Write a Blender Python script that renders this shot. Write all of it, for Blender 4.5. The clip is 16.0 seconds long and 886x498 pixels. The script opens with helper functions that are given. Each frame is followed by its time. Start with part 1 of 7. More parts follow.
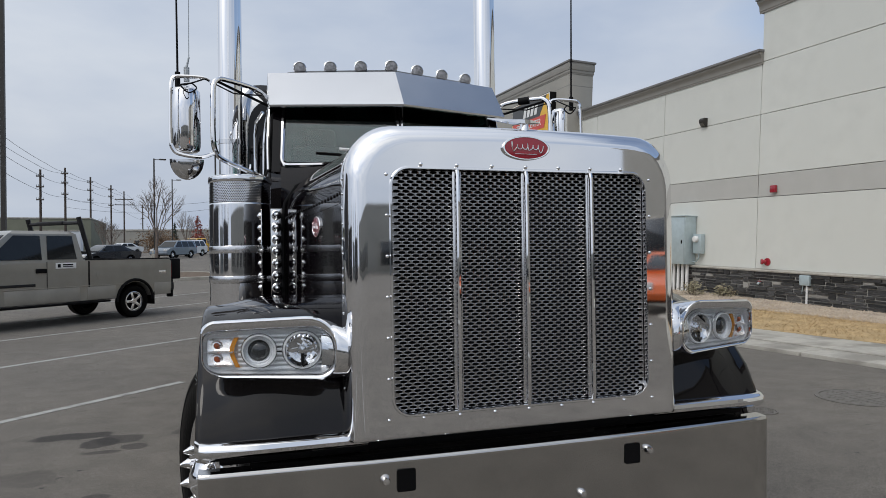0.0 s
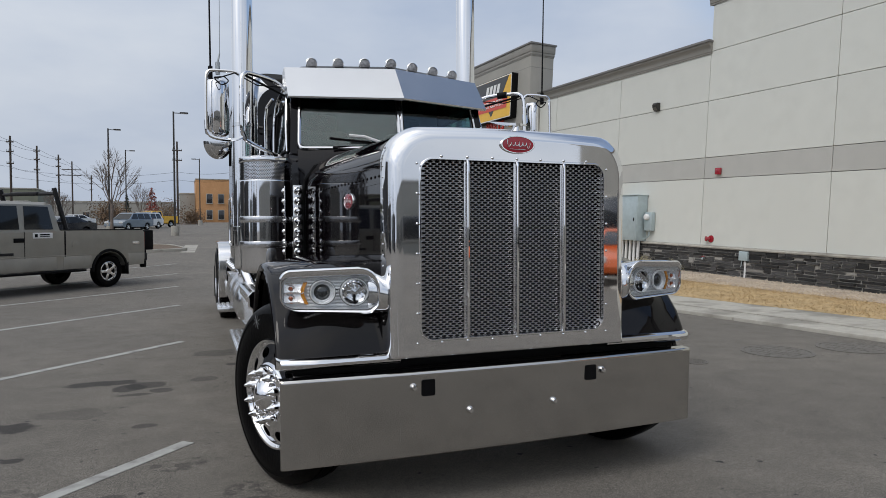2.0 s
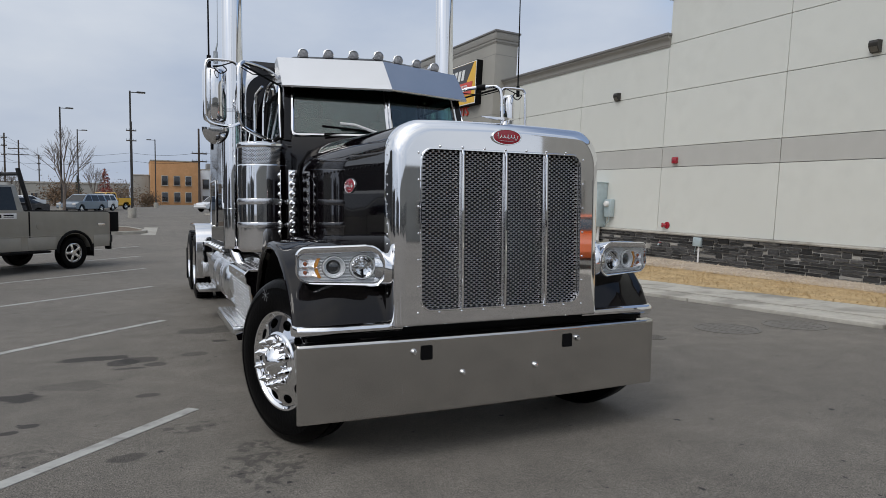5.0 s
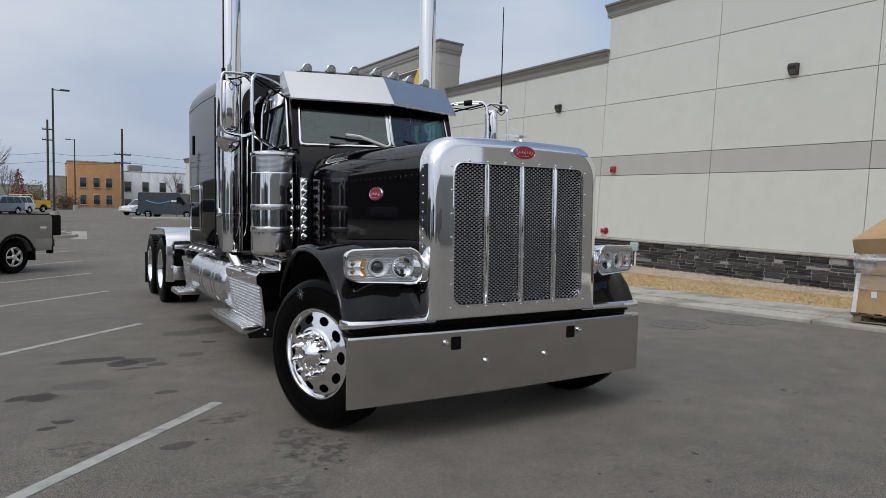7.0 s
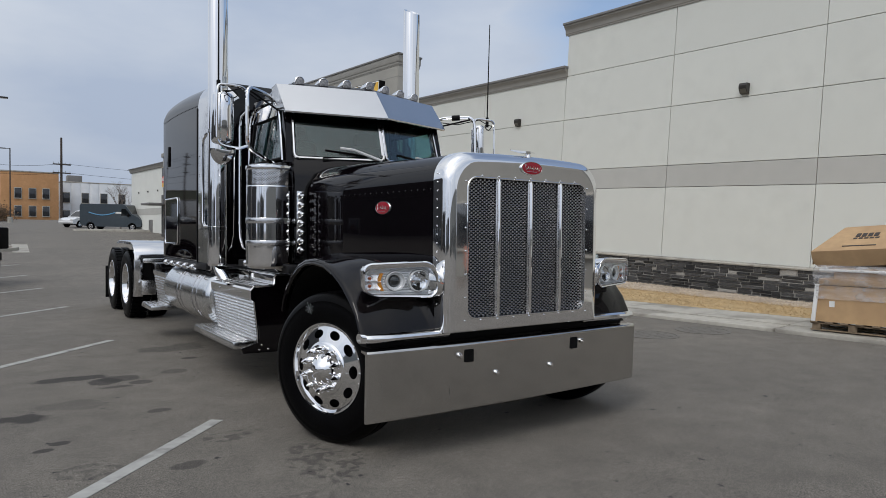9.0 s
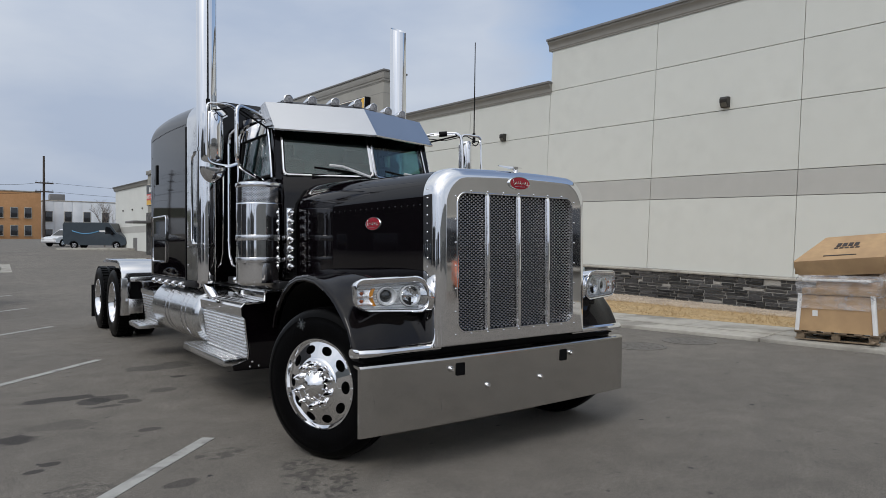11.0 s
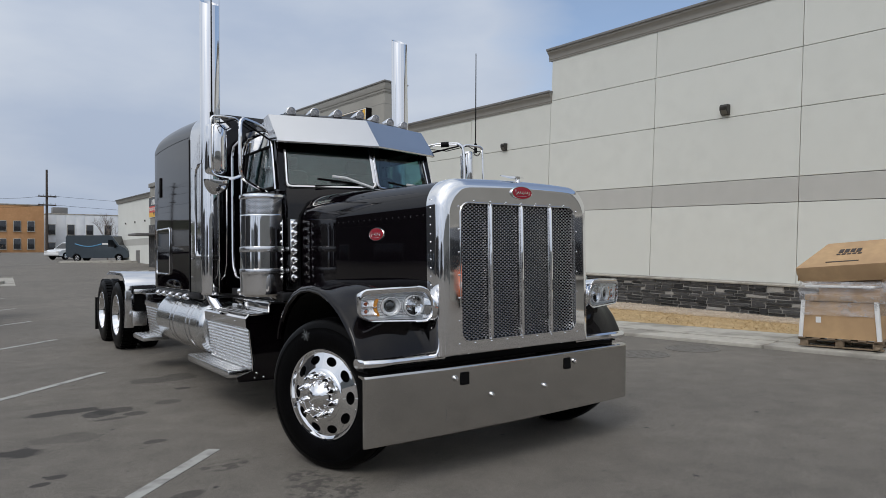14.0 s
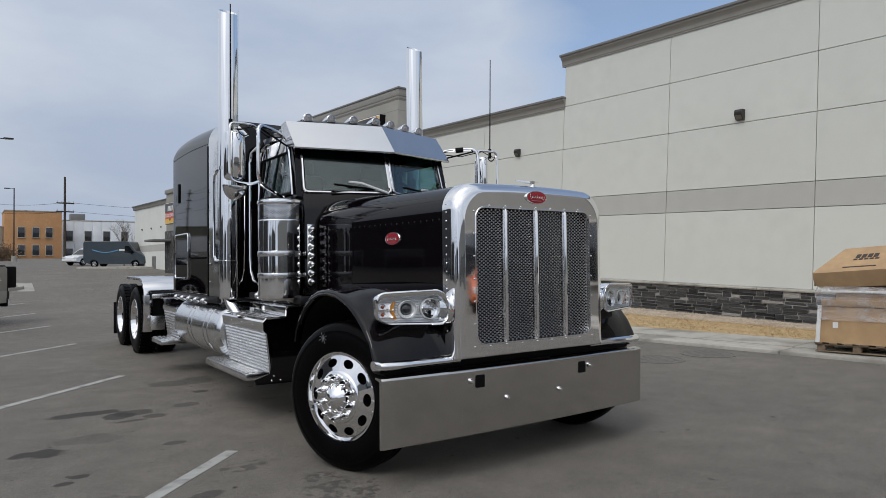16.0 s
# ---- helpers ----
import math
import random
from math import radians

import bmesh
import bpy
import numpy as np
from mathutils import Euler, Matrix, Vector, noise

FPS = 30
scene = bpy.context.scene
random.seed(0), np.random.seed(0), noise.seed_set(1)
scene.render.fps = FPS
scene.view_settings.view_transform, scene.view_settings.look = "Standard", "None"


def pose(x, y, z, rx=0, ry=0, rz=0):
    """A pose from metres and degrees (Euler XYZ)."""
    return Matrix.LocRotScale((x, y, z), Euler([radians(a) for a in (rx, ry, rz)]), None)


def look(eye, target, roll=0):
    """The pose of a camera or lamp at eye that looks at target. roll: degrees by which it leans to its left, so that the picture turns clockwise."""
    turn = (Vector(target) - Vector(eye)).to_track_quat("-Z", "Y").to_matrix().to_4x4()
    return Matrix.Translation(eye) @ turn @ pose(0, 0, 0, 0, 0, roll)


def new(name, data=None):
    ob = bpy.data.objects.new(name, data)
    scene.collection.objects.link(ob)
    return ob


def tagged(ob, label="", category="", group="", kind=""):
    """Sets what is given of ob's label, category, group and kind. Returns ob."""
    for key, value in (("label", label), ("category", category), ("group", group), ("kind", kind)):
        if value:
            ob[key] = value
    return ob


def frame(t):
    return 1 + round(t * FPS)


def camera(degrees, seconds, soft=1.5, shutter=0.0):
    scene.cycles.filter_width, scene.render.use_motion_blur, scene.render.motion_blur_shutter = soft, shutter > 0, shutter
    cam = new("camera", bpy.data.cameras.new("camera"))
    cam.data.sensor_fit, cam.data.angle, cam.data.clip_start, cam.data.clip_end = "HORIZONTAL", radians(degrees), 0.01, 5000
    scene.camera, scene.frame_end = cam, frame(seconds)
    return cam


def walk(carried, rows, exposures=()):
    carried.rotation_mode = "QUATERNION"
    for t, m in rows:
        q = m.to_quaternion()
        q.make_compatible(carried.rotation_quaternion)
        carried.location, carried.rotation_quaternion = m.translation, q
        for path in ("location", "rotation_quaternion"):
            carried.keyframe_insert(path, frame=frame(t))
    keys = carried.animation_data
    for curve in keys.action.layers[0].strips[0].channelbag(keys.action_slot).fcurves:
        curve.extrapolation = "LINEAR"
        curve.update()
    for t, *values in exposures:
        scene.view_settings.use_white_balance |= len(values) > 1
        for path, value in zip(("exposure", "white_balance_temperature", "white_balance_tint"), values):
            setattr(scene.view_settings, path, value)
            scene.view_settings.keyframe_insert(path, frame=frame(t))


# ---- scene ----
cam = camera(68.2, 16.0, soft=0.62)
PATH = [
    (0, (0.091, 0.013, 1.477), (0.728, 1.908, 1.493), -0.8),
    (0.5, (-0.051, -0.145, 1.469), (0.644, 1.73, 1.457), -0.4),
    (1, (-0.147, -0.377, 1.457), (0.564, 1.492, 1.434), -0.3),
    (1.5, (-0.265, -0.577, 1.459), (0.459, 1.287, 1.423), -0.2),
    (2, (-0.458, -0.717, 1.442), (0.301, 1.133, 1.383), -0.2),
    (2.5, (-0.561, -0.801, 1.441), (0.224, 1.037, 1.367), 0.0),
    (3, (-0.556, -0.823, 1.434), (0.25, 1.006, 1.353), 0.0),
    (3.5, (-0.572, -0.828, 1.429), (0.245, 0.995, 1.334), 0.1),
    (4, (-0.61, -0.841, 1.419), (0.221, 0.976, 1.316), 0.1),
    (4.5, (-0.689, -0.926, 1.422), (0.156, 0.884, 1.319), 0.1),
    (6.8, (-1.484, -1.127, 1.441), (-0.447, 0.581, 1.346), 0.8),
    (7, (-1.57, -1.135, 1.43), (-0.513, 0.561, 1.342), 0.6),
    (7.5, (-1.743, -1.151, 1.435), (-0.661, 0.529, 1.352), 0.5),
    (8, (-1.861, -1.054, 1.433), (-0.751, 0.608, 1.356), 0.6),
    (8.5, (-1.924, -0.984, 1.443), (-0.778, 0.654, 1.378), 0.6),
    (9, (-1.939, -0.948, 1.437), (-0.755, 0.663, 1.388), 0.6),
    (9.5, (-1.954, -0.955, 1.44), (-0.749, 0.64, 1.402), 0.4),
    (12, (-1.999, -0.985, 1.436), (-0.782, 0.602, 1.442), -0.2),
    (12.5, (-1.964, -0.978, 1.422), (-0.748, 0.609, 1.427), -0.2),
    (13, (-1.977, -0.976, 1.435), (-0.76, 0.61, 1.446), -0.4),
    (13.5, (-1.997, -0.989, 1.447), (-0.781, 0.598, 1.463), -0.5),
    (14, (-2.013, -0.994, 1.441), (-0.801, 0.597, 1.466), -0.6),
    (14.5, (-2.029, -0.989, 1.429), (-0.822, 0.605, 1.459), -0.5),
    (15, (-2.056, -1.014, 1.439), (-0.858, 0.587, 1.474), -0.5),
    (15.5, (-2.068, -1.021, 1.433), (-0.882, 0.589, 1.473), -0.5),
    (16, (-2.058, -1.024, 1.426), (-0.878, 0.59, 1.47), -0.6),
]
walk(cam, [(t, look(eye, target, roll)) for t, eye, target, roll in PATH])

# ---- world, sun, exposure ----
world = bpy.data.worlds.new("sky")
scene.world = world
world.use_nodes = True
wt = world.node_tree
for n in list(wt.nodes):
    wt.nodes.remove(n)
w_out = wt.nodes.new("ShaderNodeOutputWorld")
w_bg = wt.nodes.new("ShaderNodeBackground")
w_sky = wt.nodes.new("ShaderNodeTexSky")
w_sky.sky_type, w_sky.sun_disc = "NISHITA", False
w_sky.sun_elevation, w_sky.sun_rotation = radians(50), radians(241.8)
w_sky.air_density, w_sky.dust_density, w_sky.ozone_density = 1.0, 0.3, 2.5
w_bg.inputs["Strength"].default_value = 0.135
w_co = wt.nodes.new("ShaderNodeTexCoord")
w_map = wt.nodes.new("ShaderNodeMapping")
w_map.inputs["Scale"].default_value = (1.2, 1.2, 3.2)
w_map.inputs["Location"].default_value = (3.1, 0.4, 0.9)
w_noise = wt.nodes.new("ShaderNodeTexNoise")
w_noise.inputs["Scale"].default_value = 1.3
w_noise.inputs["Detail"].default_value = 6.0
w_noise.inputs["Roughness"].default_value = 0.52
w_tone = wt.nodes.new("ShaderNodeValToRGB")
w_tone.color_ramp.elements[0].position, w_tone.color_ramp.elements[0].color = 0.35, (3.05, 3.6, 4.6, 1)
w_tone.color_ramp.elements[1].position, w_tone.color_ramp.elements[1].color = 0.72, (5.15, 5.45, 5.85, 1)
# cloud cover thins out towards the east; the overcast brightens towards the zenith
w_sep = wt.nodes.new("ShaderNodeSeparateXYZ")
w_high = wt.nodes.new("ShaderNodeMath")
w_high.operation = "MULTIPLY_ADD"
w_high.inputs[1].default_value = 0.35
w_thin = wt.nodes.new("ShaderNodeMath")
w_thin.operation = "MULTIPLY_ADD"
w_thin.inputs[1].default_value = 0.45
w_cover = wt.nodes.new("ShaderNodeMapRange")
w_cover.inputs["From Min"].default_value, w_cover.inputs["From Max"].default_value = 0.95, 1.03
w_cover.inputs["To Min"].default_value, w_cover.inputs["To Max"].default_value = 1.0, 0.25
w_zen = wt.nodes.new("ShaderNodeValToRGB")
for k, (pos, v) in enumerate(((0.0, 0.92), (0.3, 1.04), (0.6, 1.05), (1.0, 1.12))):
    e = w_zen.color_ramp.elements[k] if k < 2 else w_zen.color_ramp.elements.new(pos)
    e.position, e.color = pos, (v, v, v, 1)
w_mul = wt.nodes.new("ShaderNodeMixRGB")
w_mul.blend_type = "MULTIPLY"
w_mul.inputs["Fac"].default_value = 1.0
w_mix = wt.nodes.new("ShaderNodeMixRGB")
wt.links.new(w_co.outputs["Generated"], w_map.inputs["Vector"])
wt.links.new(w_map.outputs["Vector"], w_noise.inputs["Vector"])
wt.links.new(w_noise.outputs["Fac"], w_tone.inputs["Fac"])
wt.links.new(w_co.outputs["Generated"], w_sep.inputs["Vector"])
wt.links.new(w_noise.outputs["Fac"], w_thin.inputs[0])
wt.links.new(w_sep.outputs["Z"], w_high.inputs[0])
wt.links.new(w_sep.outputs["X"], w_high.inputs[2])
wt.links.new(w_high.outputs["Value"], w_thin.inputs[2])
wt.links.new(w_thin.outputs["Value"], w_cover.inputs["Value"])
wt.links.new(w_sep.outputs["Z"], w_zen.inputs["Fac"])
# the veiled sun spreads a broad glow through the overcast
SUN_AT = Vector((-14, -7.5, 19))
w_dot = wt.nodes.new("ShaderNodeVectorMath")
w_dot.operation = "DOT_PRODUCT"
w_dot.inputs[1].default_value = SUN_AT.normalized()
w_pos = wt.nodes.new("ShaderNodeMath")
w_pos.operation = "MAXIMUM"
w_pos.inputs[1].default_value = 0.0
w_pow = wt.nodes.new("ShaderNodeMath")
w_pow.operation = "POWER"
w_pow.inputs[1].default_value = 4.5
w_glow = wt.nodes.new("ShaderNodeMixRGB")
w_glow.inputs["Color1"].default_value, w_glow.inputs["Color2"].default_value = (1, 1, 1, 1), (2.75, 2.5, 2.2, 1)
w_veil = wt.nodes.new("ShaderNodeMixRGB")
w_veil.blend_type = "MULTIPLY"
w_veil.inputs["Fac"].default_value = 1.0
wt.links.new(w_co.outputs["Generated"], w_dot.inputs[0])
wt.links.new(w_dot.outputs["Value"], w_pos.inputs[0])
wt.links.new(w_pos.outputs["Value"], w_pow.inputs[0])
wt.links.new(w_pow.outputs["Value"], w_glow.inputs["Fac"])
wt.links.new(w_tone.outputs["Color"], w_veil.inputs["Color1"])
wt.links.new(w_glow.outputs["Color"], w_veil.inputs["Color2"])
wt.links.new(w_veil.outputs["Color"], w_mul.inputs["Color1"])
wt.links.new(w_zen.outputs["Color"], w_mul.inputs["Color2"])
wt.links.new(w_cover.outputs["Result"], w_mix.inputs["Fac"])
wt.links.new(w_sky.outputs["Color"], w_mix.inputs["Color1"])
wt.links.new(w_mul.outputs["Color"], w_mix.inputs["Color2"])
wt.links.new(w_mix.outputs["Color"], w_bg.inputs["Color"])
wt.links.new(w_bg.outputs["Background"], w_out.inputs["Surface"])

sun = new("sun", bpy.data.lights.new("sun", "SUN"))
sun.data.energy, sun.data.angle, sun.data.color = 0.75, radians(24), (1.0, 0.95, 0.89)
sun.matrix_world = look(SUN_AT, (0, 0, 0))

# ---- materials ----
MATS = {}


def shader(name, base, rough=0.5, metal=0.0, spread=0.0, scale=8.0, bump=0.0, bump_scale=60.0, coat=0.0, second=None,
           second_scale=1.0, lo=0.4, hi=0.65, vary=0.0, rough_var=0.0, spec=0.5, coat_ior=1.5):
    """A node material: base colour with fine grain, a second colour in large patches, relief and gloss changes."""
    if name in MATS:
        return MATS[name]
    m = bpy.data.materials.new(name)
    m.use_nodes = True
    nt = m.node_tree
    p = nt.nodes["Principled BSDF"]
    p.inputs["Roughness"].default_value = rough
    p.inputs["Metallic"].default_value = metal
    p.inputs["Coat Weight"].default_value = coat
    p.inputs["Coat Roughness"].default_value = 0.03
    p.inputs["Coat IOR"].default_value = coat_ior
    p.inputs["Specular IOR Level"].default_value = spec
    co = nt.nodes.new("ShaderNodeTexCoord")
    base4 = (*base, 1)
    p.inputs["Base Color"].default_value = base4
    out = None
    if spread > 0 or rough_var > 0:
        n1 = nt.nodes.new("ShaderNodeTexNoise")
        n1.inputs["Scale"].default_value, n1.inputs["Detail"].default_value = scale, 5.0
        nt.links.new(co.outputs["Object"], n1.inputs["Vector"])
        r = nt.nodes.new("ShaderNodeValToRGB")
        r.color_ramp.elements[0].position, r.color_ramp.elements[1].position = 0.3, 0.7
        r.color_ramp.elements[0].color = (*[c * (1 - spread) for c in base], 1)
        r.color_ramp.elements[1].color = (*[min(1, c * (1 + spread)) for c in base], 1)
        nt.links.new(n1.outputs["Fac"], r.inputs["Fac"])
        out = r.outputs["Color"]
        if rough_var > 0:
            q = nt.nodes.new("ShaderNodeMapRange")
            q.inputs["From Min"].default_value, q.inputs["From Max"].default_value = 0.3, 0.7
            q.inputs["To Min"].default_value, q.inputs["To Max"].default_value = max(0, rough - rough_var), rough + rough_var
            nt.links.new(n1.outputs["Fac"], q.inputs["Value"])
            nt.links.new(q.outputs["Result"], p.inputs["Roughness"])
    if second:
        n2 = nt.nodes.new("ShaderNodeTexNoise")
        n2.inputs["Scale"].default_value, n2.inputs["Detail"].default_value = second_scale, 7.0
        nt.links.new(co.outputs["Object"], n2.inputs["Vector"])
        r2 = nt.nodes.new("ShaderNodeValToRGB")
        r2.color_ramp.elements[0].position, r2.color_ramp.elements[1].position = lo, hi
        nt.links.new(n2.outputs["Fac"], r2.inputs["Fac"])
        mx = nt.nodes.new("ShaderNodeMixRGB")
        nt.links.new(r2.outputs["Color"], mx.inputs["Fac"])
        if out:
            nt.links.new(out, mx.inputs["Color1"])
        else:
            mx.inputs["Color1"].default_value = base4
        mx.inputs["Color2"].default_value = (*second, 1)
        out = mx.outputs["Color"]
    if vary > 0:
        oi = nt.nodes.new("ShaderNodeObjectInfo")
        q = nt.nodes.new("ShaderNodeMapRange")
        q.inputs["To Min"].default_value, q.inputs["To Max"].default_value = 1 - vary, 1 + vary
        nt.links.new(oi.outputs["Random"], q.inputs["Value"])
        hv = nt.nodes.new("ShaderNodeHueSaturation")
        nt.links.new(q.outputs["Result"], hv.inputs["Value"])
        if out:
            nt.links.new(out, hv.inputs["Color"])
        else:
            hv.inputs["Color"].default_value = base4
        out = hv.outputs["Color"]
    if out:
        nt.links.new(out, p.inputs["Base Color"])
    if bump > 0:
        nb = nt.nodes.new("ShaderNodeTexNoise")
        nb.inputs["Scale"].default_value, nb.inputs["Detail"].default_value = bump_scale, 4.0
        nt.links.new(co.outputs["Object"], nb.inputs["Vector"])
        b = nt.nodes.new("ShaderNodeBump")
        b.inputs["Strength"].default_value, b.inputs["Distance"].default_value = bump, 0.01
        nt.links.new(nb.outputs["Fac"], b.inputs["Height"])
        nt.links.new(b.outputs["Normal"], p.inputs["Normal"])
    MATS[name] = m
    return m


def glass(name, tint, rough=0.0, face_on=0.022):
    """Window glass: sees through by its tint, mirrors by the angle."""
    m = bpy.data.materials.new(name)
    m.use_nodes = True
    nt = m.node_tree
    nt.nodes.remove(nt.nodes["Principled BSDF"])
    tr = nt.nodes.new("ShaderNodeBsdfTransparent")
    tr.inputs["Color"].default_value = (*tint, 1)
    gl = nt.nodes.new("ShaderNodeBsdfGlossy")
    gl.inputs["Roughness"].default_value = rough
    lw = nt.nodes.new("ShaderNodeLayerWeight")
    lw.inputs["Blend"].default_value = 0.5
    pw = nt.nodes.new("ShaderNodeMath")
    pw.operation = "POWER"
    pw.inputs[1].default_value = 4.0
    nt.links.new(lw.outputs["Facing"], pw.inputs[0])
    fr = nt.nodes.new("ShaderNodeMath")
    fr.operation = "MULTIPLY_ADD"
    fr.inputs[1].default_value, fr.inputs[2].default_value = 0.9, face_on
    nt.links.new(pw.outputs["Value"], fr.inputs[0])
    mx = nt.nodes.new("ShaderNodeMixShader")
    nt.links.new(fr.outputs["Value"], mx.inputs["Fac"])
    nt.links.new(tr.outputs["BSDF"], mx.inputs[1])
    nt.links.new(gl.outputs["BSDF"], mx.inputs[2])
    nt.links.new(mx.outputs["Shader"], nt.nodes["Material Output"].inputs["Surface"])
    return m


def asphalt_material():
    m = bpy.data.materials.new("asphalt")
    m.use_nodes = True
    nt = m.node_tree
    p = nt.nodes["Principled BSDF"]
    p.inputs["Roughness"].default_value = 0.88
    p.inputs["Specular IOR Level"].default_value = 0.3
    co = nt.nodes.new("ShaderNodeTexCoord")

    def tex(scale, detail=5.0, rough=0.55):
        n = nt.nodes.new("ShaderNodeTexNoise")
        n.inputs["Scale"].default_value, n.inputs["Detail"].default_value, n.inputs["Roughness"].default_value = scale, detail, rough
        nt.links.new(co.outputs["Object"], n.inputs["Vector"])
        return n.outputs["Fac"]

    def ramp(fac, a, b, ca, cb):
        r = nt.nodes.new("ShaderNodeValToRGB")
        r.color_ramp.elements[0].position, r.color_ramp.elements[0].color = a, (*ca, 1)
        r.color_ramp.elements[1].position, r.color_ramp.elements[1].color = b, (*cb, 1)
        nt.links.new(fac, r.inputs["Fac"])
        return r.outputs["Color"]

    def mix(kind, fac, a, b):
        x = nt.nodes.new("ShaderNodeMixRGB")
        x.blend_type = kind
        if isinstance(fac, float):
            x.inputs["Fac"].default_value = fac
        else:
            nt.links.new(fac, x.inputs["Fac"])
        nt.links.new(a, x.inputs["Color1"])
        if isinstance(b, tuple):
            x.inputs["Color2"].default_value = (*b, 1)
        else:
            nt.links.new(b, x.inputs["Color2"])
        return x.outputs["Color"]

    grit = ramp(tex(115, 3, 0.75), 0.32, 0.68, (0.030, 0.0275, 0.0245), (0.335, 0.309, 0.273))
    col = mix("MULTIPLY", 0.8, grit, ramp(tex(0.35, 6), 0.3, 0.7, (0.80, 0.80, 0.80), (1.12, 1.11, 1.09)))
    col = mix("MULTIPLY", 0.6, col, ramp(tex(3.5, 6, 0.65), 0.32, 0.68, (0.70, 0.70, 0.70), (1.15, 1.15, 1.14)))
    col = mix("MULTIPLY", 0.7, col, ramp(tex(32, 4, 0.6), 0.33, 0.66, (0.72, 0.72, 0.72), (1.22, 1.21, 1.2)))
    specks = ramp(tex(75.0, 2, 0.5), 0.715, 0.74, (0, 0, 0), (0.8, 0.8, 0.8))
    col = mix("MIX", specks, col, (0.40, 0.38, 0.345))
    spots = ramp(tex(13.0, 2, 0.4), 0.71, 0.75, (0, 0, 0), (1, 1, 1))
    col = mix("MIX", spots, col, (0.045, 0.043, 0.042))
    # oil drips and damp marks left in the parking bays
    wob = nt.nodes.new("ShaderNodeTexNoise")
    wob.inputs["Scale"].default_value, wob.inputs["Detail"].default_value = 3.2, 4.0
    nt.links.new(co.outputs["Object"], wob.inputs["Vector"])
    drips = ramp(tex(13.0, 3, 0.5), 0.47, 0.55, (0, 0, 0), (1, 1, 1))
    for x, y, rx, ry, amount in STAINS:
        mp = nt.nodes.new("ShaderNodeMapping")
        mp.inputs["Location"].default_value = (-x / rx, -y / ry, 0)
        mp.inputs["Scale"].default_value = (1 / rx, 1 / ry, 0)
        nt.links.new(co.outputs["Object"], mp.inputs["Vector"])
        ln = nt.nodes.new("ShaderNodeVectorMath")
        ln.operation = "LENGTH"
        nt.links.new(mp.outputs["Vector"], ln.inputs[0])
        ad = nt.nodes.new("ShaderNodeMath")
        ad.operation = "MULTIPLY_ADD"
        nt.links.new(wob.outputs["Fac"], ad.inputs[0])
        ad.inputs[1].default_value = 1.7
        nt.links.new(ln.outputs["Value"], ad.inputs[2])
        fac = nt.nodes.new("ShaderNodeMapRange")
        fac.inputs["From Min"].default_value, fac.inputs["From Max"].default_value = 1.55, 1.72
        fac.inputs["To Min"].default_value, fac.inputs["To Max"].default_value = amount, 0.0
        nt.links.new(ad.outputs["Value"], fac.inputs["Value"])
        dot = nt.nodes.new("ShaderNodeMath")
        dot.operation = "MULTIPLY"
        nt.links.new(fac.outputs["Result"], dot.inputs[0])
        nt.links.new(drips, dot.inputs[1])
        col = mix("MIX", dot.outputs["Value"] if y < 4 and rx > 0.2 else fac.outputs["Result"], col, (0.035, 0.033, 0.032))
    nt.links.new(col, p.inputs["Base Color"])
    b = nt.nodes.new("ShaderNodeBump")
    b.inputs["Strength"].default_value, b.inputs["Distance"].default_value = 0.8, 0.008
    nt.links.new(tex(160, 3, 0.7), b.inputs["Height"])
    nt.links.new(b.outputs["Normal"], p.inputs["Normal"])
    return m


STAINS = [(-1.12, 6.17, 0.36, 0.17, 0.8), (-0.88, 5.9, 0.18, 0.17, 0.75), (-0.70, 5.98, 0.22, 0.18, 0.65), (-0.6, 5.68, 0.13, 0.1, 0.6), (-0.8, 5.6, 0.2, 0.07, 0.6),
          (-1.58, 4.86, 0.24, 0.17, 0.85), (0.15, 7.4, 0.5, 0.3, 0.45), (0.11, 6.66, 0.12, 0.09, 0.7), (-1.42, 4.07, 0.07, 0.05, 0.8), (-1.53, 3.96, 0.07, 0.05, 0.8),
          (-0.68, 4.56, 0.09, 0.07, 0.6), (-0.21, 6.0, 0.14, 0.11, 0.45), (-0.1, 2.78, 0.3, 0.42, 0.55), (-0.84, 3.17, 0.13, 0.09, 0.6), (-0.46, 3.6, 0.22, 0.15, 0.5),
          (-1.3, 3.4, 0.24, 0.2, 0.35), (-0.5, 2.2, 0.25, 0.25, 0.35), (-1.2, 5.1, 0.3, 0.2, 0.3), (5.4, 6.3, 0.8, 0.4, 0.45)]
M_ASPHALT = asphalt_material()
M_PAINT = shader("black_plum_paint", (0.0030, 0.0020, 0.0029), rough=0.4, coat=0.85, spec=0.0, coat_ior=1.44)
M_CHROME = shader("chrome", (0.86, 0.86, 0.87), rough=0.035, metal=1.0, spread=0.02, scale=3.0)
M_STAINLESS = shader("stainless_steel", (0.72, 0.72, 0.73), rough=0.08, metal=1.0, spread=0.03, scale=2.0, rough_var=0.02)
M_BUMPER = shader("polished_bumper_steel", (0.56, 0.545, 0.525), rough=0.12, metal=1.0, spread=0.05, scale=2.2, rough_var=0.05)
M_ALU = shader("brushed_aluminium", (0.74, 0.74, 0.75), rough=0.22, metal=1.0, spread=0.06, scale=9.0, rough_var=0.08)
M_TANK = shader("polished_aluminium", (0.76, 0.77, 0.78), rough=0.19, metal=1.0, spread=0.03, scale=2.0, rough_var=0.02)
M_DARKCHROME = shader("smoked_steel", (0.30, 0.30, 0.31), rough=0.1, metal=1.0, spread=0.04, scale=2.0, rough_var=0.02)
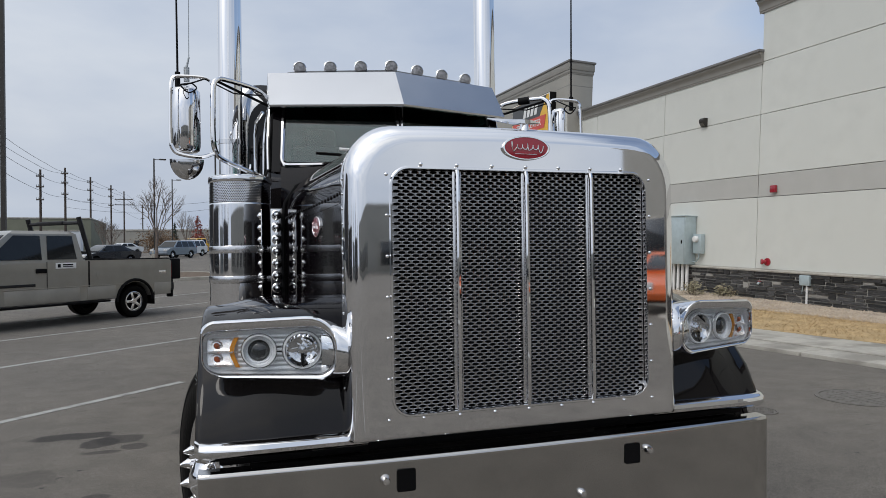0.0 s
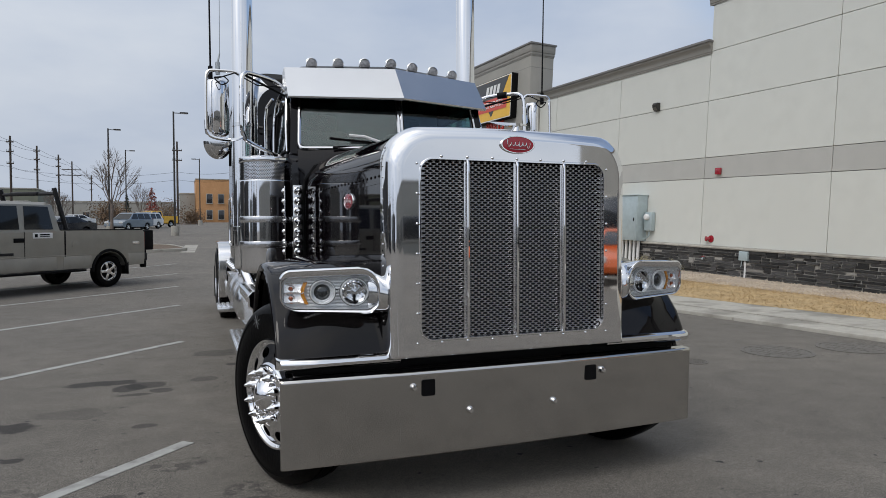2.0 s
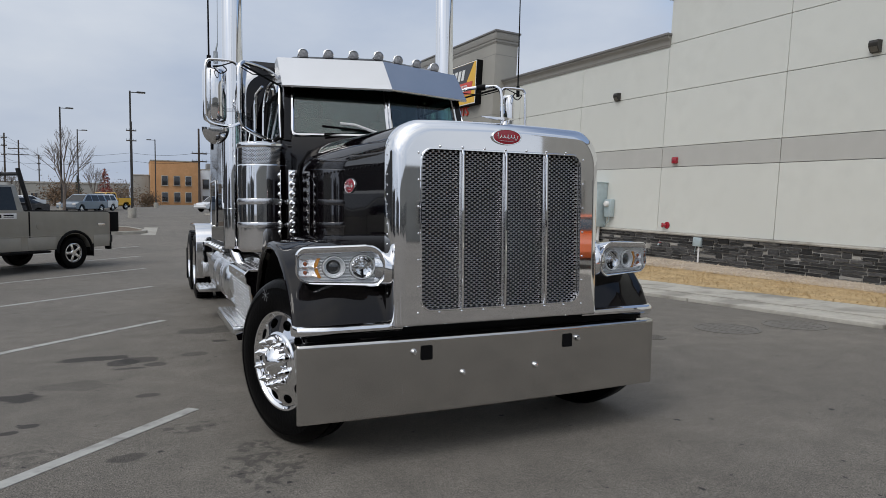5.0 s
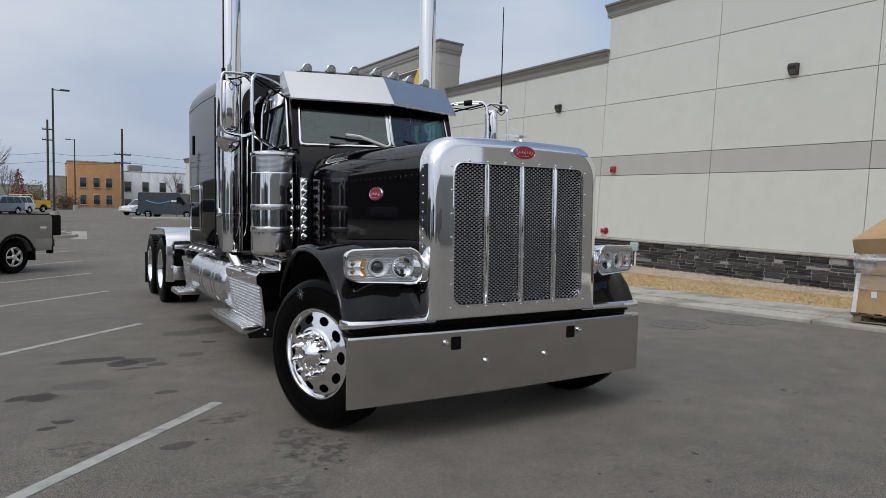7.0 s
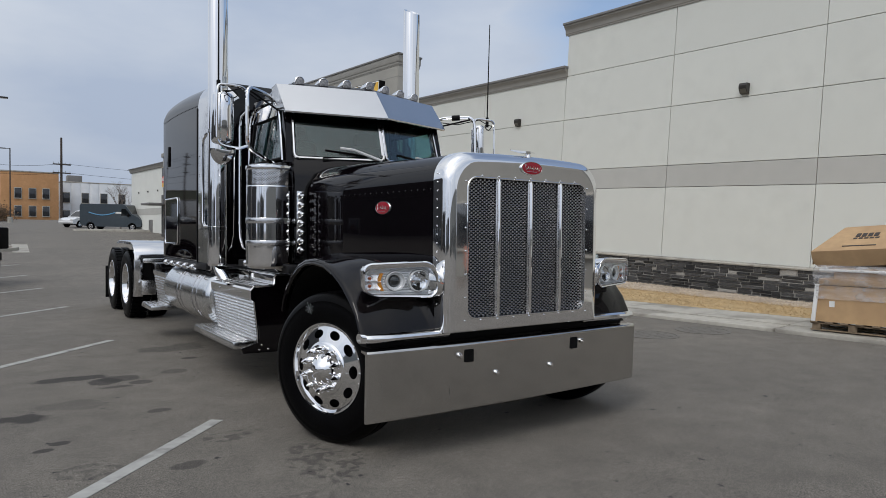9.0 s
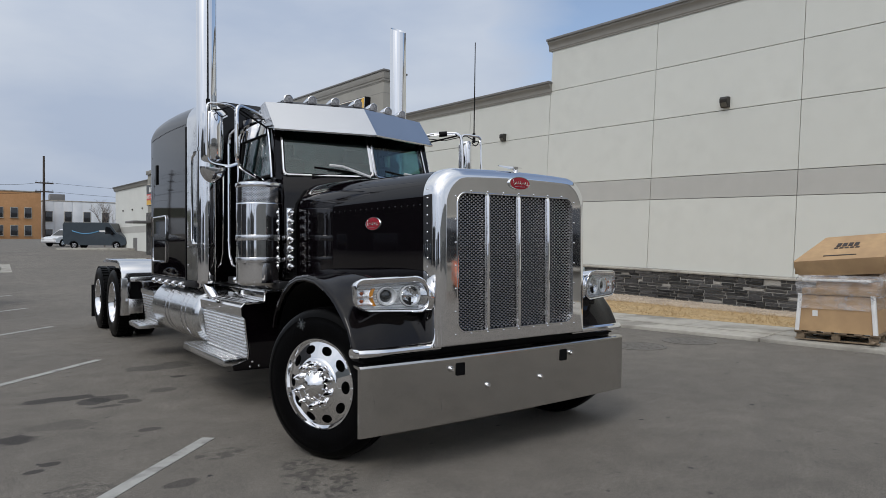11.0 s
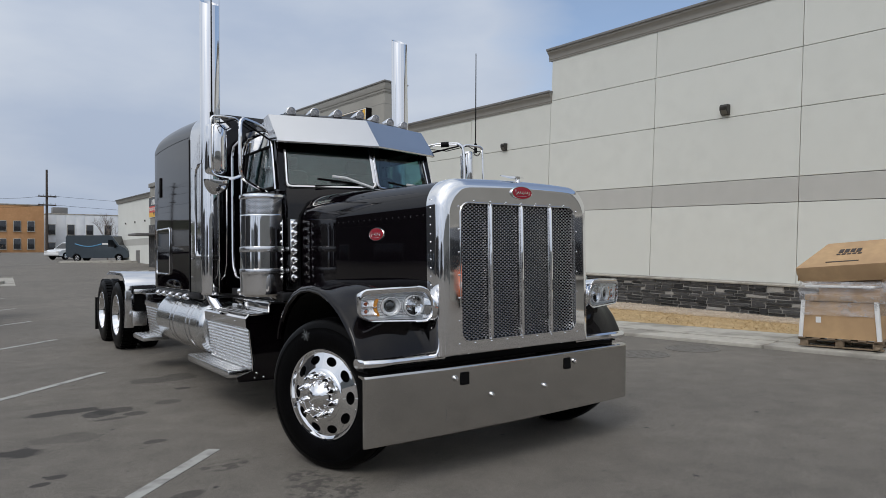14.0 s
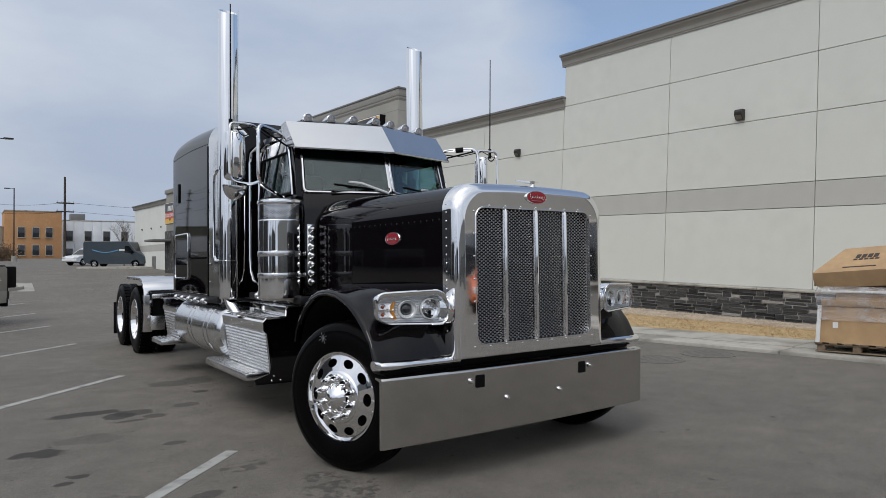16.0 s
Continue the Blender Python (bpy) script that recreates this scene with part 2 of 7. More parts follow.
M_TREAD = shader("tread_plate", (0.93, 0.93, 0.935), rough=0.24, metal=1.0, spread=0.08, scale=14.0, bump=0.15, bump_scale=90.0)
M_RUBBER = shader("tyre_rubber", (0.0022, 0.0022, 0.0025), rough=0.38, spec=0.06, spread=0.25, scale=6.0, bump=0.15, bump_scale=50.0)
M_BLACK = shader("black_plastic", (0.005, 0.005, 0.0055), rough=0.55, spec=0.1, spread=0.2, scale=9.0)
M_DARKMETAL = shader("dark_chassis_steel", (0.016, 0.016, 0.018), rough=0.55, metal=0.4, spread=0.3, scale=6.0)
M_GLASS = glass("window_glass", (0.60, 0.76, 0.75), face_on=0.085)
M_CLEAR = glass("clear_lens", (0.93, 0.94, 0.95))
M_AMBER = shader("amber_lens", (0.75, 0.30, 0.03), rough=0.2, coat=0.6, spread=0.1, scale=30.0)
M_RED = shader("red_enamel", (0.33, 0.012, 0.025), rough=0.25, coat=0.7, spread=0.08, scale=20.0)
M_INTERIOR = shader("cab_trim", (0.12, 0.18, 0.19), rough=0.8, spread=0.25, scale=10.0)
M_WALL = shader("wall_paint_grey", (0.625, 0.635, 0.592), rough=0.9, spread=0.035, scale=2.0, bump=0.25, bump_scale=130.0,
                second=(0.62, 0.63, 0.588), second_scale=0.5, vary=0.02)
M_BAND = shader("wall_band_grey", (0.46, 0.457, 0.43), rough=0.9, spread=0.03, scale=2.0, bump=0.2, bump_scale=130.0, vary=0.02)
M_TOWER = shader("tower_paint", (0.31, 0.30, 0.27), rough=0.9, spread=0.04, scale=2.0, bump=0.25, bump_scale=120.0, second=(0.28, 0.272, 0.245), second_scale=0.6)
M_JOINT = shader("joint_sealant", (0.24, 0.235, 0.22), rough=0.9, spread=0.1, scale=5.0)
M_VISOR = shader("satin_visor_steel", (0.60, 0.61, 0.63), rough=0.24, metal=1.0, spread=0.03, scale=3.0, rough_var=0.03)
M_CORNICE = shader("cornice_metal", (0.25, 0.24, 0.215), rough=0.55, spread=0.05, scale=3.0)
M_FLASH = shader("coping_metal", (0.17, 0.165, 0.16), rough=0.45, spread=0.05, scale=3.0)
M_STONE = shader("ledge_stone", (0.043, 0.042, 0.042), rough=0.85, spread=0.45, scale=11.0, bump=0.9, bump_scale=26.0, second=(0.17, 0.16, 0.145), second_scale=3.5, lo=0.55, hi=0.75, vary=0.75)
M_CONCRETE = shader("concrete", (0.40, 0.38, 0.335), rough=0.9, spread=0.10, scale=10.0, bump=0.5, bump_scale=80.0, second=(0.25, 0.235, 0.205), second_scale=1.7, lo=0.48, hi=0.66, vary=0.07)
M_GRAVEL = shader("pale_gravel", (0.48, 0.40, 0.31), rough=0.95, spread=0.35, scale=24.0, bump=0.9, bump_scale=34.0, second=(0.36, 0.30, 0.24), second_scale=1.6)
M_STRAW = shader("dry_grass", (0.50, 0.36, 0.19), rough=0.95, spread=0.25, scale=12.0, bump=0.7, bump_scale=50.0, second=(0.40, 0.29, 0.15), second_scale=2.2, vary=0.1)
M_LINE = shader("worn_line_paint", (0.37, 0.37, 0.35), rough=0.85, spread=0.12, scale=12.0, second=(0.2, 0.195, 0.185), second_scale=5.0, lo=0.52, hi=0.72)
M_GALV = shader("galvanised_steel", (0.42, 0.45, 0.47), rough=0.45, metal=0.6, spread=0.08, scale=7.0)
M_WHITE = shader("white_paint", (0.75, 0.75, 0.74), rough=0.35, spread=0.04, scale=6.0)
M_BRONZE = shader("dark_bronze_metal", (0.03, 0.027, 0.024), rough=0.5, spread=0.15, scale=8.0)

# ---- mesh helpers ----


class Shape:
    """Collects solids in one bmesh."""

    def __init__(self):
        self.bm = bmesh.new()

    def face(self, pts):
        return self.bm.faces.new([self.bm.verts.new(p) for p in pts])

    def box(self, c, s, bevel=0.0, turn=None, seg=2):
        d = bmesh.ops.create_cube(self.bm, size=1.0)["verts"]
        m = Matrix.Translation(c) @ (turn or Matrix()) @ Matrix.Diagonal((*s, 1))
        bmesh.ops.transform(self.bm, matrix=m, verts=d)
        if bevel > 0:
            es = list({e for v in d for e in v.link_edges})
            bmesh.ops.bevel(self.bm, geom=es, offset=bevel, segments=seg, affect="EDGES", profile=0.5)
        return self

    def loft(self, loops, closed=True, cap=True):
        rows = [[self.bm.verts.new(p) for p in lp] for lp in loops]
        n = len(rows[0])
        for a, b in zip(rows, rows[1:]):
            for i in range(n if closed else n - 1):
                j = (i + 1) % n
                self.bm.faces.new((a[i], a[j], b[j], b[i]))
        if cap and closed:
            self.bm.faces.new(rows[0][::-1])
            self.bm.faces.new(rows[-1])
        return self

    def cyl(self, p0, p1, r0, r1=None, seg=20, cap=True):
        r1 = r0 if r1 is None else r1
        p0, p1 = Vector(p0), Vector(p1)
        d = (p1 - p0).normalized()
        a = d.orthogonal().normalized()
        b = d.cross(a)
        ring = [(math.cos(6.283185307 * i / seg), math.sin(6.283185307 * i / seg)) for i in range(seg)]
        return self.loft([[p0 + r0 * (c * a + s * b) for c, s in ring], [p1 + r1 * (c * a + s * b) for c, s in ring]], cap=cap)

    def lathe(self, prof, origin, axis, seg=32, cap=False):
        """prof: (radius, height along axis)."""
        o, d = Vector(origin), Vector(axis).normalized()
        a = d.orthogonal().normalized()
        b = d.cross(a)
        loops = []
        for r, h in prof:
            loops.append([o + h * d + r * (math.cos(6.283185307 * i / seg) * a + math.sin(6.283185307 * i / seg) * b) for i in range(seg)])
        return self.loft(loops, cap=cap)

    def tube(self, pts, r, seg=10, cap=True, ring=False):
        pts = [Vector(p) for p in pts]
        n = len(pts)
        loops, a = [], None
        for i, p in enumerate(pts):
            if ring:
                d = (pts[(i + 1) % n] - pts[i - 1]).normalized()
            else:
                d = (pts[min(i + 1, n - 1)] - pts[max(i - 1, 0)]).normalized()
            a = d.orthogonal() if a is None else a - d * a.dot(d)
            a.normalize()
            b = d.cross(a)
            loops.append([p + r * (math.cos(6.283185307 * k / seg) * a + math.sin(6.283185307 * k / seg) * b) for k in range(seg)])
        if ring:
            loops.append(loops[0])
            return self.loft(loops, cap=False)
        return self.loft(loops, cap=cap)

    def ball(self, c, r, seg=16):
        r = (r, r, r) if isinstance(r, (int, float)) else r
        d = bmesh.ops.create_uvsphere(self.bm, u_segments=seg, v_segments=max(6, seg // 2), radius=1.0)["verts"]
        bmesh.ops.transform(self.bm, matrix=Matrix.Translation(c) @ Matrix.Diagonal((*r, 1)), verts=d)
        return self

    def prism(self, poly, a, b, axis="x", bevel=0.0):
        """Extrudes a flat outline from a to b along an axis. The outline holds the other two coordinates in order."""
        put = {"x": lambda p, t: (t, p[0], p[1]), "y": lambda p, t: (p[0], t, p[1]), "z": lambda p, t: (p[0], p[1], t)}[axis]
        n0 = len(self.bm.edges)
        self.loft([[put(p, a) for p in poly], [put(p, b) for p in poly]])
        if bevel > 0:
            self.bm.edges.ensure_lookup_table()
            es = [e for e in self.bm.edges[n0:] if e.calc_face_angle(0) > 0.5]
            bmesh.ops.bevel(self.bm, geom=es, offset=bevel, segments=3, affect="EDGES", profile=0.5)
        return self


def flow(pts, k=4):
    """A smooth line through the points."""
    p = [Vector(q) for q in pts]
    out = []
    for i in range(len(p) - 1):
        a, b, c, d = p[max(i - 1, 0)], p[i], p[i + 1], p[min(i + 2, len(p) - 1)]
        for q in range(k):
            t = q / k
            out.append(0.5 * (2 * b + (c - a) * t + (2 * a - 5 * b + 4 * c - d) * t * t + (3 * b - a - 3 * c + d) * t ** 3))
    return out + [p[-1]]


def mesh_of(name, shape, material, sharp=32):
    bm = shape.bm if isinstance(shape, Shape) else shape
    bmesh.ops.recalc_face_normals(bm, faces=bm.faces)
    me = bpy.data.meshes.new(name)
    bm.to_mesh(me)
    bm.free()
    me.materials.append(material)
    me.polygons.foreach_set("use_smooth", [True] * len(me.polygons))
    me.set_sharp_from_angle(angle=radians(sharp))
    return me


def part(name, shape, material, parent, label="", sharp=32):
    ob = new(name, mesh_of(name, shape, material, sharp))
    ob.parent = parent
    return tagged(ob, label)


def thing(name, m, label, category, group="", kind=""):
    ob = new(name)
    ob.empty_display_size = 0.2
    ob.matrix_basis = m
    return tagged(ob, label, category, group, kind)


def single(name, shape, material, m, label, category="", group="", kind="", sharp=32):
    ob = new(name, mesh_of(name, shape, material, sharp))
    ob.matrix_basis = m
    return tagged(ob, label, category, group, kind)


def again(name, data, parent, m=None, label=""):
    """One more part on mesh data that exists."""
    ob = new(name, data)
    ob.parent = parent
    if m is not None:
        ob.matrix_basis = m
    return tagged(ob, label)


def rrect(hw, hh, r, k=6, cx=0.0, cy=0.0):
    """A rounded rectangle, counter-clockwise from the lower right corner. r: one radius, or four (lower right, upper right, upper left, lower left)."""
    rs = (r,) * 4 if isinstance(r, (int, float)) else r
    out = []
    for q, (sx, sy) in enumerate(((1, -1), (1, 1), (-1, 1), (-1, -1))):
        for i in range(k + 1):
            t = radians(-90 + 90 * q + 90 * i / k)
            out.append((cx + sx * (hw - rs[q]) + rs[q] * math.cos(t), cy + sy * (hh - rs[q]) + rs[q] * math.sin(t)))
    return out


def blend(a, b, t):
    return a + (b - a) * t


def ease(t):
    t = min(1.0, max(0.0, t))
    return t * t * (3 - 2 * t)


def ground_z(y):
    """The lot is level round the truck and climbs gently behind it."""
    if y < 13:
        return 0.0
    if y < 28:
        return 0.0011 * (y - 13) ** 2
    return 0.2475 + 0.032 * (y - 28) if y < 62 else 1.3355 + 0.023 * (y - 62)


# ---- ground ----
def make_ground():
    bm = bmesh.new()
    xs = [-900, -400, -160, -80, -40, -20, -10, -5, 0, 5, 10.6, 11.4, 20, 40, 80, 160, 400, 900]
    ys = [-900, -300, -100, -50, -25, -10, 0, 6, 13, 14, 15, 16, 17, 18, 19, 20, 21, 22, 23, 24, 25, 26, 27, 28, 40, 55, 62, 75, 100, 130, 170, 300, 900]
    rows = [[bm.verts.new((x, y, ground_z(min(y, 170)) - (0.9 if x > 11 and y < 14 else 0.0))) for x in xs] for y in ys]
    for a, b in zip(rows, rows[1:]):
        for i in range(len(xs) - 1):
            bm.faces.new((a[i], a[i + 1], b[i + 1], b[i]))
    return single("ground", bm, M_ASPHALT, pose(0, 0, 0), "worn grey asphalt of a parking lot with oil drips", "ground", kind="structure")


make_ground()


def line(x0, y0, x1, y1, w=0.1):
    sh = Shape()
    d = Vector((x1 - x0, y1 - y0, 0))
    n = Vector((-d.y, d.x, 0)).normalized() * w / 2
    k = max(2, int(d.length / 0.6))
    a = [Vector((blend(x0, x1, i / k), blend(y0, y1, i / k), 0)) for i in range(k + 1)]
    sh.loft([[(p.x + s * n.x, p.y + s * n.y, ground_z(p.y) + 0.004 + h) for s, h in ((1, 0), (-1, 0), (-1, -0.02), (1, -0.02))] for p in a])
    return single("parking_line", sh, M_LINE, pose(0, 0, 0), "worn white painted parking line on the asphalt", "parking line", "parking lines", kind="structure")


for i, y in enumerate((-0.4, 4.03, 8.4, 12.9, 17.3, 21.6, 26.0)):
    line(-0.39, y, -0.39 - 5.5 * math.cos(radians(44.5)), y - 5.5 * math.sin(radians(44.5)))
line(-6, 56, 9, 58.5, 0.25)

# ---- the dealership building: its wall frame runs along the street side of the lot ----
# local y runs along the wall, local -x faces the lot; the lot falls away a little against the building's own plumb and level
WALL = pose(14.1, 8.48, -0.1, 0, 0, 0.77) @ pose(0, 0, 0, 1.8, 0, 0) @ pose(0, 0, 0, 0, 2.0, 0)
EDGE = pose(14.65, 8.34, 0, 0, 0, 4.475)      # the kerb line and the far wing follow the street
LOW_END, TOWER_A, TOWER_B, WALL_END = 6.04, 15.6, 25.0, 56.1


def make_building():
    b = thing("dealership_building", WALL, "long light-grey panel-clad dealership building with dark cornices and a stone base", "building", kind="structure")
    core = Shape()
    core.box((4.1, 0.0 + (LOW_END - 16) / 2, 3.45), (8, LOW_END + 16, 8.9))
    part("wall_high", core, M_JOINT, b, "tall grey wall core")
    core = Shape()
    core.box((4.1, (LOW_END + TOWER_A) / 2 + 0.4, 2.75), (8, TOWER_A - LOW_END + 0.8, 7.7))
    part("wall_low", core, M_JOINT, b)
    # cladding panels
    cols_hi = [LOW_END - 4.06 * i for i in range(6)]
    cols_lo = [LOW_END + 4.12 * i for i in range(3)] + [TOWER_A]
    for cols, top in ((cols_hi, 7.97), (cols_lo, 6.56)):
        rows = [(0.88, 2.842, M_WALL), (2.858, 3.462, M_BAND), (3.478, 5.137, M_WALL), (5.153, 6.592, M_WALL)]
        if top > 7:
            rows.append((6.608, top, M_WALL))
        for i in range(len(cols) - 1):
            a, c = sorted((cols[i], cols[i + 1]))
            for z0, z1, mat in rows:
                sh = Shape()
                sh.box((0.085, (a + c) / 2, (z0 + z1) / 2), (0.05, c - a - 0.015, z1 - z0), 0.004, seg=1)
                part("panel", sh, mat, b)

    def cornice(y0, y1, top, x0=0.06, h=0.40, out=0.17):
        prof = [(0.14, 0.02), (-0.012, 0.02), (-0.012, 0.0), (-0.03, 0.0), (-0.034, 0.045), (-0.05, 0.06), (-0.052, 0.13), (-0.07, 0.2), (-out + 0.03, h - 0.13), (-out + 0.02, h - 0.07), (0.14, h - 0.07)]
        sh = Shape()
        sh.prism([(x0 + x, top - h + z) for x, z in prof], y0, y1, "y")
        part("cornice", sh, M_CORNICE, b, "dark taupe metal cornice")
        sh = Shape()
        sh.box((x0 + 0.2 - out / 2, (y0 + y1) / 2, top - 0.036), (0.44 + out, y1 - y0 + 0.04, 0.072), 0.006)
        part("coping", sh, M_FLASH, b)

    cornice(-16, LOW_END + 0.12, 8.35)
    cornice(LOW_END - 0.04, TOWER_A, 6.93)
    # stub of the tall block's flank above the low roof
    sh = Shape()
    sh.box((4.1, LOW_END + 0.02, 7.25), (7.9, 0.06, 1.4))
    part("flank", sh, M_WALL, b)
    # entrance tower
    sh = Shape()
    sh.box((0.06, (TOWER_A + TOWER_B) / 2, 3.75), (1.12, TOWER_B - TOWER_A, 9.5), 0.01)
    part("tower", sh, M_TOWER, b, "taupe entrance tower with a sign")
    for z in (7.98, 5.4):
        sh = Shape()
        sh.box((0.06, (TOWER_A + TOWER_B) / 2, z), (1.126, TOWER_B - TOWER_A + 0.006, 0.02))
        part("joint", sh, M_JOINT, b)
    sh = Shape()
    for k, (grow, z0, z1) in enumerate(((0.015, 8.45, 8.50), (0.03, 8.50, 8.62), (0.05, 8.62, 8.94))):
        sh.box((0.06, (TOWER_A + TOWER_B) / 2, (z0 + z1) / 2), (1.12 + 2 * grow, TOWER_B - TOWER_A + 2 * grow, z1 - z0), 0.012)
    part("tower_cornice", sh, M_CORNICE, b, "stepped taupe cornice")
    sh = Shape()
    sh.box((0.06, (TOWER_A + TOWER_B) / 2, 8.975), (1.30, TOWER_B - TOWER_A + 0.18, 0.08), 0.01)
    part("tower_coping", sh, M_FLASH, b)
    return b


building = make_building()


def make_wing():
    """The street front beyond the tower, with a second tower, a stone pier and a canopy."""
    b = thing("dealership_wing", EDGE, "pale far wing of the dealership with a taupe entrance tower", "building", kind="structure")
    y0, y1 = TOWER_B, WALL_END
    mid = (y0 + y1) / 2
    part("wall_far", Shape().box((4.3, mid, 3.3), (8, y1 - y0, 6.6)), shader("far_wall_paint", (0.70, 0.71, 0.67), rough=0.9, spread=0.03, scale=1.0), b, "pale far wall")
    part("band_far", Shape().box((0.296, mid, 3.0), (0.02, y1 - y0, 0.55)), M_BAND, b)
    sh = Shape()
    sh.prism([(0.3, 6.55), (0.2, 6.58), (0.14, 6.82), (0.12, 6.87), (0.5, 6.87)], y0, y1 + 0.15, "y")
    part("cornice_far", sh, M_CORNICE, b)
    part("coping_far", Shape().box((0.4, mid, 6.905), (0.66, y1 - y0 + 0.36, 0.07), 0.006), M_FLASH, b)
    part("tower_far", Shape().box((-0.4, 40.3, 3.4), (2.0, 3.4, 6.8), 0.02), M_TOWER, b, "far entrance tower")
    part("tower_far_cornice", Shape().box((-0.4, 40.3, 6.9), (2.2, 3.6, 0.3), 0.03), M_CORNICE, b)
    part("stone_pier", Shape().box((-0.45, 40.3, 2.0), (2.1, 3.5, 4.0), 0.02), M_STONE, b, "dark stone pier")
    part("canopy", Shape().box((-2.0, 41.6, 3.3), (1.6, 1.9, 0.16), 0.03), M_FLASH, b, "dark flat entrance canopy")
    for y in (46.0, 50.5):
        part("far_door", Shape().box((0.29, y, 1.25), (0.03, 1.0, 2.1), 0.004), M_FLASH, b)
    return b


make_wing()

# ---- kerb, walk, verge ----
def strip(name, x0, x1, y0, y1, z0, z1, mat, label, cat, bevel=0.02):
    sh = Shape()
    sh.box(((x0 + x1) / 2, (y0 + y1) / 2, (z0 + z1) / 2), (x1 - x0, y1 - y0, z1 - z0), bevel)
    return single(name, sh, mat, EDGE, label, cat, kind="structure")


KERB_X = -7.1
for i in range(13):
    y0 = -16 + 3.05 * i
    strip("kerb", KERB_X, KERB_X + 0.55, y0 + 0.008, y0 + 3.042, -0.1, 0.06, M_CONCRETE, "pale concrete kerb slab with weathered edges", "kerb", 0.03)
for i in range(26):
    y0 = -16 + 1.525 * i
    strip("pavement", KERB_X + 0.56, KERB_X + 1.62, y0 + 0.006, y0 + 1.519, -0.1, 0.075, M_CONCRETE, "pale concrete walk slab beside the kerb", "pavement", 0.012)
TO_EDGE = EDGE.inverted() @ WALL
VERGE_X = KERB_X + 1.62


def verge_at(u, y):
    """A place on the bank: u from 0 at the pavement to 1 at the foot of the wall, y along the kerb."""
    a = Vector((VERGE_X, y, 0.08))
    b = TO_EDGE @ Vector((0.02, y, 0.04))
    b.y = y
    return a.lerp(b, u)


def bank(name, u0, u1, mat, label, cat, lift=0.0):
    sh = Shape()
    ys = [-16 + 1.0 * k for k in range(32)]
    rows = []
    for y in ys:
        rows.append([verge_at(u, y) + Vector((0, 0, lift + (0.012 * math.sin(3.1 * y + 9 * u) if 0.02 < u < 0.98 else 0))) for u in [blend(u0, u1, k / 6) for k in range(7)]] +
                    [verge_at(u1, y) + Vector((0, 0, -0.5)), verge_at(u0, y) + Vector((0, 0, -0.5))])
    sh.loft(rows)
    return single(name, sh, mat, EDGE, label, cat, kind="structure")


bank("dry_verge", 0.0, 0.62, M_STRAW, "straw-coloured winter grass verge along the wall", "grass")
bank("gravel_bed", 0.6, 1.02, M_GRAVEL, "pale pink gravel bed at the foot of the wall", "gravel", 0.012)

# ---- the truck ----
TRUCK = pose(1.215, 2.33, 0, 0, 0, -1.4)      # local -y is its front, local x across, local y = 0 at the grille
truck = thing("semi_truck", TRUCK, "black bonneted semi truck with chrome grille, tall exhausts and sleeper", "truck")


def flip(pts, s):
    return [(s * x, y, z) for x, y, z in pts]


# grille surround: sheet-metal crown with a rounded opening
def crown_loop(off, y):
    hw, top, bot = 0.700 - off, 1.955 - off, 0.79 + off * 0.3
    pts = rrect(hw, (top - bot) / 2, (0.012, 0.175, 0.175, 0.012), 9, 0, (top + bot) / 2)
    out = []
    for i, (x, z) in enumerate(pts):
        out.append((x, y, z + (0.022 * (1 - (x / hw) ** 2) if z > 1.6 else 0)))
        if i == 19:
            for k in range(1, 8):
                xx = blend(pts[19][0], pts[20][0], k / 8)
                out.append((xx, y, top + 0.022 * (1 - (xx / hw) ** 2)))
    return out


def opening_loop(grow, y):
    pts = rrect(0.535 + grow, 0.452 + grow, 0.065 + grow, 9, 0, 1.342)
    out = []
    for i, (x, z) in enumerate(pts):
        out.append((x, y, z))
        if i == 19:
            for k in range(1, 8):
                out.append((blend(pts[19][0], pts[20][0], k / 8), y, pts[19][1]))
    return out


grille = Shape()
grille.loft([crown_loop(0.0, 0.16), crown_loop(0.0, 0.075), crown_loop(0.006, 0.045), crown_loop(0.022, 0.018), crown_loop(0.045, 0.004), crown_loop(0.066, 0.0), crown_loop(0.072, 0.0),
             opening_loop(0.02, 0.0), opening_loop(0.012, 0.0), opening_loop(0.008, -0.006), opening_loop(0.002, -0.006), opening_loop(0.0, 0.0), opening_loop(0.0, 0.035)], cap=False)
grille = part("grille", grille, M_CHROME, truck, "chrome grille surround with oval-punched mesh")
sh = Shape()
sh.box((0, 0.30, 1.34), (1.3, 0.03, 1.05))
part("radiator", sh, M_BLACK, truck)


M_MESH = shader("punched_steel", (0.40, 0.40, 0.405), rough=0.22, metal=1.0, spread=0.06, scale=8.0)


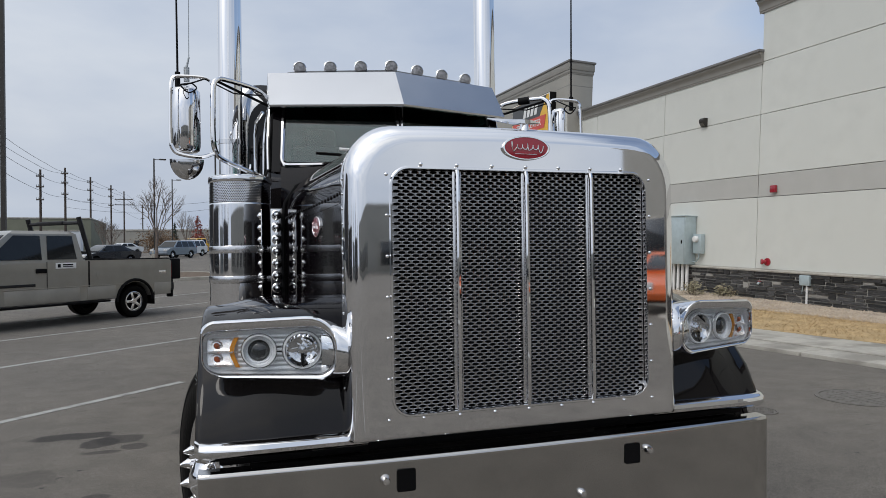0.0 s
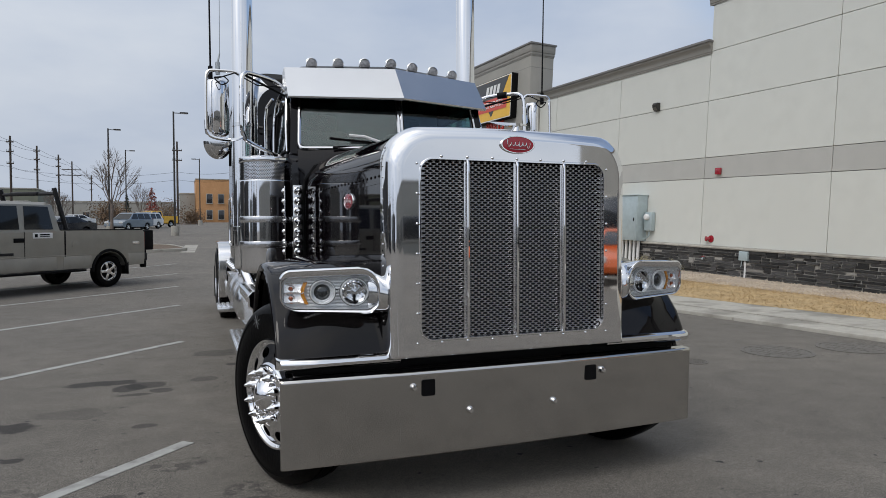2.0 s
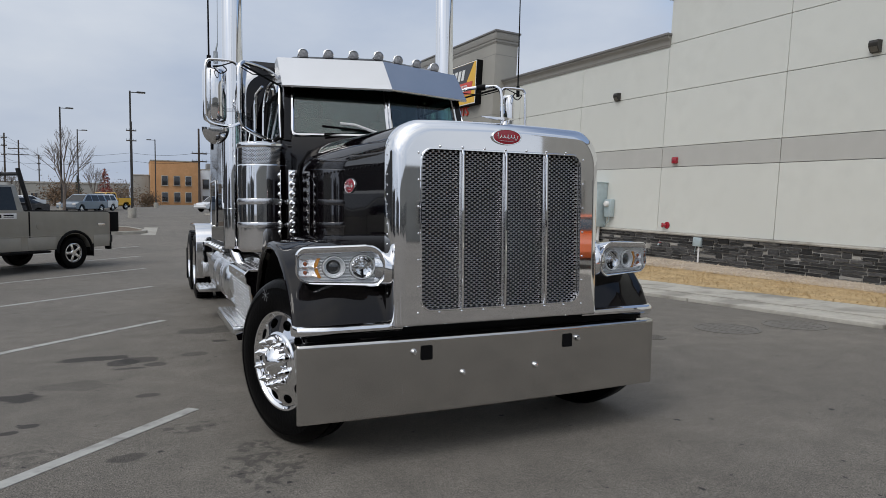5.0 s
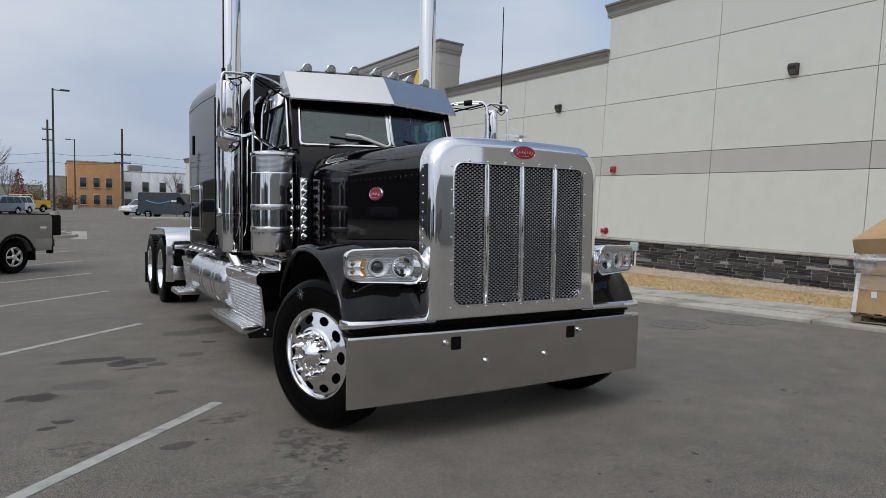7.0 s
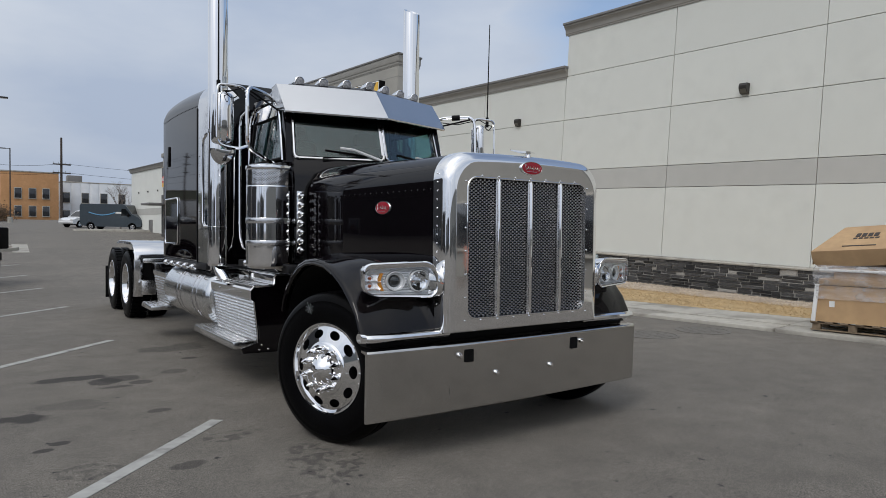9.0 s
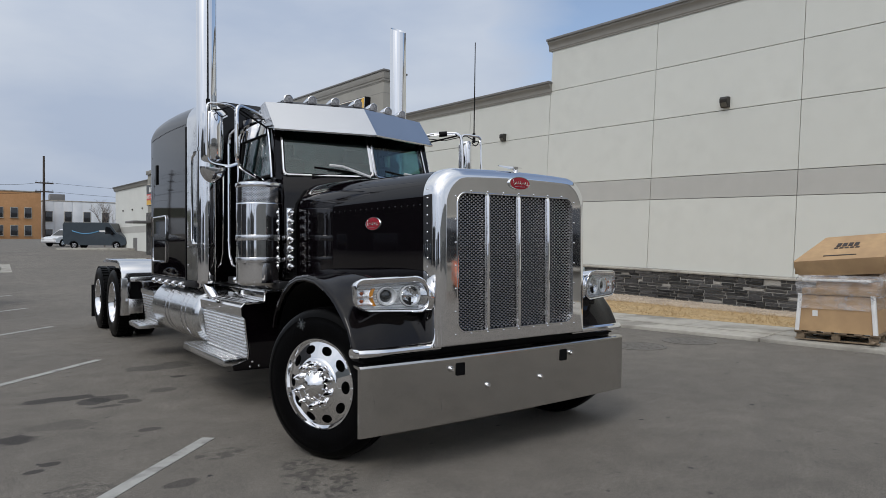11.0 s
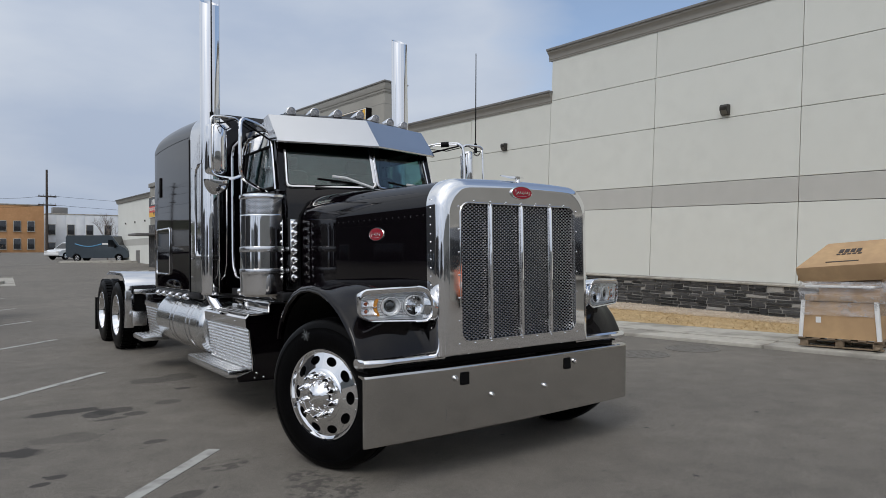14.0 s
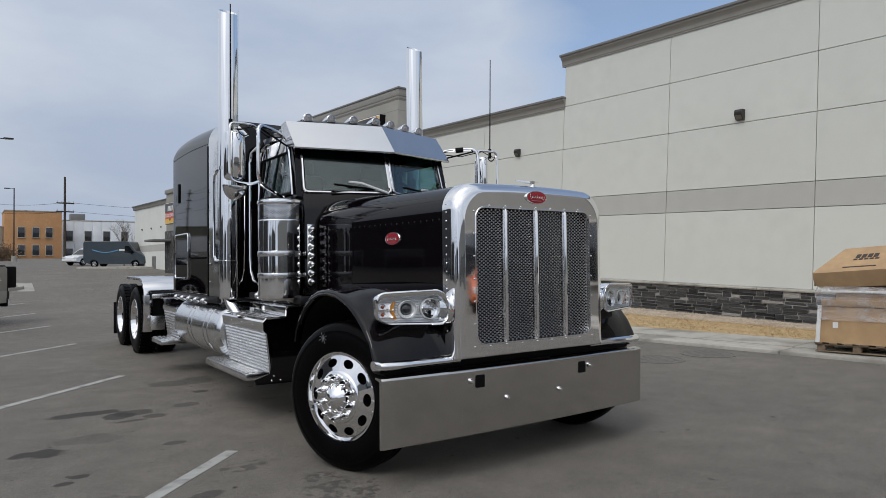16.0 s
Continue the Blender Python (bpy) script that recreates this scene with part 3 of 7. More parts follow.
def punched_panel(x0, x1, z0, z1, y):
    """A steel sheet with staggered oval holes."""
    px, pz, ow, oh = 0.0340, 0.0120, 0.0136, 0.0052
    verts, faces = [], []
    nr = int(round((z1 - z0) / pz))
    dz = (z1 - z0) / nr
    for r in range(nr):
        za, zb = z0 + r * dz, z0 + (r + 1) * dz
        nc = int(round((x1 - x0) / px))
        dx = (x1 - x0) / nc
        cells = [(x0 + i * dx, x0 + (i + 1) * dx) for i in range(nc)]
        if r % 2:
            cells = [(x0 + (i - 0.5) * dx, x0 + (i + 0.5) * dx) for i in range(nc + 1)]
        for a, c in cells:
            cx, cz = (a + c) / 2, (za + zb) / 2
            if a < x0 - 1e-6 or c > x1 + 1e-6:
                a, c = max(a, x0), min(c, x1)
                k = len(verts)
                verts += [(a, y, za), (c, y, za), (c, y, zb), (a, y, zb)]
                faces.append((k, k + 1, k + 2, k + 3))
                continue
            k = len(verts)
            verts += [(c, y, cz), (c, y, zb), (cx, y, zb), (a, y, zb), (a, y, cz), (a, y, za), (cx, y, za), (c, y, za)]
            for q in range(8):
                t = radians(45 * q)
                verts.append((cx + ow * math.cos(t) * (1.12 if q % 2 else 1), y - 0.0012, cz + oh * math.sin(t) * (1.12 if q % 2 else 1)))
            for q in range(8):
                t = radians(45 * q)
                verts.append((cx + ow * math.cos(t), y + 0.002, cz + oh * math.sin(t)))
            for q in range(8):
                w = (q + 1) % 8
                faces.append((k + q, k + w, k + 8 + w, k + 8 + q))
                faces.append((k + 8 + q, k + 8 + w, k + 16 + w, k + 16 + q))
    me = bpy.data.meshes.new("mesh_panel")
    me.from_pydata(verts, [], faces)
    me.materials.append(M_MESH)
    return me


bars = (-0.283, 0.0, 0.283)
edges = (-0.532, *bars, 0.532)
for a, c in zip(edges, edges[1:]):
    again("mesh_panel", punched_panel(a, c, 0.893, 1.791, 0.02), grille, None, "steel mesh with staggered oval holes")
for x in bars:
    sh = Shape()
    sh.tube([(x, 0.004, 0.885), (x, -0.004, 0.91), (x, -0.006, 1.35), (x, -0.004, 1.77), (x, 0.006, 1.8)], 0.0105, 10)
    part("grille_bar", sh, M_CHROME, grille)
    sh = Shape()
    sh.box((x, 0.012, 1.342), (0.036, 0.012, 0.9), 0.004)
    part("bar_backing", sh, M_ALU, grille)
rivet = Shape()
rivet.ball((0, 0, 0), (0.0072, 0.004, 0.0072), 10)
rivet_dark = Shape()
rivet_dark.ball((0, 0, 0), (0.0072, 0.004, 0.0072), 10)
rivet_dark = mesh_of("rivet", rivet_dark, M_PAINT)
rivet = mesh_of("rivet", rivet, M_CHROME)
for k in range(-3, 4):
    for z in (1.812, 0.871):
        again("rivet", rivet, grille, pose(0.1415 * k, -0.002, z))
for k in range(7):
    for s in (-1, 1):
        again("rivet", rivet, grille, pose(s * 0.556, -0.002, 0.872 + 0.15 * k) @ Matrix.Scale(0.9, 4))

# oval badge
def badge(at, m, w, parent, tall=0.46):
    sh = Shape()
    loop = lambda k, y: [(w * k * math.cos(radians(12 * i)), y, tall * w * k * math.sin(radians(12 * i))) for i in range(30)]
    sh.loft([loop(1.0, 0.004), loop(1.0, -0.004), loop(0.96, -0.008), loop(0.9, -0.008), loop(0.88, -0.004)])
    rim = part("badge", sh, M_CHROME, parent, "red oval badge with a chrome rim")
    rim.matrix_basis = Matrix.Translation(at) @ m
    sh = Shape()
    sh.loft([loop(0.89, -0.003), loop(0.89, -0.0065), loop(0.6, -0.008)])
    part("badge_face", sh, M_RED, rim)
    sh = Shape()
    # a flowing pale stroke stands for the script
    pts = []
    for i in range(46):
        u = i / 45
        pts.append((w * (-0.66 + 1.3 * u) + 0.05 * w * math.cos(38 * u), -0.0105, tall * w * ((0.44 if u < 0.12 or 0.55 < u < 0.62 or u > 0.9 else 0.2) * math.sin(38 * u) + 0.06)))
    sh.tube(pts, 0.016 * w, 5)
    sh.tube([(-0.5 * w, -0.0105, -0.24 * w * tall / 0.46), (0.4 * w, -0.0105, -0.24 * w * tall / 0.46)], 0.01 * w, 5)
    part("badge_mark", sh, M_CHROME, rim)


badge((0, -0.004, 1.886), Matrix(), 0.102, grille)

# hood ornament
sh = Shape()
sh.lathe([(0.0, -0.03), (0.022, -0.028), (0.026, -0.01), (0.018, 0.015), (0.016, 0.035), (0.0, 0.045)], (0.024, 0.06, 1.968), (0, 0, 1), 14)
wing = lambda x, y, z, d, h: [(x, y - d, z - h), (x, y + d, z - h), (x, y + d, z + h), (x, y - d, z + h)]
sh.loft([wing(0.095, 0.075, 2.003, 0.006, 0.002), wing(0.055, 0.065, 2.003, 0.018, 0.005), wing(0.02, 0.06, 2.0, 0.024, 0.008), wing(-0.03, 0.06, 2.001, 0.018, 0.006), wing(-0.09, 0.065, 2.006, 0.011, 0.004), wing(-0.13, 0.07, 2.010, 0.004, 0.002)])
part("hood_ornament", sh, M_CHROME, truck, "chrome winged hood ornament")


# hood
def hood_loop(y):
    t = ease((y - 0.1) / 1.95)
    hw, top, bot = blend(0.694, 0.79, t), blend(1.95, 1.965, t), blend(0.98, 1.08, t)
    r = blend(0.175, 0.21, t)
    crown = blend(0.02, 0.085, t)
    pts = [(hw, bot)]
    for i in range(12):
        pts.append((hw, blend(bot, top - r, (i + 1) / 13)))
    for i in range(9):
        a = radians(90 * i / 8)
        pts.append((hw - r + r * math.cos(a), top - r + r * math.sin(a)))
    for i in range(1, 10):
        pts.append((blend(hw - r, -(hw - r), i / 10), top))
    for i in range(9):
        a = radians(90 + 90 * i / 8)
        pts.append((-(hw - r) + r * math.cos(a), top - r + r * math.sin(a)))
    for i in range(12):
        pts.append((-hw, blend(top - r, bot, (i + 1) / 13)))
    pts.append((-hw, bot))
    return [(x, y, z + (crown * max(0, 1 - (x / hw) ** 2) if z > top - r else 0)) for x, z in pts]


sh = Shape()
sh.loft([hood_loop(y) for y in (0.13, 0.3, 0.5, 0.75, 1.0, 1.25, 1.5, 1.75, 1.9, 1.98)], closed=False)
hood = part("hood", sh, M_PAINT, truck, "glossy black-plum hood with riveted seams")
for s in (-1, 1):
    sh = Shape()
    sh.loft([[(s * (blend(0.694, 0.79, ease((y - 0.1) / 1.95)) + d), y, 1.69 + h) for d, h in ((-0.002, -0.009), (0.003, -0.009), (0.003, 0.009), (-0.002, 0.009))] for y in [0.16 + 0.2 * i for i in range(10)]])
    part("seam_strip", sh, M_PAINT, hood)
    for k in range(24):
        y = 0.2 + 0.074 * k
        x = s * (blend(0.694, 0.79, ease((y - 0.1) / 1.95)) + 0.002)
        again("rivet", rivet_dark, hood, pose(x, y, 1.72, 0, 0, 90) @ Matrix.Scale(1.1, 4))
    for k in range(16):
        again("rivet", rivet, grille, pose(s * 0.702, 0.115, 0.98 + 0.056 * k, 0, 0, 90) @ Matrix.Scale(0.75, 4))
    badge((s * 0.7215, 0.775, 1.614), pose(0, 0, 0, 0, 0, (90 - 3.8) * s), 0.1, hood, 0.5)
    sh = Shape()
    sh.tube([(s * 0.80, 1.985, 1.2), (s * 0.805, 1.985, 1.7), (s * 0.79, 1.985, 1.82), (s * 0.72, 1.985, 1.93), (s * 0.6, 1.985, 1.985), (s * 0.3, 1.985, 2.03), (0, 1.985, 2.05)], 0.014, 8)
    part("hood_edge", sh, M_BLACK, hood)

# bumper
sh = Shape()
prof = lambda x, y, w: [(x, y + 0.004, 0.285), (x, y + 0.001, 0.29), (x, y + 0.0008, 0.298), (x, y - 0.004, 0.5), (x, y - 0.0098, 0.698), (x, y - 0.010, 0.706), (x, y - 0.008, 0.714), (x, y - 0.002, 0.72), (x, y + 0.06, 0.722), (x, y + 0.06, 0.71), (x, y + 0.008, 0.70), (x, y + 0.012, 0.285)]
st = []
for x in (-1.219, -1.217, -1.205, -1.12, -0.9, -0.6, -0.3, 0, 0.3, 0.6, 0.9, 1.12, 1.205, 1.217, 1.219):
    y = 0.045 + 0.04 * (abs(x) / 1.22) ** 2 + (0.0 if abs(x) < 1.21 else 0.006 if abs(x) < 1.218 else 0.012)
    st.append(prof(x, y, 0))
sh.loft(st)
bumper = part("bumper", sh, M_BUMPER, truck, "wide flat chrome bumper with small scratches")
for x in (-0.485, 0.485):
    sh = Shape()
    sh.prism(rrect(0.036, 0.042, 0.008, 3, x, 0.636), 0.0385, 0.07, "y")
    part("tow_hole", sh, M_BLACK, bumper, "black square tow opening")
for x, z in ((-0.565, 0.645), (0.56, 0.645), (-0.255, 0.50), (0.245, 0.50)):
    sh = Shape()
    sh.lathe([(0.0, -0.02), (0.012, -0.018), (0.019, -0.004), (0.021, 0.012)], (x, 0.037, z), (0, 1, 0), 12)
    part("bumper_bolt", sh, M_CHROME, bumper)
sh = Shape()
sh.box((0, 0.24, 0.75), (2.3, 0.16, 0.06), 0.01)
part("bumper_gap_filler", sh, M_BLACK, truck)

# wheels
def ring_with_holes(sh, r0, r1, n, hx, hr, y, side, rc):
    for k in range(n):
        a0 = 6.283185307 * k / n
        half = 3.14159265 / n
        outer, inner, deep = [], [], []
        for q in range(16):
            t = 6.283185307 * q / 16
            c, s = math.cos(t), math.sin(t)
            m = max(abs(c), abs(s))
            u, v = c / m, s / m
            ang = a0 + half * u
            rad = rc + (r1 - rc) * v if v > 0 else rc + (rc - r0) * v
            outer.append((side * (y + 0.3 * (r1 - rad)), rad * math.cos(ang), rad * math.sin(ang)))
            rr, th = rc + hr * s, hx * c
            x, z = rr * math.cos(a0) - th * math.sin(a0), rr * math.sin(a0) + th * math.cos(a0)
            out = y + 0.3 * (r1 - math.hypot(x, z))
            inner.append((side * out, x, z))
            deep.append((side * (out - 0.03), x, z))
        sh.loft([outer, inner, deep], cap=False)


def steer_wheel(at, s, parent):
    w = part("wheel", Shape().lathe([(0.30, -0.27), (0.40, -0.275), (0.47, -0.265), (0.515, -0.25), (0.53, -0.22), (0.532, -0.19), (0.522, -0.188), (0.522, -0.178), (0.532, -0.176),
                                     (0.533, -0.11), (0.522, -0.108), (0.522, -0.098), (0.532, -0.096), (0.53, -0.055), (0.518, -0.03), (0.495, -0.012), (0.47, -0.002), (0.46, -0.004), (0.44, 0.002),
                                     (0.40, 0.004), (0.35, 0.0), (0.325, -0.008), (0.318, -0.02), (0.30, -0.03)], (0, 0, 0), (s, 0, 0), 64), M_RUBBER, parent, "black truck tyre on a polished rim")
    w.matrix_basis = Matrix.Translation(at) @ pose(0, 0, 0, 0, 0, 21.5) @ pose(s * 0.13, 0, 0) @ Matrix.Scale(0.97, 4)
    sh = Shape()
    sh.lathe([(0.318, -0.03), (0.322, -0.012), (0.318, -0.004), (0.308, -0.006), (0.30, -0.018), (0.296, -0.024), (0.291, -0.026)], (0, 0, 0), (s, 0, 0), 64)
    ring_with_holes(sh, 0.192, 0.292, 10, 0.045, 0.030, -0.026, s, 0.246)
    sh.lathe([(0.193, 0.004), (0.186, 0.006), (0.181, 0.010), (0.172, 0.016), (0.11, 0.018), (0.09, 0.02)], (0, 0, 0), (s, 0, 0), 64)
    part("rim", sh, M_CHROME, w, "polished aluminium rim with ten hand holes")
    sh = Shape()
    sh.lathe([(0.30, -0.07), (0.0, -0.07)], (0, 0, 0), (s, 0, 0), 32)
    part("brake_drum", sh, M_BLACK, w)
    sh = Shape()
    sh.lathe([(0.104, 0.016), (0.106, 0.03), (0.098, 0.046), (0.075, 0.068), (0.045, 0.086), (0.018, 0.095), (0.0, 0.097)], (0, 0, 0), (s, 0, 0), 32)
    part("hub_cap", sh, M_CHROME, w, "pointed chrome hub cap")
    nut = Shape()
    nut.lathe([(0.027, 0.0), (0.027, 0.006), (0.021, 0.01), (0.0215, 0.034), (0.024, 0.042), (0.02, 0.049), (0.014, 0.062), (0.005, 0.08), (0.0, 0.082)], (0, 0, 0), (s, 0, 0), 10)
    nut = mesh_of("lug_nut", nut, M_CHROME)
    for k in range(10):
        a = 6.283185307 * (k + 0.5) / 10
        again("lug_nut", nut, w, pose(s * 0.016, 0.1425 * math.cos(a), 0.1425 * math.sin(a)))
    return w


for s in (-1, 1):
    w = steer_wheel((s * 1.08, 0.75, 0.513), s, truck)
    if s < 0:
        for cy, cz, size in ((0.15, 0.41, 0.045),):
            sh = Shape()
            for k in range(4):
                a = radians(20 + 45 * k)
                sh.box((-0.0065, cy, cz), (0.0015, 0.002, 2 * size * (1.0 if k % 2 else 0.8)), 0, Matrix.Rotation(a, 4, "X"))
            part("chalk_mark", sh, M_GALV, w, "faint star-shaped chalk mark on the tyre")


def drive_wheel(at, s, parent):
    prof = [(0.30, -0.27), (0.40, -0.275), (0.48, -0.262), (0.515, -0.245), (0.528, -0.225), (0.53, -0.06), (0.515, -0.03), (0.48, -0.008), (0.42, 0.002), (0.36, 0.0), (0.318, -0.012), (0.30, -0.03)]
    sh = Shape().lathe(prof, (0, 0, 0), (s, 0, 0), 48)
    sh.lathe(prof, (-s * 0.33, 0, 0), (s, 0, 0), 48)
    for k in range(44):
        a = 6.283185307 * k / 44
        for dx in (-0.215, -0.075):
            sh.box((s * dx, 0.533 * math.cos(a), 0.533 * math.sin(a)), (0.1, 0.045, 0.016), 0, Matrix.Rotation(a + math.pi / 2, 4, "X"))
    w = part("drive_wheel", sh, M_RUBBER, parent, "dual drive tyre with block tread")
    w.matrix_basis = Matrix.Translation(at) @ Matrix.Scale(1.035, 4)
    sh = Shape()
    sh.lathe([(0.30, -0.03), (0.32, -0.012), (0.312, -0.006), (0.30, -0.02), (0.285, -0.12), (0.27, -0.17), (0.2, -0.185), (0.15, -0.19), (0.14, -0.12), (0.1, -0.1), (0.09, -0.04), (0.0, -0.03)], (0, 0, 0), (s, 0, 0), 48)
    part("rim", sh, M_CHROME, w, "deep polished rim")
    return w


for s in (-1, 1):
    for y in (8.42, 9.82):
        drive_wheel((s * 1.215, y, 0.552), s, truck)
for y, r in ((8.42, 0.1), (9.82, 0.1), (0.79, 0.06)):
    part("axle", Shape().cyl((-0.9, y, 0.52), (0.9, y, 0.52), r, seg=12), M_DARKMETAL, truck)


# front fenders
def fender(s):
    outer = [(0.135, 0.79), (0.15, 0.84), (0.205, 0.94), (0.29, 1.04), (0.40, 1.125), (0.55, 1.20), (0.70, 1.243), (0.85, 1.255), (1.0, 1.243), (1.13, 1.205), (1.25, 1.14), (1.36, 1.04), (1.43, 0.93), (1.46, 0.84)]
    inner = [(0.105, 0.79), (0.128, 0.86), (0.168, 0.96), (0.212, 1.05), (0.262, 1.14), (0.33, 1.215), (0.5, 1.268), (0.8, 1.285), (1.0, 1.285), (1.15, 1.27), (1.3, 1.24), (1.43, 1.17), (1.5, 1.0), (1.5, 0.86)]
    loops = []
    for u, drop in ((1.215, 0.035), (1.228, 0.02), (1.222, 0.008), (1.205, 0.001), (1.17, 0.0), (1.1, 0), (1.02, 0), (0.95, 0), (0.86, 0), (0.76, 0), (0.66, 0)):
        t = ease((1.2 - u) / 0.24)
        lp = []
        for (a, b), (c, d) in zip(outer, inner):
            y, z = blend(a, c, t), blend(b, d, t)
            lp.append((s * u, y + drop * (0.7 - y) * 0.9, z - drop * (1 if z > 1.0 else 0.3)))
        loops.append(lp)
    sh = Shape()
    sh.loft(loops, closed=False)
    f = part("fender", sh, M_PAINT, truck, "glossy black-plum front fender over the steer tyre", 50)
    lip = [(s * 1.215, y + 0.035 * (0.7 - y) * 0.9, z - 0.035 * (1 if z > 1.0 else 0.3)) for y, z in outer]
    part("fender_lip", Shape().tube(lip, 0.016, 8), M_PAINT, f)
    # wheel well liner
    sh = Shape()
    sh.loft([[(s * u, y * 0.96 + 0.03, z - 0.05) for y, z in outer] for u in (1.18, 0.62)], closed=False)
    part("fender_liner", sh, M_BLACK, f)
    # polished lower lip under the fender nose
    sh = Shape()
    sh.loft([[(s * u, 0.105 + 0.035 * math.cos(a) + (0.055 if u > 1.22 else 0.02 if u > 1.2 else 0), 0.793 + 0.030 * math.sin(a)) for a in [radians(30 * k) for k in range(12)]] for u in (1.232, 1.215, 1.18, 1.0, 0.8, 0.70, 0.62)])
    part("fender_trim", sh, M_CHROME, f, "chrome strip along the fender nose")
    # splash panel in the recess below the lamp
    sh = Shape()
    sh.box((s * 0.66, 0.2, 1.0), (0.1, 0.14, 0.4), 0.03)
    part("inner_panel", sh, M_PAINT, f)
    return f


for s in (-1, 1):
    fender(s)


# headlamp pods
M_SATIN = shader("satin_lamp_metal", (0.90, 0.905, 0.91), rough=0.3, metal=0.25, spread=0.05, scale=30.0)


def headlamp(s):
    def ring(hw, hh, y, cx=0.971, cz=1.138):
        pts = rrect(hw, hh, (hh * 0.6, hh * 0.98, hh * 0.42, hh * 0.75), 7, 0, 0)
        out = []
        for x, z in pts:                        # x towards the grille is positive here, then mirrored
            u = x / hw
            v = max(0.0, (1 - u) / 2)
            low = 1.0 - 0.26 * v ** 1.2 if z < 0 else 1.0 - 0.05 * v ** 2
            out.append((s * (cx - x), y, cz + z * low + 0.006 * u))
        return out
    sh = Shape()
    sh.loft([ring(0.12, 0.06, 0.34), ring(0.19, 0.095, 0.27), ring(0.222, 0.11, 0.17), ring(0.234, 0.116, 0.09), ring(0.236, 0.1175, 0.058), ring(0.235, 0.115, 0.042), ring(0.232, 0.109, 0.036),
             ring(0.230, 0.099, 0.037, 0.973, 1.133), ring(0.2285, 0.091, 0.042, 0.975, 1.131), ring(0.227, 0.088, 0.046, 0.975, 1.131), ring(0.225, 0.086, 0.062, 0.975, 1.131)], cap=False)
    h = part("headlight", sh, M_CHROME, truck, "chrome headlight pod with projector and reflector lamps")
    # chrome brow along the top edge
    brow = [p for p in ring(0.234, 0.113, 0.041) if p[2] > 1.2]
    part("headlight_brow", Shape().tube(brow, 0.008, 8), M_CHROME, h)
    part("lamp_bowl", Shape().loft([ring(0.226, 0.087, 0.062, 0.975, 1.131), ring(0.216, 0.079, 0.097, 0.975, 1.131), ring(0.05, 0.02, 0.1, 0.975, 1.131)], cap=False), M_SATIN, h)
    sh = Shape()
    sh.loft([[(s * x, yc + ry * math.cos(t), zc + rz * math.sin(t)) for t in [radians(22.5 * i) for i in range(16)]]
             for x, yc, ry, zc, rz in ((0.79, 0.15, 0.095, 1.13, 0.112), (0.765, 0.135, 0.088, 1.128, 0.108), (0.742, 0.124, 0.085, 1.124, 0.104), (0.72, 0.118, 0.079, 1.118, 0.097), (0.695, 0.113, 0.073, 1.112, 0.089), (0.668, 0.112, 0.071, 1.108, 0.085), (0.64, 0.112, 0.071, 1.108, 0.085))])
    part("headlight_bracket", sh, M_CHROME, h, "chrome bracket to the grille")
    for x in (0.692, 0.668):
        part("bracket_slot", Shape().box((s * x, 0.0415, 1.108), (0.008, 0.006, 0.08), 0.002), M_DARKCHROME, h)
    for i in range(8):
        z = 1.072 + 0.0165 * i
        part("lamp_louvre", Shape().tube([(s * 0.79, 0.088, z), (s * 1.08, 0.088, z)], 0.0062, 8), M_SATIN, h)
    for cx, inner in ((0.857, True), (1.008, False)):
        R = 0.068 if inner else 0.06
        sh = Shape().lathe([(R, 0.03), (R, -0.012), (R * 0.97, -0.02), (R * 0.92, -0.02), (R * 0.88, -0.006), (R * 0.86, 0.012)], (s * cx, 0.075, 1.137), (0, 1, 0), 36)
        part("lamp_ring", sh, M_SATIN, h, "silver lamp ring")
        part("lamp_groove", Shape().tube([(s * cx + R * 1.04 * math.cos(radians(12 * k)), 0.07, 1.137 + R * 1.04 * math.sin(radians(12 * k))) for k in range(30)], 0.0014, 6, ring=True), M_DARKCHROME, h)
        if inner:
            # mirror facets of alternating tilt
            sh = Shape()
            rows = []
            for q, (f, dep) in enumerate(((0.87, 0.0), (0.72, 0.009), (0.52, 0.016), (0.3, 0.02), (0.12, 0.022))):
                rows.append([(s * cx + R * f * math.cos(radians(22.5 * k + 9 * q)), 0.065 + dep + (0.009 if (k + q) % 2 else -0.006), 1.137 + R * f * math.sin(radians(22.5 * k + 9 * q))) for k in range(16)])
            sh.loft(rows, cap=False)
            part("lamp_reflector", sh, M_CHROME, h, "faceted mirror reflector", 5)
            sh = Shape().lathe([(0.0, -0.012), (0.012, -0.01), (0.016, 0.002), (0.015, 0.045)], (s * cx, 0.07, 1.137), (0, 1, 0), 16)
            part("bulb_shield", sh, M_CHROME, h)
            # dark arcs painted in for the dark reflections across the mirror bowl
            for a0, a1, f, w in ((35, 75, 0.66, 0.004), (215, 290, 0.72, 0.005)):
                arc = [(s * cx + R * f * math.cos(radians(blend(a0, a1, k / 6))), 0.066, 1.137 + R * f * math.sin(radians(blend(a0, a1, k / 6)))) for k in range(7)]
                part("reflector_step", Shape().tube(arc, w, 6), M_DARKMETAL, h)
            part("bulb_post", Shape().box((s * cx, 0.07, 1.102), (0.01, 0.02, 0.055), 0.003), M_BLACK, h)
        else:
            sh = Shape().lathe([(R * 0.87, 0.002), (R * 0.76, 0.01), (R * 0.72, 0.004), (R * 0.66, 0.006), (R * 0.62, 0.02)], (s * cx, 0.07, 1.137), (0, 1, 0), 36)
            part("lamp_bezel", sh, M_SATIN, h)
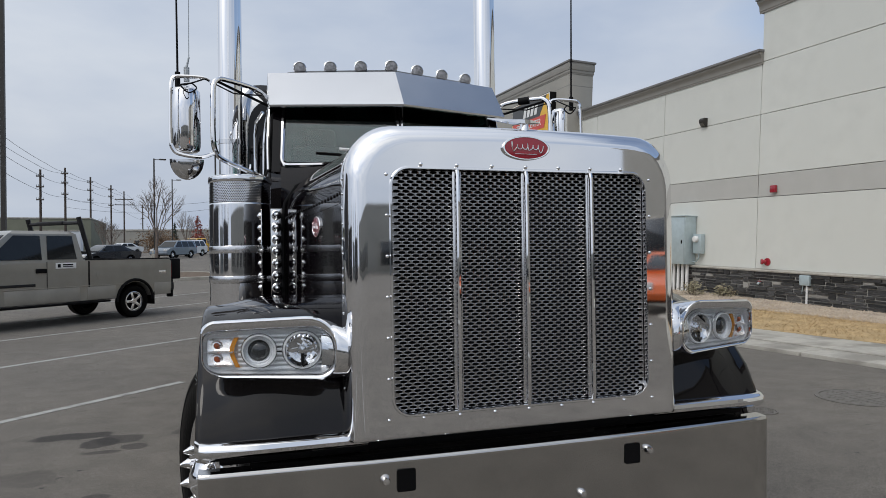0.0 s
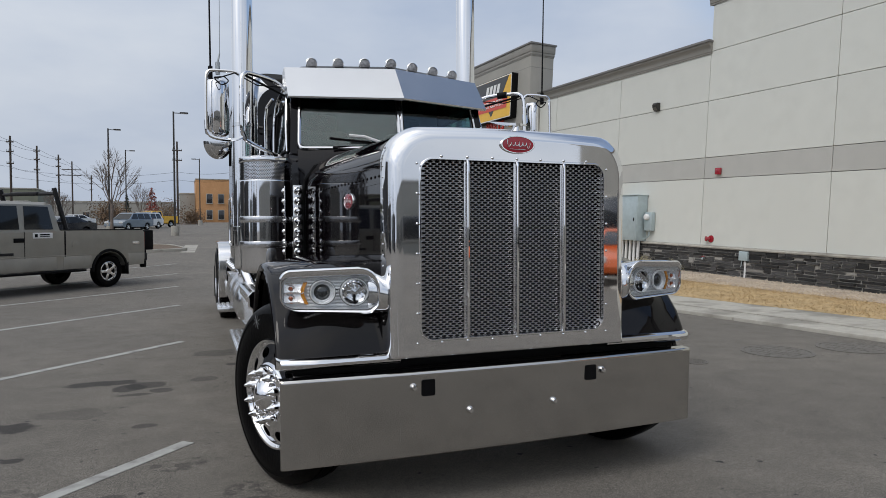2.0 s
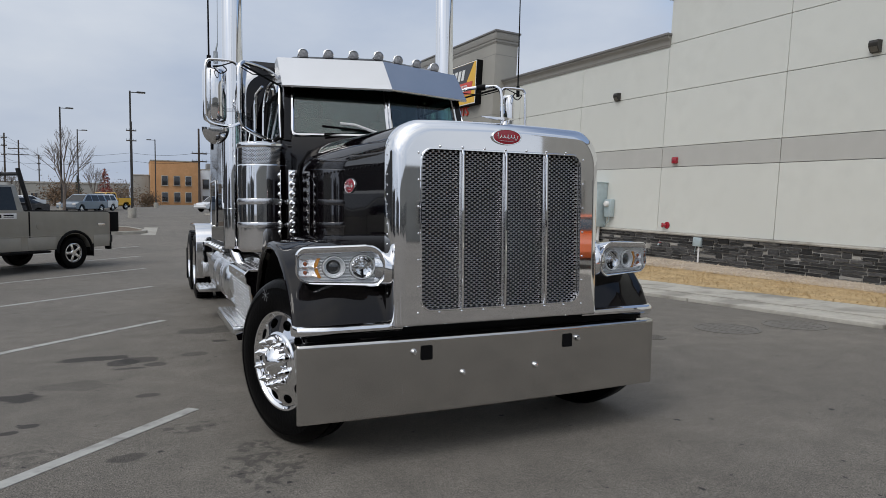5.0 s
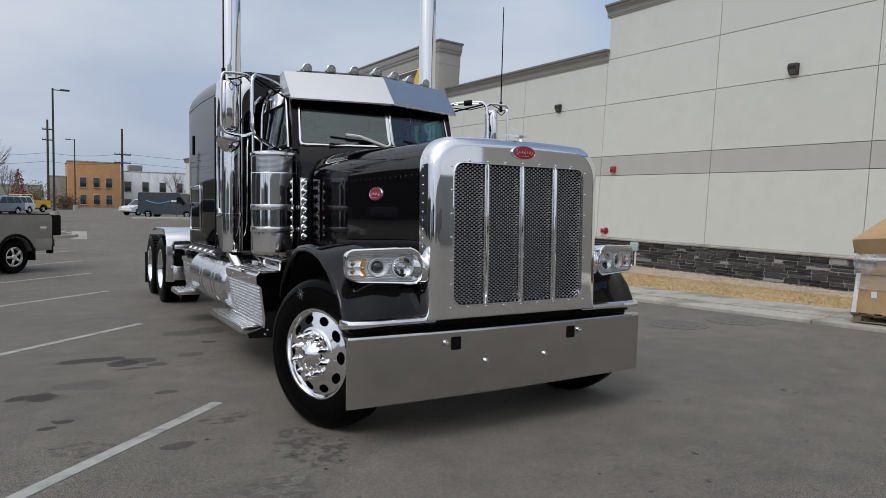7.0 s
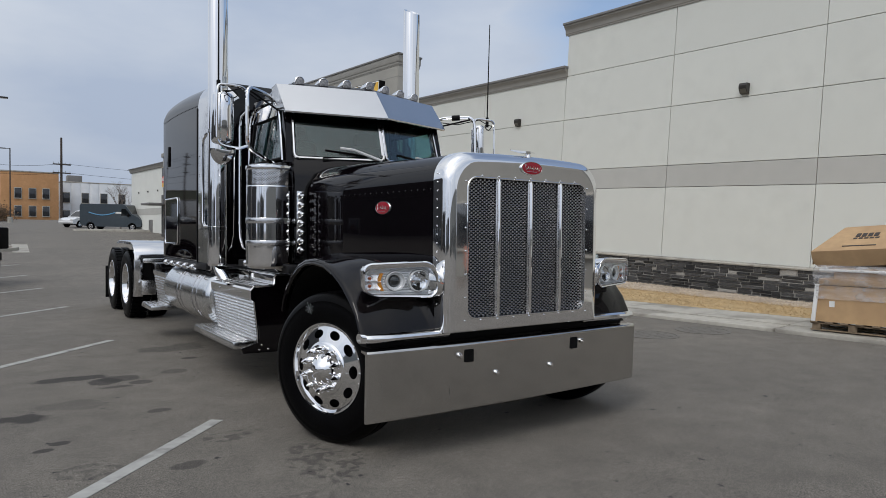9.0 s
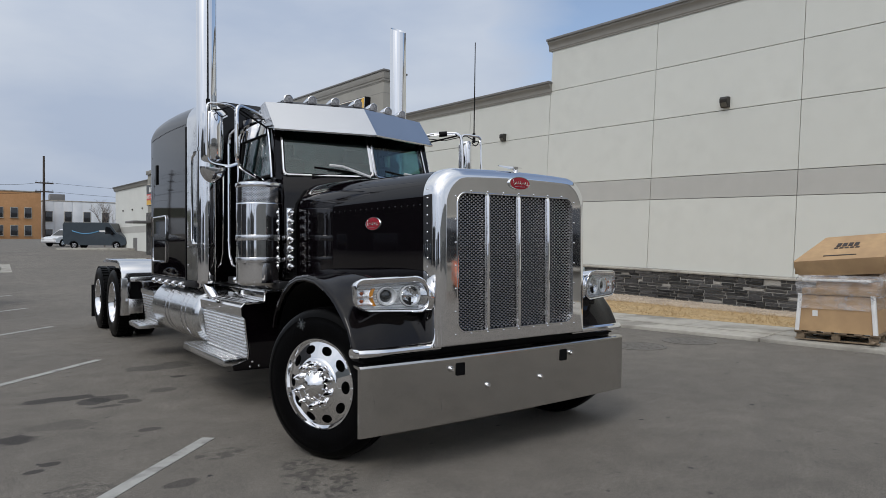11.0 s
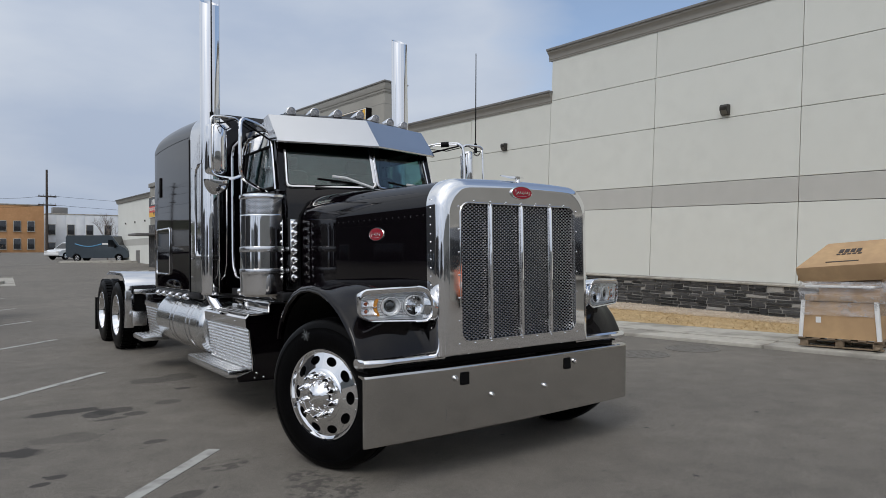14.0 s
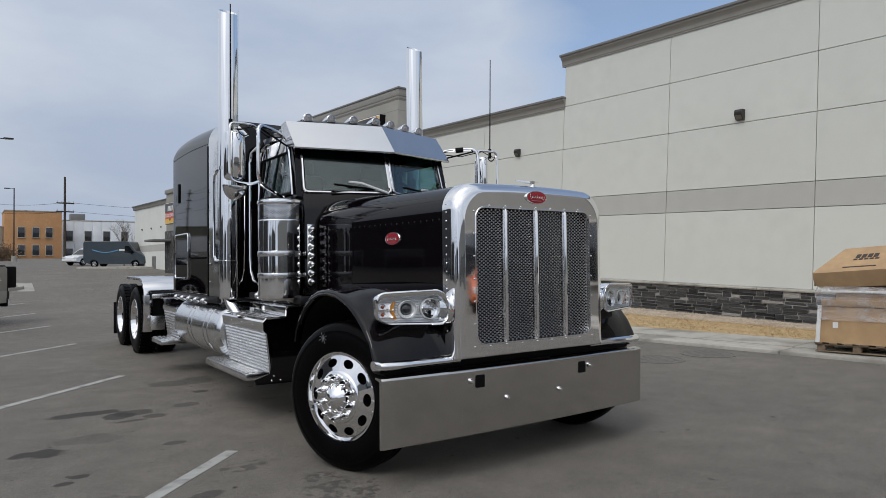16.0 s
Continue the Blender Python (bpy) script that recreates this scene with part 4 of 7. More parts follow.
            sh = Shape().lathe([(0.0, -0.012), (0.02, -0.009), (0.032, 0.0), (0.042, 0.018)], (s * cx, 0.075, 1.137), (0, 1, 0), 24)
            part("projector_lens", sh, shader("projector_glass", (0.02, 0.023, 0.025), rough=0.04, coat=1.0, spread=0.2, scale=10.0), h, "dark glass projector lens")
    signal = shader("signal_reflector", (0.97, 0.90, 0.86), rough=0.22, metal=0.8, spread=0.15, scale=60.0)
    for z in (1.108, 1.156):
        sh = Shape()
        sh.loft([[(s * (1.140 + w * x), y + 0.55 * w * q, z + w * q) for x, q in rrect(0.046, 0.026, 0.012, 4)] for w, y in ((1.0, 0.080), (0.94, 0.082), (0.8, 0.088), (0.45, 0.092), (0.1, 0.093))], cap=False)
        part("turn_signal", sh, signal, h, "clear turn signal chamber")
        part("bulb_cup", Shape().lathe([(0.019, -0.004), (0.017, 0.004), (0.009, 0.012)], (s * 1.155, 0.09, z), (0, 1, 0), 16), M_SATIN, h)
        part("amber_bulb", Shape().ball((s * 1.155, 0.084, z), (0.0105, 0.012, 0.0105), 12), shader("amber_bulb", (0.45, 0.10, 0.03), rough=0.2, coat=0.5), h)
    part("signal_divider", Shape().box((s * 1.14, 0.086, 1.132), (0.11, 0.012, 0.004), 0.001), M_SATIN, h)
    sh = Shape()
    sh.loft([[(s * (x + 0.012 * math.cos(3.0 * (z - 1.137) / 0.075)), y, z) for x, y in ((1.082, 0.070), (1.098, 0.074), (1.098, 0.09), (1.082, 0.09))] for z in [1.078 + 0.0135 * k for k in range(9)]])
    part("amber_strip", sh, M_AMBER, h, "amber reflector strip")
    part("gasket", Shape().tube(ring(0.2275, 0.0885, 0.044, 0.975, 1.131), 0.0022, 6, ring=True), M_DARKCHROME, h)
    lens = part("lens", Shape().loft([ring(0.227, 0.088, 0.048, 0.975, 1.131), ring(0.217, 0.079, 0.038, 0.975, 1.131)]), M_CLEAR, h, "clear moulded lens")
    lens.visible_shadow = False
    # the whole front of the pod sweeps back towards its outer end
    for ob in (h, *h.children):
        for v in ob.data.vertices:
            out = min(1.05, max(0.0, (abs(v.co.x) - 0.735) / 0.47))
            v.co.y += 0.11 * out ** 1.5 * min(1.0, max(0.0, (0.34 - v.co.y) / 0.27))
    return h


for s in (-1, 1):
    headlamp(s)

# ---- cab ----
sh = Shape()
plan = [(-0.86, 3.32), (-0.86, 2.36), (-0.80, 2.27), (-0.55, 2.17), (0, 2.0), (0.55, 2.17), (0.80, 2.27), (0.86, 2.36), (0.86, 3.32)]
plan_low = [(-0.86, 3.32), (-0.86, 2.36), (-0.80, 2.24), (-0.55, 2.12), (0, 1.96), (0.55, 2.12), (0.80, 2.24), (0.86, 2.36), (0.86, 3.32)]
sh.loft([[(x, y, 1.08) for x, y in plan_low], [(x, y, 1.9) for x, y in plan_low], [(x, y, 2.06) for x, y in plan], [(x * 0.99, y + 0.01, 2.095) for x, y in plan]])
cab = part("cab", sh, M_PAINT, truck, "black cab body with a split windshield", 25)
sh = Shape()
top = [(-0.82, 3.32), (-0.82, 2.5), (-0.74, 2.44), (0, 2.2), (0.74, 2.44), (0.82, 2.5), (0.82, 3.32)]
sh.loft([[(x, y, 2.60) for x, y in top], [(x * 1.005, y - 0.005, 2.68) for x, y in top], [(x * 0.98, blend(y, 2.95, 0.04), 2.76) for x, y in top], [(x * 0.88, blend(y, 2.95, 0.16), 2.83) for x, y in top], [(x * 0.6, blend(y, 2.95, 0.5), 2.87) for x, y in top]])
part("roof", sh, M_PAINT, cab, "rounded black cab roof")
for s in (-1, 1):
    # pillars
    sh = Shape()
    a = lambda x, y, z, w, d: [(s * (x - w), y - d, z), (s * (x + w), y - d, z), (s * (x + w), y + d, z), (s * (x - w), y + d, z)]
    sh.loft([a(0.825, 2.32, 2.06, 0.035, 0.04), a(0.80, 2.45, 2.64, 0.03, 0.04)])
    part("front_pillar", sh, M_PAINT, cab)
    sh = Shape()
    sh.loft([a(0.835, 3.28, 2.06, 0.03, 0.05), a(0.80, 3.28, 2.64, 0.03, 0.05)])
    part("rear_pillar", sh, M_PAINT, cab)
    # windshield half: frame and pane
    c = [(s * 0.014, 2.008, 2.105), (s * 0.79, 2.27, 2.105), (s * 0.76, 2.408, 2.60), (s * 0.014, 2.153, 2.60)]
    cc = [Vector(p) for p in c]
    loop = []
    for i in range(4):
        p, q, r = cc[i - 1], cc[i], cc[(i + 1) % 4]
        for t in (0.0, 0.25, 0.5, 0.75, 1.0):
            loop.append((q + (p - q).normalized() * 0.05 * (1 - t) ** 2 + (r - q).normalized() * 0.05 * t ** 2))
    part("windshield_frame", Shape().tube(loop, 0.017, 8, ring=True), M_STAINLESS, cab, "bright windshield surround")
    sh = Shape()
    sh.loft([loop, [p + Vector((0, 0.006, 0)) for p in loop]])
    g = part("windshield", sh, M_GLASS, cab, "tinted flat windshield pane")
    g.visible_shadow = False
    # wipers
    sh = Shape()
    sh.tube([(s * 0.30 - 0.28, 2.075, 2.165), (s * 0.30, 2.07, 2.15), (s * 0.30 + 0.28, 2.075, 2.125)] if s < 0 else [(0.12, 1.995, 2.165), (0.38, 2.085, 2.15), (0.62, 2.17, 2.125)], 0.010, 6)
    w = part("wiper", sh, M_BLACK, cab, "windshield wiper")
    sh = Shape().tube([(-0.42, 2.10, 2.20), (-0.3, 2.065, 2.19), (-0.05, 1.985, 2.10)] if s < 0 else [(0.38, 2.07, 2.165), (0.5, 2.1, 2.16), (0.66, 2.15, 2.10)], 0.012, 6)
    part("wiper_arm", sh, M_SATIN, w)
    # door
    d = part("door", Shape().box((s * 0.866, 2.82, 1.58), (0.03, 0.9, 0.98), 0.012), M_PAINT, cab, "black cab door with chrome window trim")
    win = [(s * 0.870, 2.37, 2.1), (s * 0.870, 3.22, 2.1), (s * 0.832, 3.22, 2.51), (s * 0.832, 2.55, 2.51), (s * 0.855, 2.41, 2.28)]
    part("window_frame", Shape().tube(win, 0.016, 6, ring=True), M_BLACK, d)
    sh = Shape()
    sh.loft([win, [(x - s * 0.006, y, z) for x, y, z in win]])
    g = part("door_window", sh, M_GLASS, d, "tinted door window")
    g.visible_shadow = False
    sh = Shape()
    strip_at = ((0.842, 2.51), (0.858, 2.51), (0.835, 2.65), (0.82, 2.65))
    sh.loft([[(s * x, 2.54 + 0.35 * (z - 2.51), z) for x, z in strip_at], [(s * x, 3.22, z) for x, z in strip_at]])
    part("window_visor", sh, M_CHROME, d, "chrome strip over the door window")
    sh = Shape()
    sh.tube(flow([(s * 0.877, 2.34, 2.08), (s * 0.876, 2.38, 2.3), (s * 0.86, 2.47, 2.52), (s * 0.848, 2.56, 2.63), (s * 0.842, 2.7, 2.665), (s * 0.842, 3.05, 2.665), (s * 0.845, 3.2, 2.64), (s * 0.86, 3.25, 2.55), (s * 0.876, 3.25, 2.3), (s * 0.877, 3.25, 1.3)]), 0.011, 8)
    part("door_trim", sh, M_CHROME, d)
    # grab rails beside the door
    sh = Shape()
    sh.tube([(s * 0.88, 3.1, 1.23), (s * 0.93, 3.12, 1.24), (s * 0.94, 3.24, 1.27), (s * 0.94, 3.32, 1.36), (s * 0.94, 3.345, 1.5), (s * 0.94, 3.345, 2.5), (s * 0.93, 3.33, 2.6), (s * 0.88, 3.25, 2.67)], 0.015, 8)
    part("grab_rail", sh, M_CHROME, cab, "tall chrome grab rail")
    sh = Shape()
    sh.tube([(s * 0.98, 3.6, 1.23), (s * 1.0, 3.52, 1.235), (s * 1.0, 3.42, 1.28), (s * 1.0, 3.36, 1.4), (s * 1.0, 3.34, 1.7), (s * 1.0, 3.34, 2.15), (s * 0.98, 3.38, 2.25), (s * 0.97, 3.6, 2.28)], 0.008, 8)
    part("grab_rail", sh, M_CHROME, cab)
sh = Shape()
sh.box((0, 3.31, 1.9), (1.66, 0.03, 1.5))
sh.box((0, 2.42, 2.03), (1.55, 0.25, 0.12), 0.04)
part("cab_lining", sh, M_INTERIOR, cab)
for x in (-0.42, 0.42):
    sh = Shape()
    sh.box((x, 3.0, 1.75), (0.5, 0.5, 0.18), 0.06)
    sh.box((x, 3.18, 2.08), (0.48, 0.14, 0.62), 0.06)
    sh.box((x, 3.2, 2.46), (0.26, 0.09, 0.16), 0.04)
    part("seat", sh, shader("seat_cloth", (0.06, 0.06, 0.065), rough=0.9, spread=0.2, scale=20.0), cab)
sh = Shape()
sh.tube([(0.42 + 0.21 * math.cos(radians(20 * i)), 2.64 - 0.09 * math.sin(radians(20 * i)), 2.09 + 0.19 * math.sin(radians(20 * i))) for i in range(18)], 0.015, 8, ring=True)
part("steering_wheel", sh, M_BLACK, cab)

# visor: folded mirror-finish sheet in two halves
for s in (-1, 1):
    b0, b1 = Vector((0, 1.955, 2.497)), Vector((s * 0.872, 2.285, 2.520))
    t0, t1 = Vector((0, 2.205, 2.785)), Vector((s * 0.868, 2.529, 2.803))
    sh = Shape()
    back = Vector((0, 0.012, -0.006))
    sh.loft([[b0, b1, b1 + back, b0 + back], [t0, t1, t1 + back, t0 + back]])
    sh.loft([[b1, b1 + Vector((-s * 0.008, 0.0, 0)), b1 + Vector((-s * 0.008, 0.3, 0.05)), b1 + Vector((0, 0.3, 0.05))], [t1, t1 + Vector((-s * 0.008, 0, 0)), t1 + Vector((-s * 0.008, 0.12, -0.02)), t1 + Vector((0, 0.12, -0.02))]])
    sh.loft([[b0, b1, b1 + Vector((0, 0.035, 0)), b0 + Vector((0, 0.035, 0))], [p + Vector((0, 0.003, -0.012)) for p in (b0, b1, b1 + Vector((0, 0.035, 0)), b0 + Vector((0, 0.035, 0)))]])
    part("visor", sh, M_VISOR, cab, "polished drop visor over the windshield", 15)
    sh = Shape()
    sh.loft([[b0 + Vector((0, 0.03, 0.0)), b1 + Vector((0, 0.03, 0.0)), b1 + Vector((0, 0.04, 0.0)), b0 + Vector((0, 0.04, 0.0))], [t0 + Vector((0, 0.03, -0.03)), t1 + Vector((0, 0.03, -0.03)), t1 + Vector((0, 0.04, -0.03)), t0 + Vector((0, 0.04, -0.03))]])
    part("visor_lining", sh, M_BLACK, cab)
for i in range(7):
    x = -0.64 + 0.2133 * i
    y = 2.32 + 0.2 * abs(x) / 0.64
    body = Shape().lathe([(0.0, 0.2), (0.022, 0.17), (0.036, 0.1), (0.046, 0.03), (0.048, 0.0), (0.043, -0.004), (0.041, 0.004), (0.0, 0.006)], (x, y, 2.853), (0, 1, 0.02), 20)
    l = part("cab_light", body, M_CHROME, cab, "chrome bullet cab light with a clear lens")
    sh = Shape().lathe([(0.041, 0.002), (0.03, -0.002), (0.0, -0.004)], (x, y, 2.853), (0, 1, 0), 18)
    part("lens", sh, shader("clear_ribbed_lens", (0.30, 0.30, 0.31), rough=0.3, metal=0.1, spread=0.45, scale=55.0), l)
    part("foot", Shape().box((x, y + 0.07, 2.79), (0.05, 0.1, 0.06), 0.01), M_CHROME, l)


# mirrors
def mirror(s):
    yb = 2.33
    frame_pts = [(s * 0.86, 2.52, 2.605), (s * 0.96, 2.46, 2.665), (s * 1.16, 2.31, 2.680), (s * 1.205, 2.27, 2.665), (s * 1.228, 2.25, 2.62), (s * 1.232, 2.24, 2.5), (s * 1.232, 2.24, 2.27), (s * 1.218, 2.25, 2.18), (s * 1.17, 2.27, 2.13), (s * 0.98, 2.35, 2.055), (s * 0.87, 2.40, 2.02)]
    sh = Shape().tube(flow(frame_pts), 0.017, 10)
    m = part("mirror", sh, M_CHROME, truck, "chrome west-coast mirror on a tubular bracket")
    hoop = [(s * 1.225, 2.25, 2.605), (s * 1.27, 2.26, 2.665), (s * 1.43, 2.24, 2.665), (s * 1.472, 2.235, 2.652), (s * 1.488, 2.23, 2.605), (s * 1.492, 2.23, 2.45), (s * 1.492, 2.23, 2.25), (s * 1.482, 2.23, 2.19), (s * 1.44, 2.232, 2.155), (s * 1.31, 2.24, 2.14), (s * 1.225, 2.25, 2.17)]
    part("mirror_hoop", Shape().tube(flow(hoop), 0.013, 8), M_CHROME, m)
    part("mirror_brace", Shape().tube([(s * 1.2, 2.28, 2.655), (s * 0.87, 2.50, 2.56)], 0.009, 6), M_BLACK, m)
    if s > 0:
        part("mirror_clamp", Shape().cyl((s * 1.04, 2.40, 2.671), (s * 1.11, 2.348, 2.677), 0.029, seg=12), M_BLACK, m, "black rubber sleeve on the top tube")
    sh = Shape()
    cx, hw, front = (1.41, 0.094, 0.115) if s < 0 else (1.366, 0.06, 0.09)
    sh.loft([[(s * (cx + k * hw * math.cos(radians(12 * i))), yb + 0.03 + (-front if i < 15 else 0.05) * k * abs(math.sin(radians(12 * i))), z) for i in range(30)]
             for k, z in ((0.25, 2.178), (0.7, 2.182), (0.93, 2.197), (1.0, 2.225), (1.0, 2.45), (1.0, 2.585), (0.95, 2.598), (0.75, 2.614), (0.3, 2.618))])
    part("mirror_shell", sh, M_CHROME, m, "polished curved mirror back")
    part("mirror_glass", Shape().prism([(s * cx + a, b) for a, b in rrect(hw * 0.8, 0.2, 0.02, 4, 0, 2.4)], yb + 0.078, yb + 0.084, "y"), M_CHROME, m)
    # half-round spot mirror under the main shell
    sh = Shape()
    half = lambda k, y: [(s * 1.405 + s * 0.108 * k * math.cos(radians(-180 + 12 * i)), y, 2.135 + (0.135 * k) * math.sin(radians(-180 + 12 * i)) - 0.01 * (1 - k)) for i in range(16)]
    sh.loft([half(1.0, yb + 0.03), half(1.0, yb + 0.01), half(0.93, yb - 0.01), half(0.7, yb - 0.03), half(0.35, yb - 0.04)])
    part("spot_mirror", sh, M_STAINLESS, m, "half-round chrome spot mirror", 40)
    sh = Shape()
    sh.tube([(s * 1.43, 2.25, 2.615), *flow([(s * 1.36, 2.2, 2.615), (s * 1.33, 2.19, 2.58), (s * 1.38, 2.19, 2.55), (s * 1.43, 2.195, 2.60), (s * 1.40, 2.21, 2.605), (s * 1.28, 2.23, 2.655)]), (s * 1.1, 2.38, 2.605), (s * 0.9, 2.46, 2.62)], 0.005, 6)
    part("antenna_lead", sh, M_BLACK, m)
    sh = Shape()
    sh.cyl((s * 1.455, 2.31, 2.605), (s * 1.455, 2.31, 2.71), 0.017, seg=10)
    sh.cyl((s * 1.455, 2.31, 2.71), (s * 1.46, 2.29, 3.72), 0.0075, 0.005, seg=6)
    part("antenna", sh, M_BLACK, m, "thin black whip antenna")
    return m


for s in (-1, 1):
    mirror(s)
sh = Shape()
sh.cyl((-1.40, 2.33, 2.655), (-1.40, 2.33, 2.75), 0.018, seg=10)
sh.cyl((-1.40, 2.33, 2.75), (-1.385, 2.33, 2.82), 0.008, 0.006, seg=8)
sh.cyl((-1.385, 2.33, 2.82), (-1.38, 2.33, 3.7), 0.003, 0.002, seg=5)
part("whip_antenna", sh, M_GALV, truck, "thin steel radio antenna")

# air cleaners
for s in (-1, 1):
    ax, ay = s * 1.065, 2.15
    sh = Shape().lathe([(0.0, 1.12), (0.17, 1.12), (0.192, 1.14), (0.195, 1.16), (0.195, 1.17), (0.195, 1.81), (0.195, 1.82), (0.192, 1.825)], (ax, ay, 0), (0, 0, 1), 96)
    ac = part("air_cleaner", sh, M_CHROME, truck, "polished round air cleaner with perforated screen")
    sh = Shape()
    rows, cols = 13, 92
    sh.lathe([(0.188, 1.82), (0.188, 1.955)], (ax, ay, 0), (0, 0, 1), 48)
    part("screen_backing", sh, M_BLACK, ac)
    vs, fs = [], []
    for r in range(rows):
        for c in range(cols):
            t0 = 6.283185307 * (c + 0.5 * (r % 2)) / cols
            dz, dt = 0.132 / rows, 6.283185307 / cols
            z0 = 1.822 + r * dz
            k = len(vs)
            for q, (u, v) in enumerate(((0, 0), (1, 0), (1, 1), (0, 1), (0.22, 0.25), (0.78, 0.25), (0.78, 0.75), (0.22, 0.75))):
                a = t0 + dt * u
                vs.append((ax + 0.1945 * math.cos(a), ay + 0.1945 * math.sin(a), z0 + dz * v))
            fs += [(k, k + 1, k + 5, k + 4), (k + 1, k + 2, k + 6, k + 5), (k + 2, k + 3, k + 7, k + 6), (k + 3, k, k + 4, k + 7)]
    me = bpy.data.meshes.new("screen")
    me.from_pydata(vs, [], fs)
    me.materials.append(M_STAINLESS)
    again("screen", me, ac, None, "perforated steel band")
    sh = Shape().lathe([(0.194, 1.953), (0.2, 1.957), (0.203, 1.97), (0.2, 1.99), (0.185, 2.0), (0.1, 2.012), (0.0, 2.015)], (ax, ay, 0), (0, 0, 1), 48)
    part("lid", sh, M_CHROME, ac)
    for z in (1.335, 1.525):
        sh = Shape().lathe([(0.195, z - 0.024), (0.199, z - 0.022), (0.201, z - 0.012), (0.201, z + 0.012), (0.199, z + 0.022), (0.195, z + 0.024)], (ax, ay, 0), (0, 0, 1), 64)
        part("strap", sh, M_ALU, ac, "steel mounting strap")
        part("strap_buckle", Shape().box((s * 0.87, 2.06, z), (0.03, 0.05, 0.045), 0.008), M_STAINLESS, ac)
    # lamp bar
    lb = part("light_bar", Shape().box((s * 0.845, 1.995, 1.505), (0.075, 0.012, 0.56), 0.003), M_STAINLESS, truck, "upright steel bar with bullet marker lights")
    for k in range(7):
        z = 1.275 + 0.078 * k
        sh = Shape().lathe([(0.0, -0.06), (0.012, -0.056), (0.022, -0.04), (0.028, -0.02), (0.028, -0.004), (0.033, 0.0)], (s * 0.845, 1.987, z), (0, 1, 0), 14)
        part("marker_light", sh, M_CHROME, lb, "chrome bullet marker light")

# exhaust stacks
for s in (-1, 1):
    ex, ey = s * 1.137, (3.44 if s < 0 else 3.39)
    sh = Shape().lathe([(0.09, 1.08), (0.098, 1.1), (0.098, 1.11), (0.098, 4.025)], (ex, ey, 0), (0, 0, 1), 32)
    st = part("exhaust_pipe", sh, M_CHROME, truck, "tall polished exhaust stack with a slanted tip")
    sh = Shape()
    ringz = lambda r, f: [(ex + r * math.cos(radians(11.25 * i)), ey + r * math.sin(radians(11.25 * i)), f(i)) for i in range(32)]
    sh.loft([ringz(0.0979, lambda i: 4.02), ringz(0.0979, lambda i: 4.09 + 0.05 * math.sin(radians(11.25 * i))), ringz(0.09, lambda i: 4.09 + 0.05 * math.sin(radians(11.25 * i))), ringz(0.09, lambda i: 3.9)], cap=False)
    part("stack_tip", sh, M_CHROME, st)
    part("stack_bore", Shape().lathe([(0.09, 3.9), (0.0, 3.9)], (ex, ey, 0), (0, 0, 1), 24), M_BLACK, st)
    for z in (1.46, 2.44):
        part("stack_clamp", Shape().lathe([(0.0985, z - 0.02), (0.103, z - 0.018), (0.103, z + 0.018), (0.0985, z + 0.02)], (ex, ey, 0), (0, 0, 1), 32), M_STAINLESS, st)
    sh = Shape()
    sh.tube([(ex, ey, 1.12), (ex, ey, 1.07), (ex - s * 0.01, ey - 0.04, 1.02), (ex - s * 0.03, ey - 0.1, 0.97), (ex - s * 0.05, ey - 0.15, 0.91)], 0.05, 16)
    part("exhaust_elbow", sh, M_CHROME, st, "chrome exhaust elbow")
    sh = Shape()
    sh.tube([(ex + s * 0.07, ey + 0.05, 1.48), (ex + s * 0.075, ey + 0.2, 1.48), (ex + s * 0.075, ey + 0.26, 1.53), (ex + s * 0.075, ey + 0.265, 1.7), (ex + s * 0.075, ey + 0.265, 2.3), (ex + s * 0.075, ey + 0.25, 2.39), (ex + s * 0.07, ey + 0.17, 2.43), (ex + s * 0.05, ey + 0.05, 2.43)], 0.015, 8)
    part("stack_rail", sh, M_CHROME, st, "chrome grab rail")


# sleeper
def sleeper_loop(y, hw, top, r):
    pts = rrect(hw, (top - 1.08) / 2, (0.03, r, r, 0.03), 7, 0, (top + 1.08) / 2)
    return [(x, y, z) for x, z in pts]


sh = Shape()
SLEEPER = ((3.62, 0.98, 2.86, 0.22), (3.64, 1.08, 2.95, 0.24), (3.70, 1.14, 3.01, 0.26), (3.85, 1.15, 3.04, 0.26), (4.12, 1.15, 3.06, 0.26), (4.4, 1.15, 3.08, 0.26), (4.9, 1.15, 3.10, 0.24),
           (5.3, 1.15, 3.10, 0.22), (5.55, 1.15, 3.08, 0.19), (5.72, 1.15, 3.05, 0.16), (5.84, 1.15, 3.0, 0.14), (5.89, 1.145, 2.95, 0.10))
sh.loft([sleeper_loop(*a) for a in SLEEPER])
sleeper = part("sleeper", sh, M_PAINT, truck, "glossy black riveted sleeper box", 30)
